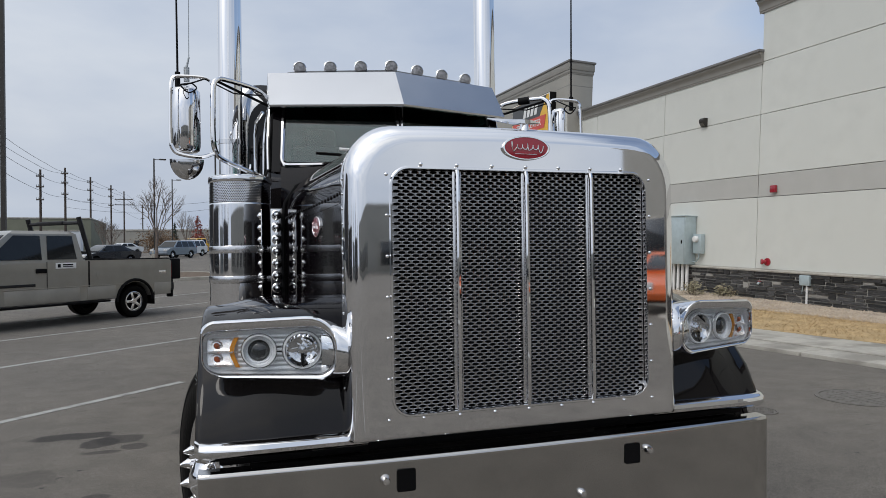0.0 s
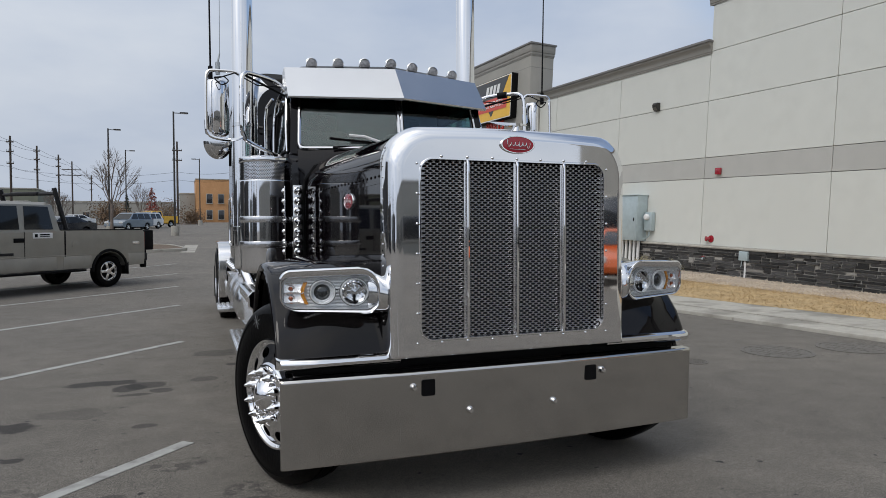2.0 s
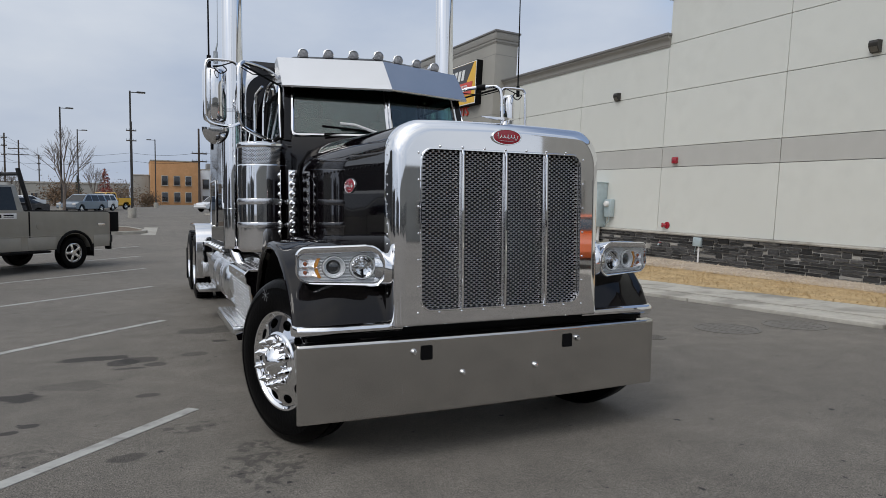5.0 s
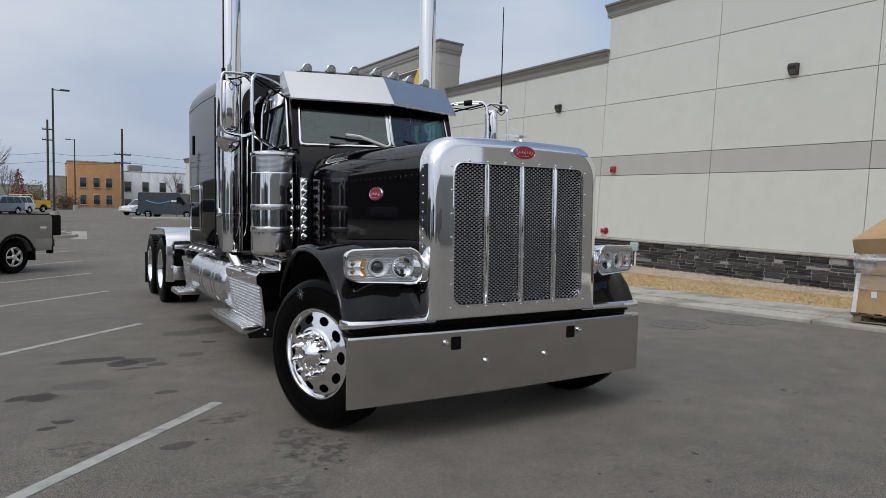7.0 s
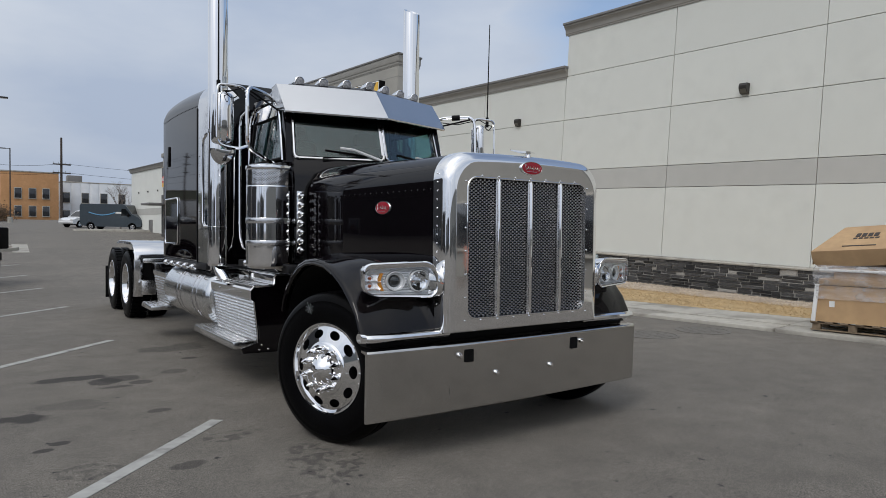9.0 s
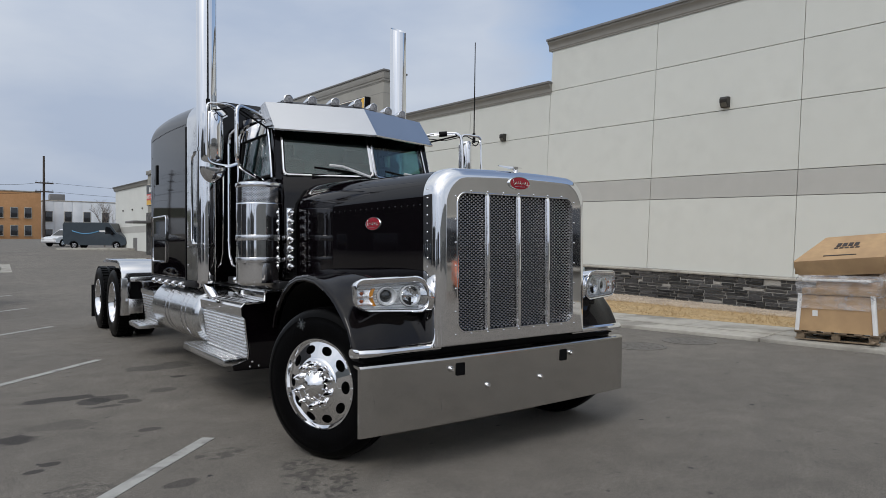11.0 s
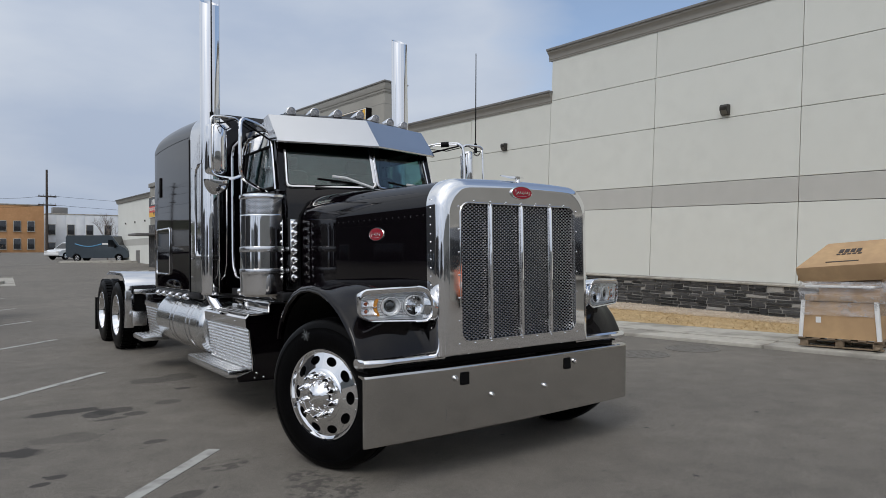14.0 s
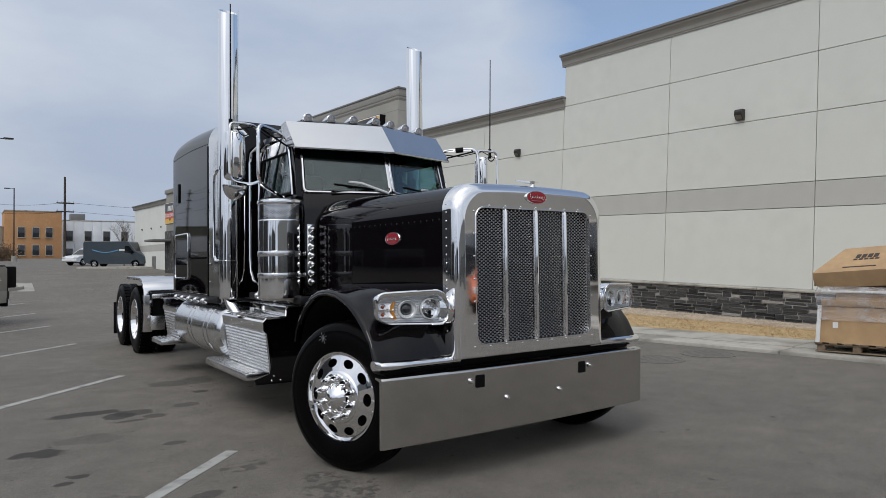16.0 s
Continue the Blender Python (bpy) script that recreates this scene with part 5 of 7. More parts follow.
for s in (-1, 1):
    sh = Shape()
    rows = []
    for y, hw, top, r in SLEEPER[:5]:
        lp = sleeper_loop(y, hw + 0.007, top + 0.007, r)
        x0 = lp[7][0]
        rows.append([(s * x0, y - 0.006, blend(1.09, top - r, k / 6)) for k in range(7)] + [(s * x, y - 0.006, z) for x, _, z in lp[9:14]])
    sh.loft(rows, closed=False)
    part("corner_panel", sh, M_STAINLESS, sleeper, "polished stainless corner panel")
    sh = Shape()
    sh.box((s * 1.156, 4.145, 1.93), (0.016, 0.035, 1.7), 0.004)
    part("edge_strip", sh, M_BLACK, sleeper)
    win = [(s * 1.158, y, z) for y, z in rrect(0.345, 0.28, 0.05, 5, 5.38, 1.55)]
    part("hatch_trim", Shape().tube(win, 0.012, 8, ring=True), M_CHROME, sleeper, "chrome trim round the side hatch")
    part("hatch", Shape().loft([win, [(x - s * 0.012, y, z) for x, y, z in win]]), M_PAINT, sleeper)
    part("side_vent", Shape().box((s * 1.155, 5.53, 2.37), (0.02, 0.06, 0.25), 0.006), M_BLACK, sleeper, "narrow dark side vent")
    for k in range(26):
        again("rivet", rivet_dark, sleeper, pose(s * 1.153, 4.2 + 0.064 * k, 2.81 + 0.03 * math.sin(0.1 * k) , 0, 0, 90) @ Matrix.Scale(0.8, 4))
    for k in range(7):
        again("rivet", rivet, sleeper, pose(s * 1.16, 4.07, 1.25 + 0.2 * k, 0, 0, 90))
    # skirt with a row of small lamps
    sk = part("skirt", Shape().box((s * 1.135, 4.8, 1.05), (0.05, 2.0, 0.075), 0.012), M_DARKMETAL, sleeper, "dark skirt with chrome marker lights")
    for k in range(5):
        sh = Shape().lathe([(0.0, 0.06), (0.02, 0.054), (0.034, 0.03), (0.038, 0.0)], (s * 1.165, 4.24 + 0.322 * k, 1.03), (s, -0.35, 0), 14)
        part("marker_light", sh, M_CHROME, sk)
    ck = part("cab_skirt", Shape().box((s * 0.92, 2.6, 1.115), (0.12, 1.35, 0.07), 0.012), M_DARKMETAL, cab, "dark cab sill with marker lights")
    for y in (2.10, 2.51, 2.93):
        sh = Shape().lathe([(0.0, 0.075), (0.024, 0.066), (0.042, 0.036), (0.046, 0.0)], (s * 0.975, y, 1.128), (s, -0.5, 0.05), 14)
        part("marker_light", sh, M_CHROME, ck)

# chassis
for s in (-1, 1):
    sh = Shape().box((s * 0.43, 5.6, 0.86), (0.09, 10.2, 0.27), 0.01)
    part("frame_rail", sh, M_DARKMETAL, truck)
sh = Shape()
sh.box((0, 6.6, 0.985), (0.9, 1.7, 0.03), 0.005)
part("deck_plate", sh, M_TREAD, truck, "tread-plate deck behind the sleeper")
sh = Shape()
sh.box((0, 9.1, 1.02), (0.95, 0.9, 0.12), 0.04)
sh.cyl((0, 9.1, 1.06), (0, 9.1, 1.1), 0.45, seg=28)
part("fifth_wheel", sh, M_DARKMETAL, truck)
sh = Shape()
sh.box((0, 1.2, 0.75), (1.1, 1.6, 0.5), 0.08)
sh.box((0, 3.0, 0.7), (0.9, 1.6, 0.5), 0.08)
part("engine", sh, M_DARKMETAL, truck)

for s in (-1, 1):
    # fuel tank
    cx, cz, r = 0.90, 0.715, 0.315
    sh = Shape().lathe([(0.0, 3.60), (0.2, 3.605), (0.27, 3.625), (0.302, 3.665), (r, 3.72), (r, 3.74), (r, 5.50), (r, 5.52), (0.3, 5.58), (0.2, 5.60), (0.0, 5.60)], (s * cx, 0, cz), (0, 1, 0), 64)
    tank = part("fuel_tank", sh, M_TANK, truck, "polished cylindrical fuel tank with steel straps")
    for y in (4.02, 4.18, 4.72, 4.88):
        sh = Shape().lathe([(r + 0.001, y - 0.02), (r + 0.008, y - 0.018), (r + 0.008, y + 0.018), (r + 0.001, y + 0.02)], (s * cx, 0, cz), (0, 1, 0), 48)
        part("tank_strap", sh, M_STAINLESS, tank)
    sh = Shape().cyl((s * (cx + 0.1), 4.1, cz + 0.28), (s * (cx + 0.13), 4.1, cz + 0.36), 0.05, seg=16)
    part("tank_cap", sh, M_CHROME, tank)
    # step box ahead of the tank
    sh = Shape()
    sh.prism([(s * a, z) for a, z in ((0.55, 0.44), (1.112, 0.45), (1.152, 0.81), (1.182, 0.84), (1.188, 0.915), (1.17, 0.93), (0.55, 0.94))], 2.26, 3.50, "y", 0.01)
    box = part("step_box", sh, M_STAINLESS, truck, "polished step box with ribbed tread faces")
    sh = Shape()
    face = []
    for k in range(25):
        t = k / 24
        x, z = blend(1.112, 1.152, t), blend(0.455, 0.815, t)
        o = 0.011 if k % 2 else 0.003
        face.append([(s * (x + o), 2.29, z), (s * (x + o), 3.49, z)])
    sh.loft(face, closed=False)
    part("tread_face", sh, M_TREAD, box, "fine ribbed aluminium tread face", 5)
    # knurled studs on the ribs
    verts, faces = [], []
    for k in range(1, 25, 2):
        t = k / 24
        x, z = blend(1.112, 1.152, t) + 0.011, blend(0.455, 0.815, t)
        for q in range(39):
            y = 2.305 + 0.0295 * q + (0.0147 if k % 4 == 1 else 0)
            b = len(verts)
            verts += [(s * x, y, z - 0.007), (s * x, y + 0.018, z - 0.007), (s * x, y + 0.018, z + 0.007), (s * x, y, z + 0.007), (s * (x + 0.010), y + 0.009, z - 0.003)]
            faces += [(b, b + 1, b + 4), (b + 1, b + 2, b + 4), (b + 2, b + 3, b + 4), (b + 3, b, b + 4)]
    me = bpy.data.meshes.new("tread_studs")
    me.from_pydata(verts, [], faces)
    me.materials.append(M_TREAD)
    tagged(again("tread_studs", me, box, None), kind="stuff")
    for k in range(3):
        again("rivet", rivet, box, pose(s * 1.189, 2.55 + 0.32 * k, 0.88, 0, 0, 90))
    for k in range(6):
        sh = Shape().box((s * (1.135 - 0.062 * k), 2.86, 0.951), (0.045, 1.14, 0.014), 0.004)
        part("tread_slat", sh, M_TREAD, box)
    # black paint stands in for the dark tyre that the polished plate mirrors
    part("step_front_plate", Shape().prism([(s * a, z) for a, z in ((0.55, 0.36), (1.26, 0.375), (1.275, 0.42), (1.15, 0.46), (1.125, 0.52), (1.16, 0.82), (1.190, 0.845), (1.196, 0.92), (1.17, 0.95), (1.0, 0.955), (0.985, 0.975), (0.985, 1.03), (0.97, 1.05), (0.55, 1.05))], 2.235, 2.258, "y", 0.006), M_PAINT, box, "step box front plate, painted dark for its reflection")
    for a, z in ((1.1, 0.44), (1.04, 0.40), (1.12, 0.40)):
        again("rivet", rivet, box, pose(s * a, 2.232, z) @ Matrix.Scale(1.3, 4))
    edge = [(s * a, 2.233, z) for a, z in ((1.135, 0.46), (1.128, 0.53), (1.162, 0.82), (1.192, 0.845), (1.196, 0.92), (1.17, 0.952), (1.0, 0.957), (0.987, 0.975), (0.985, 1.03), (0.97, 1.05), (0.62, 1.05))]
    part("plate_trim", Shape().tube(edge, 0.011, 6), M_CHROME, box, "bright chrome edge of the front plate")
    sh = Shape().box((s * 0.84, 2.76, 1.0), (0.28, 1.0, 0.1), 0.01)
    part("upper_riser", sh, M_STAINLESS, box)
    for k in range(4):
        part("tread_slat", Shape().box((s * (0.955 - 0.06 * k), 2.76, 1.052), (0.042, 0.97, 0.012), 0.004), M_TREAD, box)
    st = part("lower_step", Shape().box((s * 1.11, 3.17, 0.405), (0.32, 1.335, 0.066), 0.01), M_TANK, truck, "ribbed aluminium lower step")
    for k in range(6):
        part("tread_slat", Shape().box((s * (1.243 - 0.052 * k), 3.17, 0.441), (0.036, 1.3, 0.014), 0.004), M_TREAD, st)
    for y in (2.62, 3.5):
        part("step_bracket", Shape().box((s * 0.98, y, 0.345), (0.3, 0.05, 0.07), 0.01), M_DARKMETAL, st)
    # rear step and tool box behind the tank
    sh = Shape()
    sh.prism([(s * a, z) for a, z in ((0.55, 0.42), (1.10, 0.43), (1.145, 0.80), (1.165, 0.84), (1.165, 0.88), (0.55, 0.89))], 5.68, 6.44, "y", 0.01)
    tb = part("battery_box", sh, M_STAINLESS, truck, "polished battery box with a ribbed tread face")
    sh = Shape()
    sh.loft([[(s * (blend(1.10, 1.147, k / 20) + (0.011 if k % 2 else 0.003)), y, blend(0.44, 0.81, k / 20)) for y in (5.7, 6.42)] for k in range(21)], closed=False)
    part("tread_face", sh, M_TREAD, tb, "fine ribbed aluminium tread face", 5)
    rs = part("rear_step", Shape().box((s * 1.15, 6.14, 0.41), (0.33, 0.6, 0.06), 0.01), M_TANK, truck, "ribbed aluminium rear step")
    for k in range(5):
        part("tread_slat", Shape().box((s * (1.28 - 0.058 * k), 6.14, 0.443), (0.04, 0.57, 0.014), 0.004), M_TREAD, rs)
    # rear fender over the tandem
    arc = [(7.42, 0.98), (7.45, 1.07), (7.50, 1.14), (7.64, 1.235), (7.82, 1.26), (8.4, 1.264), (8.9, 1.262), (9.03, 1.24)]
    sh = Shape()
    sh.loft([[(s * 1.24, y, z - 0.05 if z > 1.1 else z) for y, z in arc], [(s * 1.235, y, z - 0.012) for y, z in arc], [(s * 1.21, y, z) for y, z in arc], [(s * 0.9, y, z) for y, z in arc], [(s * 0.60, y, z) for y, z in arc]], closed=False)
    rf = part("rear_fender", sh, M_STAINLESS, truck, "polished full-length rear fender")
    drop = [(7.44, 0.42), (7.415, 0.55), (7.405, 0.8), (7.417, 0.985)]
    sh = Shape()
    sh.loft([[(s * 1.245, y + 0.05, z) for y, z in drop], [(s * 1.24, y + 0.01, z) for y, z in drop], [(s * 1.22, y, z) for y, z in drop], [(s * 1.12, y, z) for y, z in drop], [(s * 1.11, y + 0.03, z) for y, z in drop]], closed=False)
    part("fender_leg", sh, M_STAINLESS, rf, "polished front leg of the fender")
    part("fender_lining", Shape().box((s * 0.86, 7.5, 0.74), (0.5, 0.02, 0.5), 0.01), M_BLACK, rf)
    part("fender_lamp_bar", Shape().box((s * 0.87, 7.395, 0.965), (0.5, 0.03, 0.07), 0.01), M_TREAD, rf, "ribbed bar along the fender front")
    part("fender_step", Shape().box((s * 1.05, 7.37, 0.56), (0.2, 0.05, 0.22), 0.01), M_TREAD, rf, "tread-plate kick panel on the fender")
    part("mud_flap", Shape().box((s * 0.92, 10.5, 0.45), (0.6, 0.012, 0.6), 0.003), M_BLACK, truck, "black rubber mud flap")
    sh = Shape().box((s * 0.8, 6.9, 0.88), (0.5, 0.6, 0.16), 0.02)
    part("air_tank", sh, M_PAINT, truck)
sh = Shape().box((0, 7.6, 0.9), (0.8, 0.05, 0.24), 0.01)
part("cross_member", sh, M_DARKMETAL, truck)
# fine scratches on the bumper
rnd = random.Random(31)
for k in range(5):
    x, z, ln = rnd.choice((-1.12, -1.08, -0.63, -0.60, 0.72, -0.3, 0.75, 0.2, -0.52)), rnd.uniform(0.36, 0.66), rnd.uniform(0.02, 0.09)
    sh = Shape().box((0, 0, 0), (0.0014, 0.0012, ln), 0, Matrix.Rotation(radians(rnd.uniform(-12, 12)), 4, "Y"))
    ob = part("scratch", sh, M_ALU, bumper)
    ob.location = (x, 0.045 + 0.04 * (abs(x) / 1.22) ** 2 - 0.0058 * (z - 0.29) / 0.2 + 0.0003, z)

# ---- fixtures on the wall ----
def on_wall(x, y, z):
    return WALL @ pose(x, y, z)


def wall_pack(y, z, size=1.0, wall=WALL):
    t = thing("wall_light", wall @ pose(0.055, y, z) @ Matrix.Scale(size, 4), "dark bronze wall pack light on the grey wall", "wall light", "wall lights")
    sh = Shape()
    sh.prism([(0, 0.16), (-0.17, 0.15), (-0.21, 0.08), (-0.2, -0.02), (-0.1, -0.16), (0, -0.16)], -0.12, 0.12, "y", 0.02)
    part("housing", sh, M_BRONZE, t)
    sh = Shape()
    sh.prism([(-0.19, -0.025), (-0.2, -0.03), (-0.11, -0.15), (-0.1, -0.145)], -0.095, 0.095, "y")
    part("lens", sh, shader("frosted_lens", (0.12, 0.12, 0.11), rough=0.3, spread=0.1, scale=20.0), t)


wall_pack(-0.2, 5.34, 0.85)
wall_pack(8.2, 5.27, 0.8)

t = thing("fire_strobe", on_wall(0.055, 5.46, 3.04), "small red fire alarm strobe on the wall", "alarm")
part("housing", Shape().box((-0.05, 0, 0), (0.1, 0.18, 0.2), 0.02), M_RED, t)
part("strobe_lens", Shape().box((-0.11, 0.03, 0.02), (0.04, 0.08, 0.06), 0.012), M_CLEAR, t)
t = thing("fire_bell", on_wall(0.055, 5.63, 1.07), "red round fire department inlet on the wall", "fire inlet")
part("plate", Shape().lathe([(0.0, 0.03), (0.1, 0.025), (0.11, 0.0)], (0, 0, 0), (-1, 0, 0), 24), M_RED, t)
part("inlet", Shape().lathe([(0.05, 0.02), (0.05, 0.09), (0.075, 0.1), (0.075, 0.14), (0.05, 0.15), (0.0, 0.15)], (0, 0.03, 0), (-1, 0.5, 0), 18), M_RED, t)

M_CABINET = shader("blue_grey_enamel", (0.43, 0.51, 0.53), rough=0.45, metal=0.25, spread=0.06, scale=7.0)
t = thing("electrical_cabinet", on_wall(-0.17, 8.98, 1.63), "pale blue-grey electrical cabinet with conduits below", "electrical cabinet")
part("body", Shape().box((0, 0, 0), (0.42, 1.1, 1.5), 0.012), M_CABINET, t)
part("door", Shape().box((-0.218, -0.05, 0), (0.012, 0.92, 1.4), 0.004), M_CABINET, t)
part("hood_cap", Shape().box((-0.01, 0, 0.76), (0.48, 1.14, 0.03), 0.008), M_CABINET, t)
part("latch", Shape().box((-0.235, -0.42, -0.05), (0.02, 0.04, 0.12), 0.006), M_BLACK, t)
for k in range(5):
    part("conduit", Shape().cyl((0.02, -0.42 + 0.2 * k, -0.745), (0.02, -0.42 + 0.2 * k, -1.66), 0.05, seg=12), M_WHITE, t)
t = thing("electric_meter", on_wall(-0.04, 8.2, 1.53), "small grey electric meter box with a round glass dial", "meter")
part("body", Shape().box((0, 0, 0), (0.16, 0.34, 0.6), 0.012), M_CABINET, t)
part("dial", Shape().lathe([(0.1, 0.0), (0.1, 0.07), (0.08, 0.1), (0.0, 0.11)], (-0.08, 0.02, 0.14), (-1, 0, 0), 20), M_WHITE, t)
part("conduit", Shape().tube([(0, -0.02, -0.3), (0, 0, -0.45), (0, 0.1, -0.55), (0, 0.42, -0.6)], 0.022, 8), M_CABINET, t)
t = thing("pipe_box", on_wall(-0.04, 4.3, 0.65), "grey weatherproof outlet box on a white standpipe", "outlet box")
part("body", Shape().box((0, 0, 0), (0.14, 0.3, 0.26), 0.02), M_CABINET, t)
part("standpipe", Shape().cyl((0, -0.04, -0.13), (0, -0.04, -0.66), 0.028, seg=12), M_WHITE, t)
part("conduit", Shape().tube([(0, 0.08, -0.13), (0, 0.1, -0.3), (0.03, 0.14, -0.36)], 0.015, 8), M_CABINET, t)
t = thing("hose_bib", on_wall(0.0, 5.75, 0.5), "small brass hose tap on the stone base", "tap")
part("spout", Shape().tube([(0.03, 0, 0), (-0.1, 0, 0), (-0.14, 0, -0.05)], 0.03, 8), M_CABINET, t)
part("wheel", Shape().lathe([(0.05, 0.0), (0.05, 0.015), (0.0, 0.02)], (-0.08, 0, 0.03), (0, 0, 1), 12), M_RED, t)
# drip ledge over the stone base
for k in range(8):
    sh = Shape()
    sh.prism([(0.11, 0.80), (-0.07, 0.80), (-0.08, 0.83), (-0.06, 0.86), (0.11, 0.885)], -16 + 3.8 * k + 0.006, -16 + 3.8 * k + 3.794, "y", 0.004)
    part("ledge", sh, M_CONCRETE, building)


# ---- signs ----
def lettering(text, size, depth=0.01):
    cu = bpy.data.curves.new("letters", "FONT")
    cu.body, cu.size, cu.extrude, cu.align_x, cu.align_y = text, size, depth, "CENTER", "CENTER"
    ob = bpy.data.objects.new("letters", cu)
    me = bpy.data.meshes.new_from_object(ob)
    bpy.data.objects.remove(ob)
    bpy.data.curves.remove(cu)
    return me


M_SIGN_YELLOW = shader("sign_yellow", (0.80, 0.46, 0.03), rough=0.35, spread=0.04, scale=3.0)
M_SIGN_RED = shader("sign_red", (0.62, 0.06, 0.035), rough=0.35, spread=0.04, scale=3.0)
M_SIGN_DARK = shader("sign_charcoal", (0.035, 0.035, 0.037), rough=0.35, spread=0.06, scale=3.0)
M_LETTER_WHITE = shader("letter_white", (0.8, 0.8, 0.78), rough=0.4, spread=0.02, scale=3.0)


def dealer_sign(m, w=2.75, h=1.95):
    """Local x along the sign, y up, z towards the viewer."""
    t = thing("dealer_sign", m, "yellow, red and charcoal lit box sign reading truck center", "sign")
    part("cabinet", Shape().box((0, 0, -0.16), (w, h, 0.32), 0.02), M_BLACK, t)
    part("border", Shape().box((0, 0, 0.004), (w - 0.06, h - 0.06, 0.008)), M_LETTER_WHITE, t)
    part("face", Shape().box((0, 0, 0.012), (w - 0.14, h - 0.14, 0.012)), M_SIGN_YELLOW, t)
    sh = Shape()
    sh.prism([(-w / 2 + 0.08, h / 2 - 0.08), (w / 2 - 0.25, h / 2 - 0.08), (w * 0.26, 0.05), (-w / 2 + 0.08, 0.05)], 0.018, 0.026, "z")
    part("dark_field", sh, M_SIGN_DARK, t)
    sh = Shape()
    sh.prism([(-w / 2 + 0.16, 0.06), (w / 2 - 0.28, 0.06), (w / 2 - 0.4, -0.5), (-w / 2 + 0.16, -0.5)], 0.027, 0.034, "z")
    part("red_field", sh, M_SIGN_RED, t)
    sh = Shape()
    sh.prism([(-0.25, -0.5), (0.25, -0.5), (0, -0.78)], 0.018, 0.026, "z")
    part("dark_point", sh, M_SIGN_DARK, t)
    sh = Shape()
    for k in range(4):
        x = -0.62 + 0.36 * k
        sh.prism([(x, 0.2), (x + 0.24, 0.2), (x + 0.36, 0.66), (x + 0.12, 0.66)], 0.027, 0.035, "z")
    part("emblem_bars", sh, M_LETTER_WHITE, t)
    me = lettering("TRUCK CENTER", 0.36)
    me.materials.append(M_LETTER_WHITE)
    again("letters", me, t, pose(-0.06, -0.22, 0.04) @ Matrix.Diagonal((0.92, 1.15, 1, 1)), "white letters reading truck center")
    return t


FACE_L = Matrix(((0, 0, -1, 0), (-1, 0, 0, 0), (0, 1, 0, 0), (0, 0, 0, 1)))     # sign plane on a face that looks along local -x
dealer_sign(WALL @ pose(-0.80, 18.5, 6.93) @ FACE_L, 3.7)
dealer_sign(EDGE @ pose(-1.45, 41.0, 5.3) @ FACE_L @ Matrix.Scale(0.8, 4))
me = lettering("PARTS", 0.62, 0.05)
me.materials.append(M_SIGN_RED)
t = new("parts_letters", me)
t.matrix_basis = WALL @ pose(-0.52, 18.6, 5.75) @ FACE_L
tagged(t, "raised red letters reading parts on the tower", "sign letters")
for y in (48.6, 51.2, 53.8):
    wall_pack(y, 4.7, 0.5, EDGE @ pose(0.27, 0, 0))


# ---- vehicles ----
def wheel_parts(parent, x, y, r, s, hub=M_ALU):
    sh = Shape().lathe([(r * 0.6, -0.22), (r * 0.92, -0.225), (r, -0.19), (r, -0.04), (r * 0.94, -0.008), (r * 0.75, 0.0), (r * 0.62, -0.02)], (0, 0, 0), (0, s, 0), 32)
    w = part("wheel", sh, M_RUBBER, parent, "black tyre on a light alloy rim")
    w.matrix_basis = pose(x, y, r)
    sh = Shape().lathe([(r * 0.62, -0.025), (r * 0.58, -0.02), (r * 0.55, -0.045), (r * 0.5, -0.05)], (0, 0, 0), (0, s, 0), 28)
    sh.lathe([(r * 0.2, -0.03), (r * 0.16, -0.012), (0.0, -0.01)], (0, 0, 0), (0, s, 0), 16)
    for k in range(5):
        a = 6.283185307 * k / 5
        sh.box((r * 0.36 * math.cos(a), -s * 0.035, r * 0.36 * math.sin(a)), (r * 0.44, 0.02, r * 0.17), 0.006, Matrix.Rotation(-a, 4, "Y"))
    part("rim", sh, hub, w)
    part("brake_disc", Shape().lathe([(r * 0.58, -0.09), (0.0, -0.09)], (0, 0, 0), (0, s, 0), 20), M_BLACK, w)


def arch_outline(top, wheels, ra, zb, x0, x1):
    """Side outline: the top from rear to front, then back along the sill with wheel arches."""
    pts = list(top)
    for xw in sorted(wheels, reverse=True):
        h = min(ra, zb)
        rise = math.sqrt(max(0.0, ra * ra - (zb - ra * 0.86) ** 2))
        for k in range(11):
            a = radians(18 * k)
            pts.append((xw + ra * math.cos(a), max(zb, ra * 0.86 + ra * math.sin(a))))
    return pts


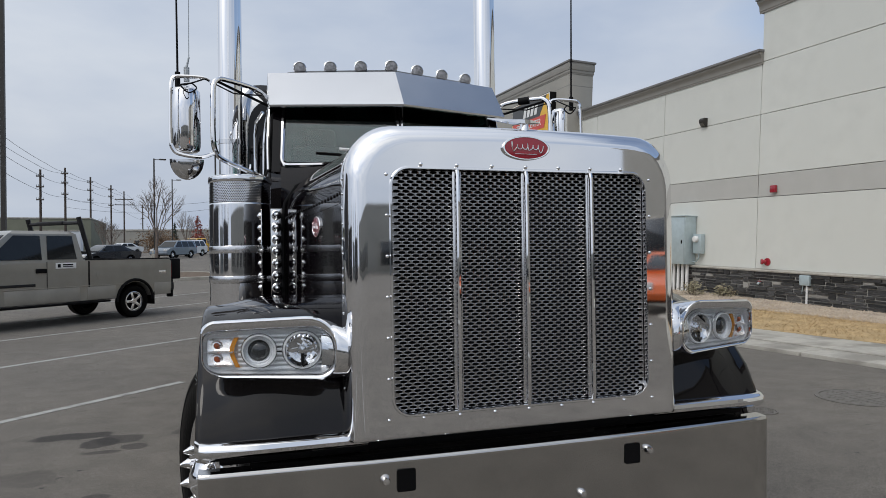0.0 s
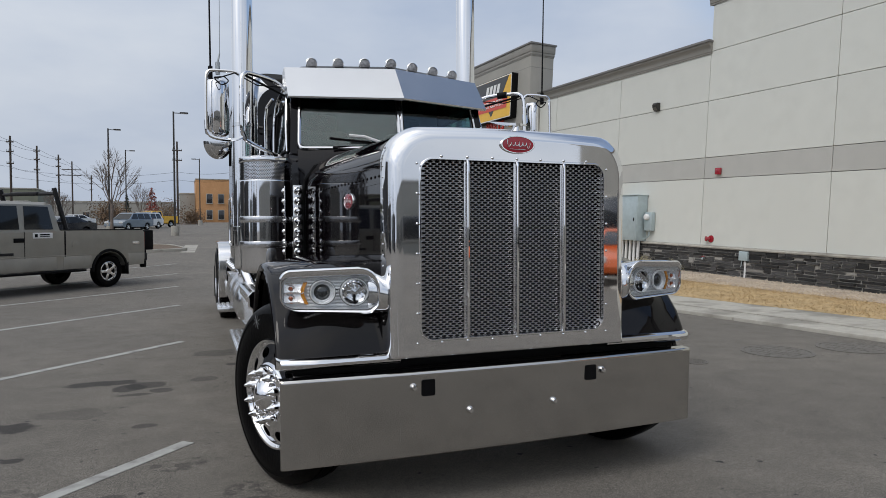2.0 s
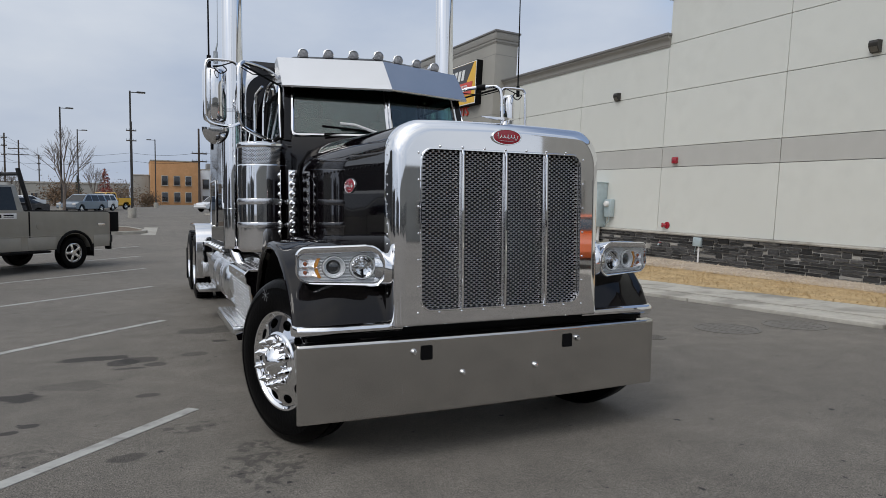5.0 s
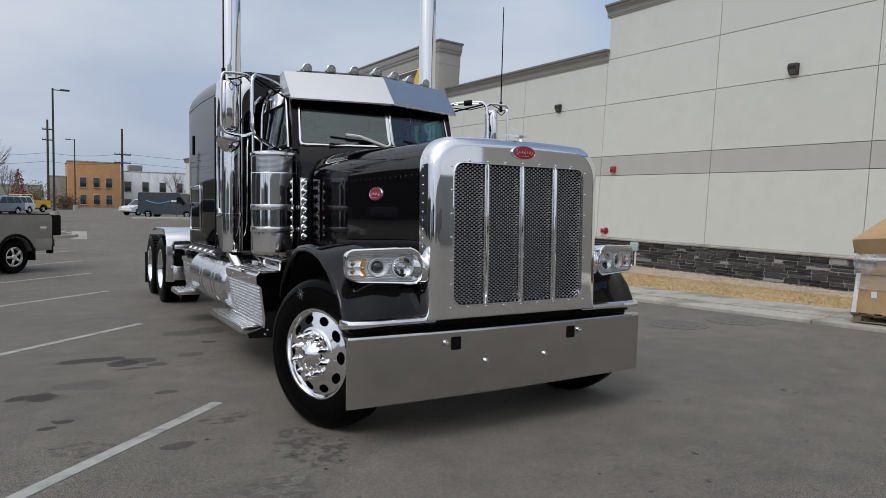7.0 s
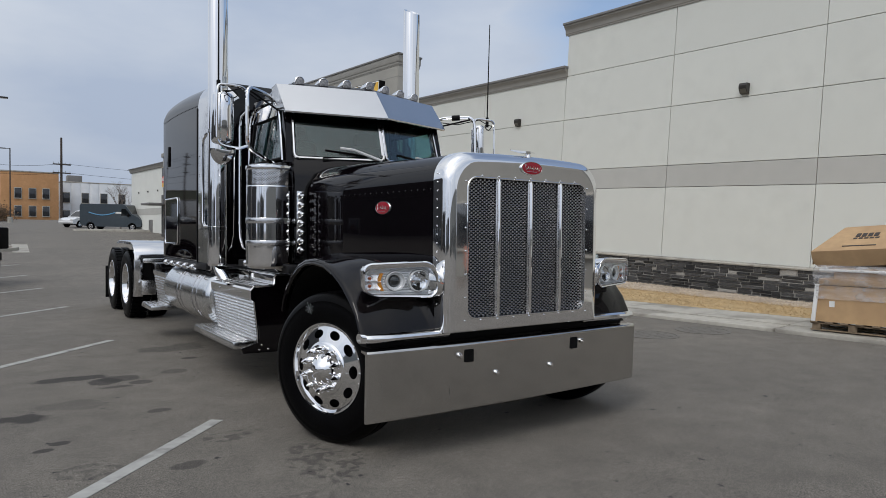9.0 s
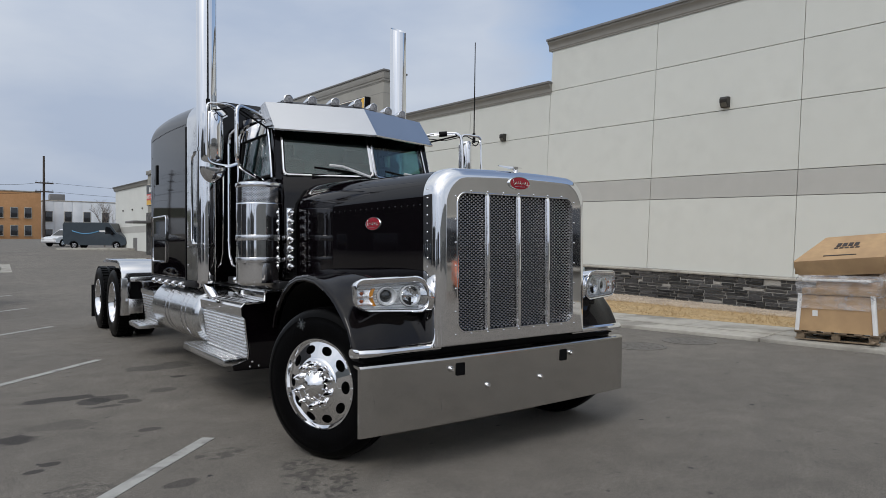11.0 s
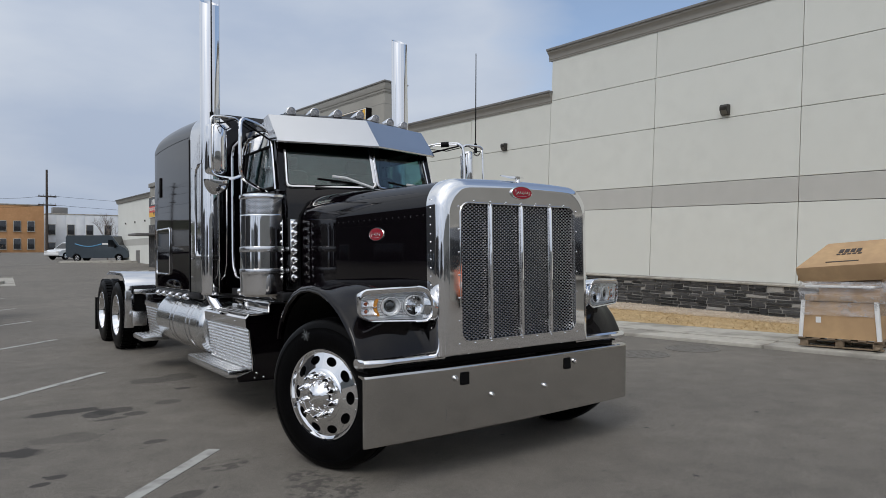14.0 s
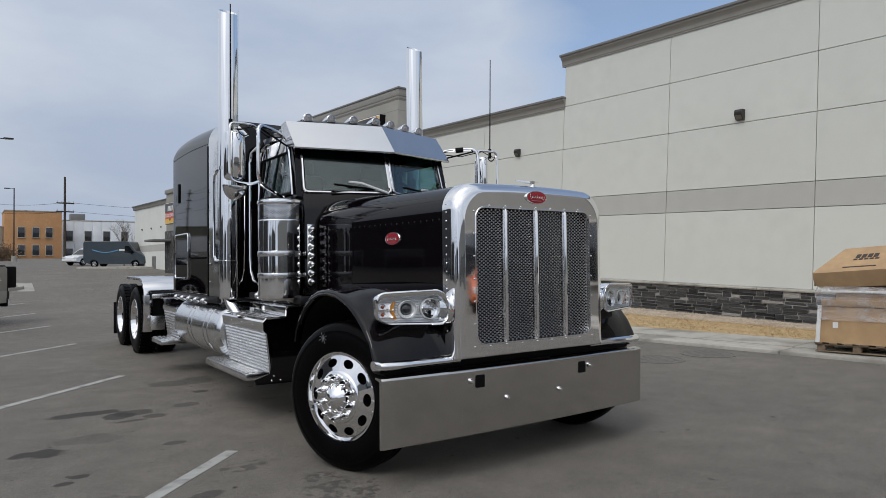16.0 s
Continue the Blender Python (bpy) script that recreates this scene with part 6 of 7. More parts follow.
def vehicle(name, m, label, cat, paint, W, top, wheels, r, zb, cabin, windows, roof_z, belt, head=None, tail=None, group="parked vehicles", hub=M_ALU, inset=0.16):
    t = thing(name, m, label, cat, group)
    sh = Shape()
    sh.prism(arch_outline(top, wheels, r * 1.2, zb, 0, 0), -W / 2, W / 2, "y")
    bm = sh.bm
    es = [e for e in bm.edges if e.calc_face_angle(0) > 0.8 and abs(e.verts[0].co.y - e.verts[1].co.y) < 1e-4 and min(e.verts[0].co.z, e.verts[1].co.z) > zb + 0.25]
    bmesh.ops.bevel(bm, geom=es, offset=0.05, segments=3, affect="EDGES", profile=0.5)
    part("body", sh, paint, t, sharp=40)
    part("underbody", Shape().box(((wheels[0] + wheels[1]) / 2, 0, zb + 0.1), (abs(wheels[0] - wheels[1]) + 1.0, W - 0.3, 0.25), 0.04), M_BLACK, t)
    rb, rt, ft, fb = cabin
    a, b = W / 2 - 0.03, W / 2 - inset
    mid = blend(belt, roof_z, 0.9)
    sh = Shape()
    rect = lambda x0, x1, y, z: [(x0, -y, z), (x1, -y, z), (x1, y, z), (x0, y, z)]
    sh.loft([rect(rb, fb, a, belt - 0.06), rect(rb, fb, a - 0.01, belt), rect(blend(rb, rt, 0.92), blend(fb, ft, 0.92), blend(a, b, 0.9), mid), rect(blend(rt, ft, 0.06), blend(ft, rt, 0.06), b - 0.06, roof_z)])
    part("roof", sh, paint, t)
    for x0b, x1b, x0t, x1t in windows:
        for s in (-1, 1):
            z0, z1 = belt + 0.03, blend(belt, roof_z, 0.84)
            y0, y1 = blend(a, b, 0.03) + 0.004, blend(a, b, 0.84) + 0.004
            q = [Vector((x0b, s * y0, z0)), Vector((x1b, s * y0, z0)), Vector((x1t, s * y1, z1)), Vector((x0t, s * y1, z1))]
            sh = Shape()
            sh.loft([q, [p - Vector((0, s * 0.02, 0)) for p in q]])
            part("window", sh, M_CARGLASS, t)
    for x0, x1, s in ((fb, ft, 1), (rb, rt, -1)):
        z0, z1 = belt + 0.04, blend(belt, roof_z, 0.85)
        q = [Vector((blend(x0, x1, 0.04) + s * 0.006, -a + 0.1, z0)), Vector((blend(x0, x1, 0.04) + s * 0.006, a - 0.1, z0)), Vector((blend(x0, x1, 0.85) + s * 0.006, b - 0.06, z1)), Vector((blend(x0, x1, 0.85) + s * 0.006, -b + 0.06, z1))]
        sh = Shape()
        sh.loft([q, [p - Vector((s * 0.02, 0, 0)) for p in q]])
        part("windshield" if s > 0 else "rear_window", sh, M_CARGLASS, t)
    for xw in wheels:
        for s in (-1, 1):
            wheel_parts(t, xw, s * (W / 2 - 0.02), r, s, hub)
    for s in (-1, 1):
        if head:
            part("headlight", Shape().box((head[0], s * (W / 2 - 0.2), head[1]), (0.1, 0.34, 0.17), 0.03), M_WHITE, t)
        if tail:
            part("taillight", Shape().box((tail[0], s * (W / 2 - 0.1), tail[1]), (0.12, 0.16, tail[2]), 0.02), M_TAIL, t)
    return t


M_CARGLASS = shader("dark_car_glass", (0.010, 0.012, 0.014), rough=0.04, spec=0.35, coat=0.15, spread=0.2, scale=2.0)
M_TAIL = shader("tail_lens", (0.16, 0.01, 0.012), rough=0.15, coat=0.6, spread=0.1, scale=10.0)
M_PEWTER = shader("pewter_metallic_paint", (0.27, 0.26, 0.235), rough=0.28, metal=0.35, coat=0.7, spread=0.06, scale=4.0)
M_DUST = shader("dusty_lower_paint", (0.31, 0.292, 0.255), rough=0.55, metal=0.2, coat=0.1, spread=0.10, scale=3.0)
M_NAVY = shader("dark_car_paint", (0.02, 0.024, 0.032), rough=0.25, coat=0.8, spread=0.1, scale=3.0)
M_SLATE = shader("slate_blue_paint", (0.16, 0.20, 0.25), rough=0.3, metal=0.3, coat=0.6, spread=0.05, scale=3.0)
M_CARWHITE = shader("white_car_paint", (0.72, 0.73, 0.74), rough=0.3, coat=0.6, spread=0.03, scale=3.0)
M_YELLOW = shader("yellow_truck_paint", (0.78, 0.42, 0.02), rough=0.3, coat=0.6, spread=0.04, scale=3.0)
M_VAN = shader("van_grey_blue_paint", (0.045, 0.06, 0.075), rough=0.35, coat=0.4, spread=0.06, scale=3.0)


def pickup_truck(m, paint, label, lower, rack):
    top = [(-2.62, 0.62), (-2.62, 1.28), (-2.56, 1.33), (-0.36, 1.335), (-0.34, 1.335), (1.75, 1.27), (2.2, 1.22), (2.7, 1.1), (2.82, 0.95), (2.84, 0.55), (2.7, 0.5)]
    wheels = (-1.61, 1.86)
    t = vehicle("pickup_truck", m, label, "pickup truck", paint, 1.98, [(-2.52, 0.5)] + top, wheels, 0.37, 0.48, (-0.38, -0.27, 1.05, 1.76), [(-0.22, 0.40, -0.18, 0.36), (0.52, 1.54, 0.50, 1.02)], 1.95, 1.335,
                (2.8, 0.98), (-2.6, 1.08, 0.42))
    for s in (-1, 1):
        part("side_molding", Shape().box((-0.0, s * 0.992, 0.79), (2.6, 0.02, 0.012), 0.004), lower, t)
        for x0, x1 in ((-0.26, 1.28), (-1.12, -0.42), (-2.6, -2.12)):
            part("lower_panel", Shape().box(((x0 + x1) / 2, s * 0.985, 0.63), (x1 - x0, 0.03, 0.28), 0.012), lower, t)
        for x in (0.44, 1.62):
            part("door_gap", Shape().box((x, s * 0.985, 0.98), (0.014, 0.016, 0.68)), M_BLACK, t)
        part("bed_gap", Shape().box((-0.47, s * 0.977, 0.95), (0.03, 0.04, 0.74)), M_BLACK, t)
        part("door_handle", Shape().box((0.56, s * 1.0, 1.14), (0.22, 0.03, 0.09), 0.012), M_BLACK, t)
        part("door_mirror", Shape().box((1.5, s * 1.1, 1.42), (0.1, 0.2, 0.22), 0.03), M_BLACK, t)
        part("fuel_door", Shape().lathe([(0.085, 0.0), (0.085, 0.006), (0.0, 0.008)], (-0.72, s * 0.99, 1.02), (0, s, 0), 20), paint, t)
        arch = [(-1.61 + 0.47 * math.cos(radians(15 * k)), s * 0.995, 0.40 + 0.47 * math.sin(radians(15 * k))) for k in range(13)]
        part("wheel_arch_lip", Shape().tube(arch, 0.035, 6), M_BLACK, t)
        part("mud_flap", Shape().box((-2.12, s * 0.86, 0.42), (0.02, 0.28, 0.3), 0.004), M_BLACK, t)
        part("running_board", Shape().box((0.25, s * 0.99, 0.44), (2.4, 0.12, 0.05), 0.02), M_BLACK, t)
        part("bed_rail", Shape().box((-1.5, s * 0.955, 1.345), (2.15, 0.07, 0.03), 0.01), M_BLACK, t)
    part("rear_bumper", Shape().box((-2.67, 0, 0.66), (0.16, 1.9, 0.2), 0.03), M_DARKMETAL, t, "dark rear step bumper")
    part("front_bumper", Shape().box((2.86, 0, 0.62), (0.16, 1.95, 0.24), 0.04), M_STAINLESS, t)
    if rack:
        sh = Shape()
        for s in (-1, 1):
            sh.tube([(-0.58, s * 0.9, 1.34), (-0.32, s * 0.88, 2.26)], 0.05, 6)
        sh.tube([(-0.36, -0.9, 2.14), (-0.36, 0.9, 2.14)], 0.04, 6)
        sh.tube([(-0.53, -0.9, 1.5), (-0.53, 0.9, 1.5)], 0.035, 6)
        part("headache_rack", sh, M_DARKMETAL, t, "welded dark steel rack behind the cab")
        part("light_bar", Shape().box((-0.36, -0.1, 2.15), (0.14, 0.9, 0.08), 0.03), M_DARKMETAL, t)
        part("door_placard", Shape().box((0.04, 0.992, 1.235), (0.44, 0.012, 0.12), 0.004), M_WHITE, t, "white door placard with dark bars")
        sh = Shape()
        sh.box((0.0, 0.999, 1.254), (0.22, 0.006, 0.028))
        sh.box((0.0, 0.999, 1.216), (0.22, 0.006, 0.014))
        sh.box((0.19, 0.999, 1.235), (0.06, 0.006, 0.07))
        part("placard_bars", sh, M_BLACK, t)
        part("badge_bar", Shape().box((-2.36, 0.993, 1.02), (0.2, 0.008, 0.07), 0.004), M_STAINLESS, t)
        part("fender_badge", Shape().box((1.1, 0.993, 0.86), (0.85, 0.008, 0.055), 0.004), M_DARKMETAL, t)
        sh = Shape()
        sh.box((-2.8, 0.5, 1.08), (0.3, 0.9, 0.5), 0.03)
        sh.box((-2.74, 0.8, 0.62), (0.08, 0.16, 0.45), 0.02)
        part("tail_carrier", sh, M_BLACK, t, "black carrier mounted on the tailgate")
    return t


def at_lot(x, y, yaw):
    """On the sloping lot: lies flat on the ground's local incline."""
    s = (ground_z(y + 1) - ground_z(y - 1)) / 2
    return pose(x, y, ground_z(y), math.degrees(math.atan(s)), 0, 0) @ pose(0, 0, 0, 0, 0, yaw)


pickup_truck(at_lot(-3.95, 17.3, 225) @ Matrix.Scale(1.075, 4), M_PEWTER, "dusty pewter extended-cab pickup with a headache rack", M_DUST, True)
pickup_truck(at_lot(-2.6, 83.3, 225), M_YELLOW, "bright yellow pickup truck parked behind a white car", M_YELLOW, False)


def saloon(m, paint, label):
    top = [(-2.1, 0.4), (-2.28, 0.55), (-2.3, 0.85), (-2.2, 0.98), (-1.6, 1.02), (0.95, 0.98), (1.8, 0.86), (2.2, 0.7), (2.28, 0.5), (2.2, 0.35)]
    return vehicle("saloon_car", m, label, "car", paint, 1.82, top, (-1.38, 1.4), 0.325, 0.28, (-1.75, -0.75, 0.35, 1.15), [(-1.2, -0.15, -0.8, -0.15), (-0.05, 0.95, -0.05, 0.38)], 1.46, 0.99, (2.22, 0.68), (-2.27, 0.82, 0.16), inset=0.3)


def estate(m, paint, label, name="estate_car", h=1.68, belt=1.05):
    top = [(-2.2, 0.4), (-2.32, 0.55), (-2.33, 0.95), (-2.28, belt), (0.95, belt - 0.02), (1.85, 0.95), (2.25, 0.75), (2.3, 0.5), (2.2, 0.38)]
    return vehicle(name, m, label, "car", paint, 1.86, top, (-1.4, 1.42), 0.35, 0.3, (-2.25, -1.95, 0.35, 1.2), [(-2.0, -1.15, -1.85, -1.1), (-1.05, -0.15, -1.0, -0.15), (-0.05, 0.98, -0.05, 0.4)], h, belt, (2.25, 0.78), (-2.32, 1.0, 0.3), inset=0.24)


saloon(at_lot(-8.0, 53.0, 225), M_NAVY, "dark saloon car parked beyond the pickup")
estate(at_lot(-4.35, 67.4, 238), M_SLATE, "slate-blue estate car in a parking row")
estate(at_lot(-3.5, 75.3, 240), M_CARWHITE, "white sport utility car in a parking row", "sport_utility_car", 1.72)
saloon(at_lot(-11.5, 88, 225), M_CARWHITE, "white saloon car at the far end of the row")
estate(at_lot(8.1, 74, 215), M_CARWHITE, "white sport utility car half hidden by a van", "sport_utility_car", 1.72)


def delivery_van(m):
    top = [(-2.9, 0.5), (-2.98, 0.7), (-2.98, 2.35), (-2.85, 2.52), (1.1, 2.55), (1.4, 2.48), (2.05, 1.6), (2.7, 1.28), (2.95, 1.0), (3.0, 0.6), (2.9, 0.42)]
    t = thing("delivery_van", m, "dark blue-grey delivery van with a pale curved stripe", "van", "parked vehicles")
    sh = Shape()
    sh.prism(arch_outline(top, (-1.95, 2.05), 0.42, 0.36, 0, 0), -1.0, 1.0, "y")
    es = [e for e in sh.bm.edges if e.calc_face_angle(0) > 0.8 and abs(e.verts[0].co.y - e.verts[1].co.y) < 1e-4 and min(e.verts[0].co.z, e.verts[1].co.z) > 0.8]
    bmesh.ops.bevel(sh.bm, geom=es, offset=0.09, segments=3, affect="EDGES", profile=0.5)
    part("body", sh, M_VAN, t, sharp=40)
    for s in (-1, 1):
        sh = Shape()
        sh.prism([(1.0, 1.45), (2.0, 1.42), (1.45, 2.1), (1.05, 2.12)], s * 0.996, s * 1.006, "y")
        part("window", sh, M_CARGLASS, t)
        arc = [(-2.1 + 0.18 * k, s * 1.006, 1.72 - 0.26 * math.sin(math.pi * k / 14)) for k in range(15)]
        part("side_stripe", Shape().tube(arc, 0.05, 6), shader("pale_blue_vinyl", (0.10, 0.30, 0.50), rough=0.5, spread=0.05, scale=5.0), t, "pale blue curved stripe")
        part("side_bar", Shape().box((0.75, s * 1.003, 1.72), (0.55, 0.01, 0.16)), M_WHITE, t)
        for x in (-1.95, 2.05):
            wheel_parts(t, x, s * 0.97, 0.35, s)
        part("door_mirror", Shape().box((1.75, s * 1.15, 1.5), (0.12, 0.22, 0.32), 0.04), M_BLACK, t)
    sh = Shape()
    sh.loft([[(2.03, -0.85, 1.63), (2.03, 0.85, 1.63), (2.0, 0.85, 1.63), (2.0, -0.85, 1.63)], [(1.45, -0.82, 2.43), (1.45, 0.82, 2.43), (1.42, 0.82, 2.43), (1.42, -0.82, 2.43)]])
    part("windshield", sh, M_CARGLASS, t)
    part("bumper", Shape().box((2.95, 0, 0.62), (0.16, 1.9, 0.3), 0.05), M_BLACK, t)
    return t


delivery_van(at_lot(9.1, 63.4, -36) @ Matrix.Scale(0.91, 4))

# ---- traffic island and far kerbs ----
def kerbed_island(cx, cy, w, d, yaw, fill, label):
    t = thing("traffic_island", pose(cx, cy, ground_z(cy), 1.6, 0, yaw), label, "island", kind="structure")
    out, inn = rrect(w / 2, d / 2, min(w, d) * 0.3, 6), rrect(w / 2 - 0.18, d / 2 - 0.18, min(w, d) * 0.3 - 0.1, 6)
    sh = Shape()
    sh.loft([[(x, y, -0.3) for x, y in out], [(x, y, 0.13) for x, y in out], [(x * 0.995, y * 0.995, 0.15) for x, y in out], [(x, y, 0.15) for x, y in inn], [(x, y, 0.1) for x, y in inn]])
    part("kerb", sh, M_CONCRETE, t)
    part("bed", Shape().prism(inn, 0.05, 0.13, "z"), fill, t)


M_MULCH = shader("mulch", (0.13, 0.095, 0.065), rough=0.95, spread=0.35, scale=12.0, bump=0.8, bump_scale=20.0)
kerbed_island(-2.35, 35.8, 4.4, 5.6, 12, M_MULCH, "kerbed planting island with brown mulch")
kerbed_island(9.4, 60.4, 8.0, 2.0, -20, M_CONCRETE, "pale kerbed island beside a van")
strip_pts = [(-0.2, 32.8), (0.42, 32.6), (0.8, 39.5), (0.1, 39.5)]
sh = Shape()
sh.loft([[(x, y, ground_z(y) + 0.006) for x, y in strip_pts], [(x, y, ground_z(y) - 0.05) for x, y in strip_pts]])
single("gutter_slab", sh, M_CONCRETE, pose(0, 0, 0), "pale concrete gutter slab at the island", "concrete", kind="structure")


# manhole covers
M_IRON = shader("dusty_cast_iron", (0.145, 0.135, 0.12), rough=0.85, spread=0.2, scale=14.0)
def manhole(x, y, size=1.0):
    t = thing("manhole_cover", pose(x, y, 0.0) @ Matrix.Diagonal((size, size, 1, 1)), "round cast-iron manhole cover in the asphalt", "manhole cover", "manhole covers")
    part("ring", Shape().lathe([(0.40, -0.03), (0.40, 0.007), (0.36, 0.009), (0.355, -0.005)], (0, 0, 0), (0, 0, 1), 32), M_IRON, t)
    part("lid", Shape().lathe([(0.35, -0.02), (0.35, 0.006), (0.0, 0.007)], (0, 0, 0), (0, 0, 1), 32), M_IRON, t)
    me = Shape()
    for i in range(7):
        for j in range(7):
            a, b = -0.27 + 0.09 * i, -0.27 + 0.09 * j
            if a * a + b * b < 0.1:
                me.box((a, b, 0.008), (0.05, 0.05, 0.004))
    tagged(part("studs", me, M_IRON, t), kind="stuff")


manhole(6.05, 4.85)
manhole(7.1, 4.68)
manhole(4.74, 4.78, 0.36)


# ---- pallet of cartons ----
M_CARD = shader("brown_cardboard", (0.36, 0.23, 0.115), rough=0.85, spread=0.08, scale=7.0, second=(0.30, 0.19, 0.095), second_scale=2.0)
M_CARD2 = shader("tan_cardboard", (0.47, 0.31, 0.165), rough=0.85, spread=0.08, scale=7.0, second=(0.40, 0.26, 0.14), second_scale=2.5)
M_PALLET = shader("pallet_wood", (0.20, 0.15, 0.10), rough=0.9, spread=0.25, scale=12.0, bump=0.4, bump_scale=40.0, vary=0.15)
M_INK = shader("box_ink", (0.05, 0.04, 0.035), rough=0.8, spread=0.2, scale=20.0)


def wrap_material():
    m = bpy.data.materials.new("stretch_wrap")
    m.use_nodes = True
    nt = m.node_tree
    p = nt.nodes["Principled BSDF"]
    p.inputs["Base Color"].default_value = (0.78, 0.78, 0.80, 1)
    p.inputs["Roughness"].default_value = 0.18
    tr = nt.nodes.new("ShaderNodeBsdfTransparent")
    mx = nt.nodes.new("ShaderNodeMixShader")
    no = nt.nodes.new("ShaderNodeTexNoise")
    no.inputs["Scale"].default_value, no.inputs["Detail"].default_value = 5.0, 6.0
    co = nt.nodes.new("ShaderNodeTexCoord")
    mp = nt.nodes.new("ShaderNodeMapping")
    mp.inputs["Scale"].default_value = (1, 1, 2.2)
    nt.links.new(co.outputs["Object"], mp.inputs["Vector"])
    nt.links.new(mp.outputs["Vector"], no.inputs["Vector"])
    ra = nt.nodes.new("ShaderNodeMapRange")
    ra.inputs["From Min"].default_value, ra.inputs["From Max"].default_value = 0.35, 0.7
    ra.inputs["To Min"].default_value, ra.inputs["To Max"].default_value = 0.10, 0.40
    nt.links.new(no.outputs["Fac"], ra.inputs["Value"])
    nt.links.new(ra.outputs["Result"], mx.inputs["Fac"])
    nt.links.new(tr.outputs["BSDF"], mx.inputs[1])
    nt.links.new(p.outputs["BSDF"], mx.inputs[2])
    b = nt.nodes.new("ShaderNodeBump")
    b.inputs["Strength"].default_value, b.inputs["Distance"].default_value = 0.8, 0.03
    nt.links.new(no.outputs["Fac"], b.inputs["Height"])
    nt.links.new(b.outputs["Normal"], p.inputs["Normal"])
    nt.links.new(mx.outputs["Shader"], nt.nodes["Material Output"].inputs["Surface"])
    return m


M_WRAP = wrap_material()
PAL = pose(8.62, 3.11, 0.078, 0, 0, -81.2) @ Matrix.Diagonal((0.765, 0.9, 0.96, 1))        # local x along the visible long side


def crumpled(w, d, h, bulge, seed):
    rnd = random.Random(seed)
    loops = []
    for k in range(7):
        z = h * k / 6
        lp = rrect(w / 2, d / 2, 0.05, 4)
        loops.append([(x * (1 + bulge * math.sin(math.pi * k / 6)) + rnd.uniform(-1, 1) * 0.018, y * (1 + bulge * math.sin(math.pi * k / 6)) + rnd.uniform(-1, 1) * 0.018, z) for x, y in lp])
    return Shape().loft(loops)


def pallet_load():
    p = thing("pallet", PAL, "weathered wooden pallet at the kerb", "pallet")
    for y in (-0.45, 0.0, 0.45):
        for x in (-0.6, 0.0, 0.6):
            part("block", Shape().box((x, y, 0.05), (0.14, 0.1, 0.09), 0.006), M_PALLET, p)
        part("stringer", Shape().box((0, y, 0.107), (1.4, 0.1, 0.022), 0.003), M_PALLET, p)
    for k in range(6):
        part("deck_board", Shape().box((-0.63 + 0.252 * k, 0, 0.13), (0.13, 1.1, 0.022), 0.003), M_PALLET, p)
    for k in range(3):
        part("bottom_board", Shape().box((0, -0.45 + 0.45 * k, 0.008), (1.4, 0.1, 0.018), 0.003), M_PALLET, p)
    c = thing("carton", PAL @ pose(0, 0, 0.142), "large brown carton with white corner posts and stretch wrap", "carton", "cartons on a pallet")
    lean = lambda z: 1.0 + 0.075 * (0.54 - z) / 0.54
    part("box", Shape().loft([[(x * lean(z), y * lean(z), z) for x, y in rrect(0.61, 0.49, 0.02, 2)] for z in (0.0, 0.14, 0.27, 0.4, 0.54)]), M_CARD2, c)
    for sx in (-1, 1):
        for sy in (-1, 1):
            part("corner_post", Shape().loft([[(sx * 0.6 * lean(z) + x, sy * 0.48 * lean(z) + y, z) for x, y in rrect(0.036, 0.036, 0.006, 2)] for z in (0.0, 0.56)]), M_WHITE, c, "white corner post")
    part("label_patch", Shape().box((-0.34, -0.512, 0.27), (0.09, 0.006, 0.09)), M_WHITE, c)
    part("wrap", crumpled(1.27, 1.04, 0.2, 0.01, 3), M_WRAP, c, "clear stretch wrap").location = (0, 0, 0.34)
    c = thing("carton", PAL @ pose(0.05, 0, 0.69), "flattened wrapped carton in the middle of the pile", "carton", "cartons on a pallet")
    part("box", Shape().box((0, 0, 0.05), (1.24, 1.0, 0.1), 0.012), M_CARD, c)
    part("box_lid", Shape().box((0.1, 0, 0.15), (1.0, 0.85, 0.11), 0.012), M_CARD2, c)
    part("foam_sheet", Shape().box((-0.05, -0.02, 0.225), (1.15, 0.96, 0.035), 0.012), M_WHITE, c)
    part("wrap", crumpled(1.38, 1.16, 0.3, 0.03, 8), M_WRAP, c, "loose clear stretch wrap")
    c = thing("carton", PAL @ pose(0.1, 0.22, 0.93), "wrapped bundle of cartons under the tilted box", "carton", "cartons on a pallet")
    part("box", Shape().prism([(-0.62, 0.0), (0.28, 0.0), (0.28, 0.34), (-0.62, 0.02)], -0.55, 0.55, "x", 0.02), M_CARD, c)
    part("wrap", Shape().prism([(-0.66, 0.0), (0.32, 0.0), (0.32, 0.36), (-0.66, 0.05)], -0.6, 0.6, "x", 0.04), M_WRAP, c, "clear stretch wrap")
    c = thing("carton", PAL @ pose(0.08, 0.02, 1.17, 22, -5, -4), "crushed tan carton tilted on top of the pile", "carton", "cartons on a pallet")
    loops = []
    rnd = random.Random(5)
    for k, (w, d, z) in enumerate(((1.42, 0.94, 0.0), (1.5, 0.97, 0.06), (1.54, 1.0, 0.16), (1.52, 0.98, 0.27))):
        loops.append([(x + (0.3 * (y / d + 0.5) if x < 0 else 0) + rnd.uniform(-1, 1) * 0.012, y + rnd.uniform(-1, 1) * 0.008, z) for x, y in rrect(w / 2, d / 2, 0.03, 2)])
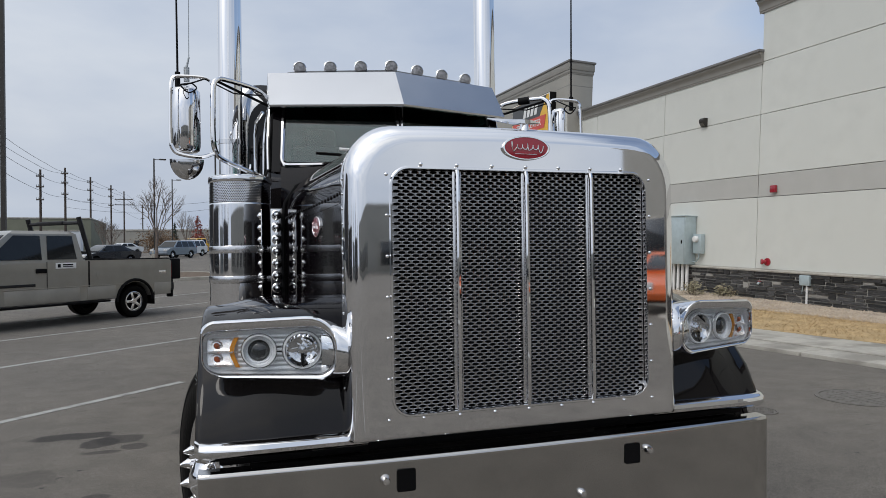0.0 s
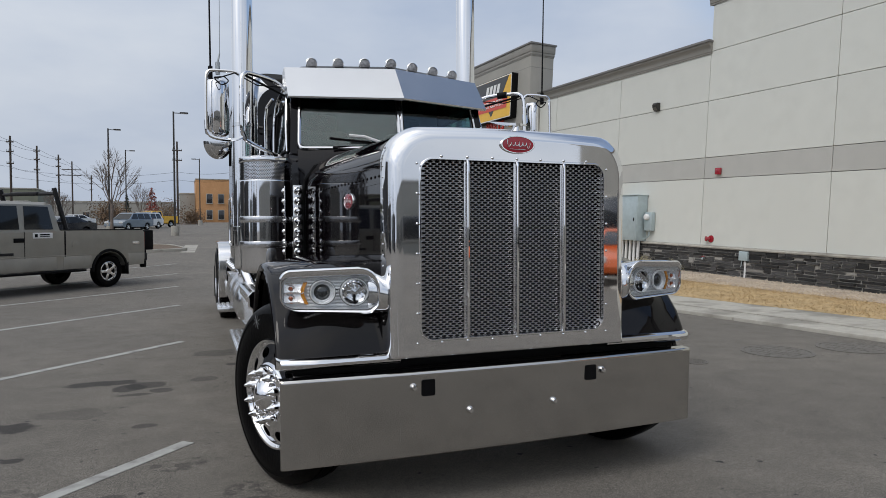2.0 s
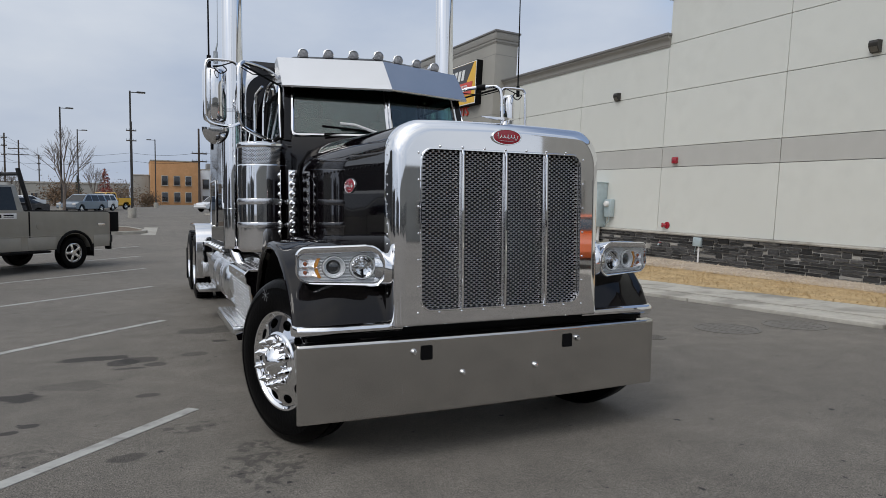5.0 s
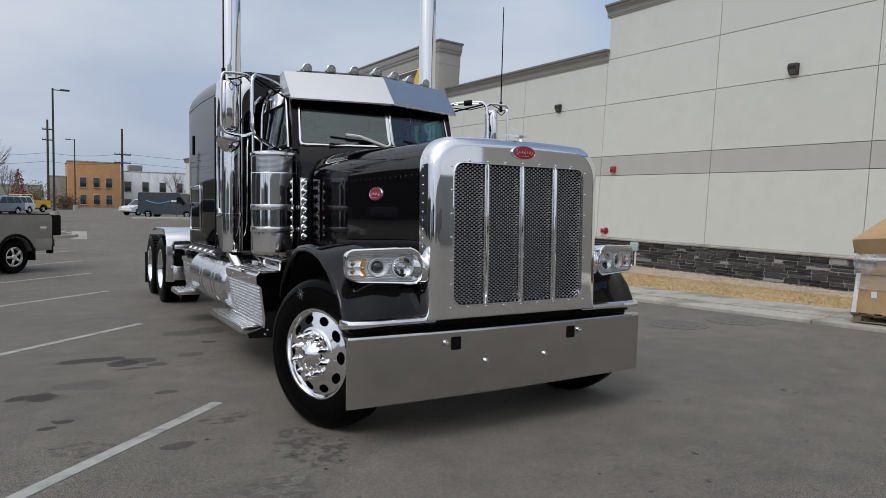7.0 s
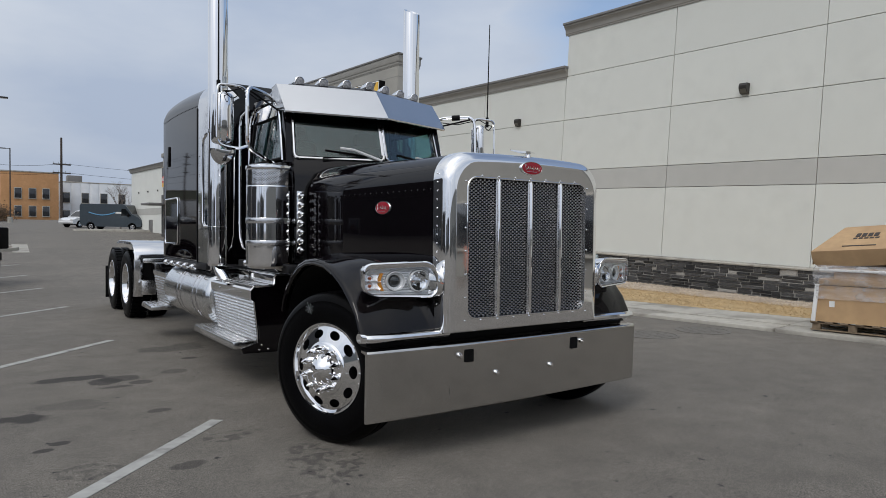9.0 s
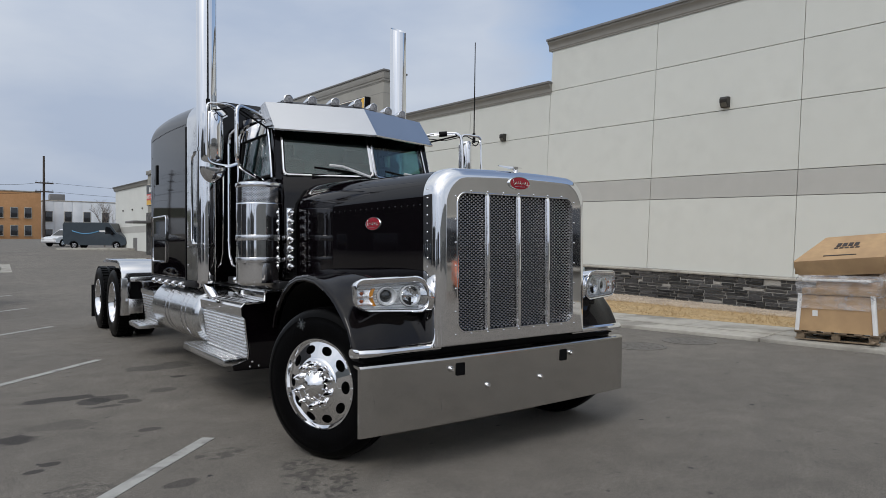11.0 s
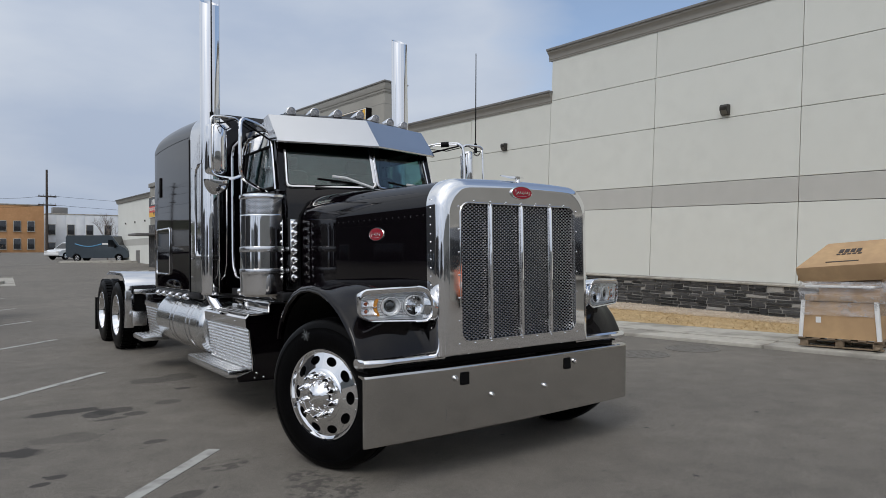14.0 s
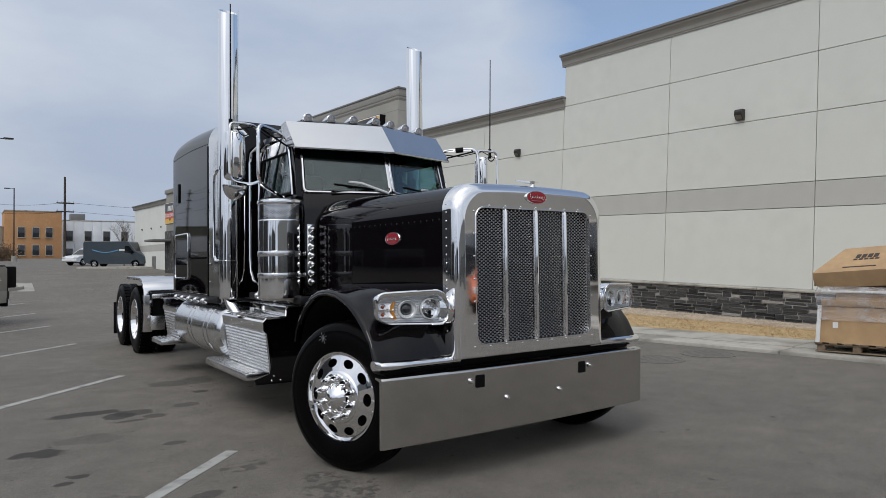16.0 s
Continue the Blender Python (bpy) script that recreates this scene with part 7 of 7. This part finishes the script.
    part("box", Shape().loft(loops), M_CARD2, c)
    part("torn_flap", Shape().box((-0.68, -0.2, 0.13), (0.02, 0.55, 0.2), 0.005, pose(0, 0, 0, 0, 18, -16)), M_CARD, c)
    part("slot", Shape().box((0.0, -0.33, 0.273), (0.55, 0.03, 0.008)), M_INK, c)
    sh = Shape()
    for k in range(4):
        sh.box((-0.12 + 0.1 * k, 0.10, 0.274), (0.075, 0.14, 0.006))
    for k in range(5):
        sh.box((-0.14 + 0.09 * k, -0.03, 0.274), (0.065, 0.05, 0.006))
    part("print_bars", sh, M_INK, c, "dark printed bars")


pallet_load()
sh = Shape().box((0, 0, 0.012), (0.7, 0.05, 0.02), 0.004)
single("wood_scrap", sh, M_PALLET, pose(8.4, 2.6, 0.105, 0, 0, 10), "loose strip of weathered wood by the pallet", "wood scrap")


# ---- lot lights, poles, wires ----
def lot_light(x, y, h, yaw):
    t = thing("lot_light", pose(x, y, ground_z(y), 0, 0, yaw), "dark square-pole parking lot light on a concrete base", "lamp post", "parking lot lights")
    part("base", Shape().cyl((0, 0, -0.3), (0, 0, 0.75), 0.3, seg=20), M_CONCRETE, t, "round concrete base")
    part("pole", Shape().loft([rect4(0.075, 0.75), rect4(0.06, h)]), M_BRONZE, t)
    part("arm", Shape().box((0.35, 0, h - 0.1), (0.6, 0.06, 0.06), 0.01), M_BRONZE, t)
    part("head", Shape().box((0.75, 0, h - 0.07), (0.6, 0.32, 0.1), 0.03), M_BRONZE, t)
    part("led_panel", Shape().box((0.75, 0, h - 0.125), (0.46, 0.24, 0.02), 0.006), M_WHITE, t)


def rect4(w, z):
    return [(-w, -w, z), (w, -w, z), (w, w, z), (-w, w, z)]


for x, y, h, yaw in ((-5.9, 66.0, 9.3, 0), (-5.8, 87.4, 9.3, 0), (-0.4, 53.1, 9.4, 0), (2.9, 96.7, 9.3, 180), (-6.9, 25.6, 11.5, 0)):
    lot_light(x, y, h, yaw)

M_POLE = shader("weathered_pole_wood", (0.065, 0.05, 0.04), rough=0.9, spread=0.25, scale=4.0)


def utility_pole(x, y, h, arms, yaw=0):
    t = thing("utility_pole", pose(x, y, ground_z(min(y, 170)), 0, 0, yaw), "dark weathered wooden utility pole with crossarms", "utility pole", "utility poles")
    part("pole", Shape().cyl((0, 0, -0.3), (0, 0, h), 0.18, 0.13, seg=10), M_POLE, t)
    for z, w in arms:
        part("crossarm", Shape().box((0, -0.2, z), (w, 0.14, 0.16), 0.01), M_POLE, t)
        for k in (-0.46, -0.2, 0.2, 0.46):
            part("insulator", Shape().cyl((w * k, -0.2, z + 0.07), (w * k, -0.2, z + 0.3), 0.06, 0.04, seg=8), M_GALV, t)
    return t


POLES = ((-22.6, 98.4, 11.2), (-22.3, 111.2, 12.8), (-21.4, 125.8, 12.8), (-20.7, 142.8, 12.8), (-20.6, 159.9, 12.8), (-21.2, 201.0, 12.8))
for k, (x, y, h) in enumerate(POLES):
    utility_pole(x, y, h, ((h - 0.9, 0.9), (h - 2.3, 0.9), (h - 4.0, 0.9)) if k != 4 else ((h - 1.8, 3.6), (h - 3.0, 3.6)))
utility_pole(-24.6, 82, 16.5, ((15.4, 1.6), (12.8, 1.2)))
utility_pole(0.1, 109.0, 12.8, ((11.4, 1.4), (9.9, 1.4)))
utility_pole(9.0, 101.9, 11.6, ((7.95, 2.2), (6.8, 2.2)), 12)


def wire(a, b, sag, r=0.022):
    pts = []
    for k in range(13):
        u = k / 12
        p = Vector(a).lerp(Vector(b), u)
        p.z -= sag * 4 * u * (1 - u)
        pts.append(p)
    sh = Shape().tube(pts, r, 4)
    return single("overhead_wire", sh, M_BLACK, pose(0, 0, 0), "thin black overhead utility wire", "wire", "overhead wires")


for dz, dx in ((12.0, -0.7), (12.0, 0.7), (10.4, 0.0), (8.4, 0.0)):
    chain = [(-24.6, 82, 2.5)] + [(x, y, 0) for x, y, h in POLES]
    for (xa, ya, ea), (xb, yb, eb) in zip(chain, chain[1:]):
        wire((xa + dx, ya, ground_z(ya) + dz + ea), (xb + dx, yb, ground_z(min(yb, 170)) + dz), 0.25)
for z in (6.9, 8.1):
    wire((-22.3, 111.2, ground_z(111) + z), (0.1, 109, ground_z(109) + z), 0.9)
    wire((0.1, 109, ground_z(109) + z), (9.0, 101.9, ground_z(102) + z), 0.4)
    wire((9.0, 101.9, ground_z(102) + z), (60, 96, ground_z(96) + z + 1), 1.2)


# ---- trees ----
M_BARK = shader("grey_bark", (0.16, 0.13, 0.11), rough=0.95, spread=0.25, scale=6.0)
M_REDLEAF = shader("russet_leaves", (0.24, 0.045, 0.03), rough=0.8, spread=0.3, scale=2.0, vary=0.2)


def bare_tree(x, y, h, seed, spread=0.42, leaves=None, label="bare winter tree with thin grey branches", thin=0.8):
    rnd = random.Random(seed)
    t = thing("tree", pose(x, y, ground_z(min(y, 170)) - 0.1), label, "tree", "lot trees")
    trunk, twigs, clumps = Shape(), Shape(), Shape()
    trunk.cyl((0, 0, 0), (0.05, 0.02, h * 0.32), h * 0.022 * thin, h * 0.016 * thin, seg=8)

    def grow(p, d, ln, r, depth):
        q = p + d * ln
        twigs.cyl(p, q, r, r * 0.62, seg=4 if depth > 1 else 3, cap=False)
        if leaves and depth <= 1:
            for _ in range(5):
                c = q + Vector((rnd.gauss(0, 0.28), rnd.gauss(0, 0.28), rnd.gauss(0, 0.25)))
                a = Vector((rnd.uniform(-1, 1), rnd.uniform(-1, 1), rnd.uniform(-1, 1))).normalized() * rnd.uniform(0.14, 0.26)
                b = a.orthogonal().normalized() * a.length * 0.7
                clumps.face([c - a, c + b, c + a, c - b])
        if depth == 0:
            return
        for _ in range(3 if depth > 1 else 4):
            nd = (d + Vector((rnd.gauss(0, spread), rnd.gauss(0, spread), rnd.uniform(-0.05, 0.4)))).normalized()
            grow(p.lerp(q, rnd.uniform(0.55, 1.0)), nd, ln * rnd.uniform(0.62, 0.8), r * 0.58, depth - 1)

    for k in range(6):
        a = 6.283185307 * k / 6 + rnd.uniform(-0.4, 0.4)
        grow(Vector((0.05, 0.02, h * (0.2 + 0.024 * k))), Vector((math.cos(a) * 0.5, math.sin(a) * 0.5, 1.1)).normalized(), h * 0.24, h * 0.0095 * thin, 3)
    grow(Vector((0.05, 0.02, h * 0.31)), Vector((0, 0, 1)), h * 0.26, h * 0.012 * thin, 3)
    part("trunk", trunk, M_BARK, t)
    tagged(part("crown", twigs, M_BARK, t), kind="stuff")
    if leaves:
        tagged(part("leaves", clumps, leaves, t), kind="stuff")
    return t


bare_tree(-5.6, 64.2, 8.2, 2)
bare_tree(-4.0, 81.8, 6.0, 3)


def cone_tree(x, y, h, r, seed, leaf, label):
    """A narrow tree: leaves in loose tiers round one stem."""
    rnd = random.Random(seed)
    t = thing("tree", pose(x, y, ground_z(min(y, 170)) - 0.1), label, "tree", "lot trees")
    part("trunk", Shape().cyl((0, 0, 0), (0, 0, h * 0.95), h * 0.02, 0.01, seg=7), M_BARK, t)
    sh = Shape()
    for _ in range(420):
        u = rnd.random() ** 0.7
        z = h * (0.2 + 0.8 * (1 - u))
        a, q = rnd.uniform(0, 6.283), r * (0.12 + u) * rnd.uniform(0.3, 1.0)
        c = Vector((q * math.cos(a), q * math.sin(a), z + rnd.gauss(0, 0.08)))
        d = Vector((rnd.uniform(-1, 1), rnd.uniform(-1, 1), rnd.uniform(-0.6, 0.6))).normalized() * rnd.uniform(0.1, 0.2)
        b = d.orthogonal().normalized() * d.length * 0.7
        sh.face([c - d, c + b, c + d, c - b])
    tagged(part("leaves", sh, leaf, t), kind="stuff")


cone_tree(-3.4, 103, 5.4, 1.25, 4, M_REDLEAF, "small narrow tree with russet red leaves")
cone_tree(-8.3, 130, 5.2, 0.85, 9, shader("dark_conifer", (0.03, 0.045, 0.03), rough=0.9, spread=0.3, scale=3.0), "small dark conifer behind the lot")
bare_tree(10.6, 69.5, 5.4, 6, thin=0.55)
bare_tree(-10.5, 72, 4.5, 9)
bare_tree(-14, 90, 5.5, 12)
for k, (x, y, r) in enumerate(((-7.5, 97, 1.8), (-1.2, 112, 2.4), (-9.5, 105, 2.2), (2.3, 108, 1.4))):
    rnd = random.Random(40 + k)
    t = thing("shrub", pose(x, y, ground_z(y)), "dense dark brown winter shrub", "shrub", "far shrubs")
    sh, st = Shape(), Shape()
    for _ in range(1500):
        c = Vector((rnd.gauss(0, r * 0.5), rnd.gauss(0, r * 0.4), abs(rnd.gauss(r * 0.7, r * 0.42))))
        a = Vector((rnd.uniform(-1, 1), rnd.uniform(-1, 1), rnd.uniform(-1, 1))).normalized() * rnd.uniform(0.06, 0.14)
        b = a.orthogonal().normalized() * a.length * 0.8
        sh.face([c - a, c + b, c + a, c - b])
    for _ in range(12):
        st.cyl((0, 0, 0), (rnd.gauss(0, r * 0.5), rnd.gauss(0, r * 0.4), r * rnd.uniform(0.8, 1.6)), 0.05, 0.015, seg=4)
    part("stems", st, M_BARK, t)
    tagged(part("foliage", sh, shader("brown_scrub", (0.15, 0.095, 0.055), rough=0.95, spread=0.3, scale=2.0), t), kind="stuff")


# ---- far buildings ----
M_ORANGE = shader("orange_brick", (0.50, 0.27, 0.125), rough=0.9, spread=0.10, scale=3.0, bump=0.3, bump_scale=12.0, second=(0.44, 0.23, 0.10), second_scale=0.5)
M_FARGLASS = shader("far_window_glass", (0.02, 0.022, 0.026), rough=0.08, coat=0.5, spread=0.2, scale=1.0)
M_PALE = shader("pale_concrete_panel", (0.74, 0.76, 0.78), rough=0.85, spread=0.05, scale=1.0, second=(0.66, 0.68, 0.70), second_scale=0.3)
M_OLIVE = shader("dull_green_metal", (0.17, 0.175, 0.13), rough=0.8, spread=0.08, scale=0.7)


def far_building(m, name, label, w, h, d, mat, wins, cap=M_CONCRETE, ww=1.0, wh=1.3):
    """Local x along the front, front at y = 0 facing -y."""
    t = thing(name, m, label, "building", kind="structure")
    part("wall", Shape().box((w / 2, d / 2, h / 2 - 1), (w, d, h + 2), 0.02), mat, t)
    part("parapet", Shape().box((w / 2, d / 2, h + 0.06), (w + 0.16, d + 0.16, 0.22), 0.03), cap, t)
    for x, z in wins:
        f = part("window", Shape().box((x, -0.02, z), (ww + 0.2, 0.12, wh + 0.2), 0.02), M_CONCRETE, t)
        part("pane", Shape().box((x, -0.055, z), (ww, 0.1, wh), 0.01), M_FARGLASS, f)
        part("sill", Shape().box((x, -0.12, z - wh / 2 - 0.1), (ww + 0.3, 0.2, 0.1), 0.01), M_CONCRETE, f)
    return t


far_building(pose(3.6, 138, 2.9), "brick_office", "two-storey orange brick office with square windows", 8.8, 8.7, 10, M_ORANGE,
             [(x, z) for z in (1.7, 4.9) for x in (2.5, 4.7, 6.8)], ww=1.0, wh=1.75)
far_building(pose(0.6, 142, 2.9), "brick_annex", "lower grey-tan annex beside the brick office", 2.9, 6.0, 8, M_TOWER, [])
office = far_building(pose(13.6, 146, 3.2), "pale_office", "pale panelled two-storey office with dark windows", 22, 7.4, 12, M_PALE,
                      [(0.9 + 3.3 * k, 4.4) for k in range(6)] + [(0.9, 0.9)], ww=1.15, wh=1.9)
for k in range(12):
    part("fluted_pier", Shape().box((0.9 + 1.65 * k, 0.0, 3.15), (1.5, 0.12, 8.3), 0.05), M_PALE, office, "pale fluted concrete pier")
part("rooftop_unit", Shape().box((2.6, 3, 8.2), (2.6, 2.4, 1.4), 0.05), M_FLASH, office, "grey rooftop plant box")
far_building(pose(-67, 122, 2.4, 0, 0, 2), "long_warehouse", "long low dull-green warehouse behind the lot", 46, 5.9, 20, M_OLIVE, [])
far_building(pose(-26.5, 112, 2.2, 0, 0, 2), "box_trailer", "white box trailer standing by a warehouse", 6, 3.6, 2.6, M_PALE, [])
far_building(pose(-19, 150, 3.0, 0, 0, 0), "low_shop", "low tan shop far behind the lot", 14, 4.2, 10, M_TOWER, [(x, 1.6) for x in (2, 5, 8, 11)])
far_building(pose(-60, 175, 3.4, 0, 0, 0), "far_block", "long grey-tan far block on the horizon", 60, 5.0, 10, M_TOWER, [])
# unseen surroundings added behind and beside the viewer to fill the reflections
far_building(pose(30, -48, 0, 0, 0, 180), "shop_row", "long unseen shop row added behind the viewer for reflections", 70, 5.5, 10, M_TOWER, [(x, 1.6) for x in range(4, 68, 5)], ww=2.4, wh=2.0)
M_DARKBRICK = shader("dark_brick", (0.075, 0.066, 0.060), rough=0.9, spread=0.2, scale=0.8)
for y0, w, h, m in ((-46, 22, 5.2, M_DARKBRICK), (-18, 14, 4.2, M_TOWER), (4, 30, 6.0, M_DARKBRICK), (40, 18, 4.6, M_TOWER)):
    far_building(pose(-58, y0, 0, 0, 0, 90), "side_shop", "unseen shop added beside the lot for reflections", w, h, 12, m, [(k, 1.7) for k in range(3, w - 2, 5)], ww=2.2, wh=1.9)
# unseen dark building, added so that the hood side mirrors less sky
far_building(pose(-36, 30, 0, 0, 0, 90), "warehouse", "tall unseen dark building added to darken reflections", 75, 10.5, 12, M_DARKBRICK, [(k, 1.8) for k in range(4, 72, 6)], ww=2.2, wh=2.0)
# unseen block, placed where the grille crown mirrors something tall and dark
far_building(pose(16.0, -9.2, 0, 0, 0, -85.5), "corner_block", "unseen grey block at the end of the dealership", 14, 9.5, 12, M_TOWER, [(k, 1.8) for k in (3, 7, 11)], ww=2.2, wh=2.2)
# unseen tree row, added to streak the reflections on the truck's side
rnd = random.Random(77)
for k in range(9):
    bare_tree(-44 + rnd.uniform(-3, 3), -34 + 12 * k, rnd.uniform(7, 10), 100 + k, 0.42)

# an orange car out on the lot, caught in the polished grille surround
M_ORANGECAR = shader("orange_car_paint", (0.70, 0.13, 0.02), rough=0.3, coat=0.5, spread=0.05, scale=3.0)
saloon(pose(10.6, -10.0, 0, 0, 0, 124), M_ORANGECAR, "orange saloon car parked out on the lot")

# dry shrubs at the foot of the wall
M_SAGE = shader("dry_sage_leaves", (0.24, 0.22, 0.14), rough=0.9, spread=0.3, scale=9.0, second=(0.36, 0.31, 0.2), second_scale=3.0)
for x, y, r, seed in ((13.25, 16.0, 0.5, 61), (13.75, 15.3, 0.36, 62)):
    rnd = random.Random(seed)
    shrub = thing("shrub", pose(x, y, 0.12), "dry grey-green winter shrub at the foot of the wall", "shrub", "wall shrubs")
    twigs, clumps = Shape(), Shape()
    for k in range(34):
        a, e = rnd.uniform(0, 6.283), rnd.uniform(0.15, 1.45)
        tip = Vector((math.cos(a) * math.cos(e), math.sin(a) * math.cos(e), math.sin(e) * 0.95)) * r * rnd.uniform(0.75, 1.1)
        twigs.cyl((0, 0, -0.05), tip, 0.008, 0.004, seg=3, cap=False)
        for q in range(16):
            c = tip * rnd.uniform(0.55, 1.05) + Vector((rnd.gauss(0, 0.05), rnd.gauss(0, 0.05), rnd.gauss(0, 0.04)))
            u = Vector((rnd.uniform(-1, 1), rnd.uniform(-1, 1), rnd.uniform(-1, 1))).normalized() * rnd.uniform(0.02, 0.045)
            v = u.orthogonal().normalized() * u.length * 0.5
            clumps.face([c - u, c + v, c + u, c - v])
    tagged(part("twigs", twigs, M_BARK, shrub), kind="stuff")
    tagged(part("leaves", clumps, M_SAGE, shrub), kind="stuff")

# ---- stone veneer on the base of the wall ----
def stone_mesh(seed, mat):
    rnd = random.Random(seed)
    sh = Shape()
    n = 4
    front = []
    back = []
    for i, (y, z) in enumerate(((-0.5, -0.5), (0.5, -0.5), (0.5, 0.5), (-0.5, 0.5))):
        front.append((-0.5 + rnd.uniform(-0.15, 0.25), y * 0.95 + rnd.uniform(-0.012, 0.012), z * 0.9 + rnd.uniform(-0.03, 0.03)))
        back.append((0.5, y, z))
    mid = [(-0.2, y, z) for y, z in ((-0.5, -0.5), (0.5, -0.5), (0.5, 0.5), (-0.5, 0.5))]
    sh.loft([back, mid, front])
    return mesh_of("stone", sh, mat, 20)


M_STONE_PALE = shader("pale_ledge_stone", (0.30, 0.285, 0.26), rough=0.9, spread=0.2, scale=9.0, bump=0.8, bump_scale=26.0, vary=0.25)
stone_shapes = [stone_mesh(k, M_STONE) for k in range(9)] + [stone_mesh(9, M_STONE_PALE)]
rnd = random.Random(11)
rest = Shape()
count = 0
rows = [-0.08, 0.0, 0.08, 0.15, 0.235, 0.315, 0.40, 0.475, 0.56, 0.64, 0.72, 0.80]
base_core = Shape().box((0.06, -0.25, 0.2), (0.15, 31.5, 1.2))
part("stone_base", base_core, shader("stone_mortar", (0.33, 0.32, 0.295), rough=0.95, spread=0.15, scale=15.0), building, "dark ledge-stone veneer base")
taken = {}
for r in range(len(rows) - 1):
    y = -15.9 + rnd.uniform(0, 0.4)
    while y < 15.2:
        ln = rnd.uniform(0.2, 0.7)
        hit = [b for a, b in taken.get(r, []) if a - 0.12 < y < b - 1e-6]
        if hit:
            y = max(hit)
            continue
        nxt = [a for a, b in taken.get(r, []) if a > y]
        if nxt and y + ln > min(nxt) - 0.12:
            ln = min(nxt) - y
        if y + ln > 15.4:
            break
        z0, z1 = rows[r], rows[r + 1]
        if r + 2 < len(rows) and rnd.random() < 0.2 and ln < 0.5:
            z1 = rows[r + 2]
            taken.setdefault(r + 1, []).append((y, y + ln))
        dep = rnd.uniform(0.07, 0.12)
        size = (dep, ln - 0.024, z1 - z0 - 0.02)
        if -4.2 < y < 9.8 and count < 300:
            again("stone", stone_shapes[rnd.randrange(10)], building, pose(0.0, y + ln / 2, (z0 + z1) / 2) @ Matrix.Diagonal((*size, 1)))
            count += 1
        else:
            rest.box((0.0, y + ln / 2, (z0 + z1) / 2), size)
        y += ln
tagged(part("stone_rest", rest, M_STONE, building), kind="stuff")

# ---- dry grass tufts and gravel on the verge ----
rnd = random.Random(21)
vs, fs = [], []
for _ in range(26000):
    u, y = 0.01 + 0.62 * rnd.random(), rnd.uniform(-7, 13)
    if rnd.random() < 0.2:
        u = min(0.9, abs(rnd.gauss(0.6, 0.07)))
    b = verge_at(u, y)
    h, a = rnd.uniform(0.008, 0.045), rnd.uniform(0, 6.28)
    dx, dy = 0.006 * math.cos(a), 0.006 * math.sin(a)
    lx, ly = rnd.gauss(0, 0.06), rnd.gauss(0, 0.06)
    k = len(vs)
    vs += [(b.x - dx, y - dy, b.z), (b.x + dx, y + dy, b.z), (b.x + lx, y + ly, b.z + 0.01 + h)]
    fs.append((k, k + 1, k + 2))
me = bpy.data.meshes.new("dry_grass")
me.from_pydata(vs, [], fs)
me.materials.append(M_STRAW)
g = new("dry_grass", me)
g.matrix_basis = EDGE
tagged(g, "straw-coloured dry grass blades on the verge", "grass", kind="stuff")
vs, fs = [], []
for _ in range(6500):
    y = rnd.uniform(-6, 12.5)
    b = verge_at(rnd.uniform(0.58, 0.99), y)
    x, z = b.x, b.z + 0.01
    s = rnd.uniform(0.012, 0.035)
    k = len(vs)
    vs += [(x - s, y, z), (x + s * 0.4, y - s, z), (x + s * 0.6, y + s, z), (x + rnd.uniform(-0.3, 0.3) * s, y, z + s * 1.1)]
    fs += [(k, k + 1, k + 3), (k + 1, k + 2, k + 3), (k + 2, k, k + 3)]
me = bpy.data.meshes.new("gravel")
me.from_pydata(vs, [], fs)
me.materials.append(M_GRAVEL)
g = new("gravel", me)
g.matrix_basis = EDGE
tagged(g, "pale pink gravel stones by the wall", "gravel", kind="stuff")
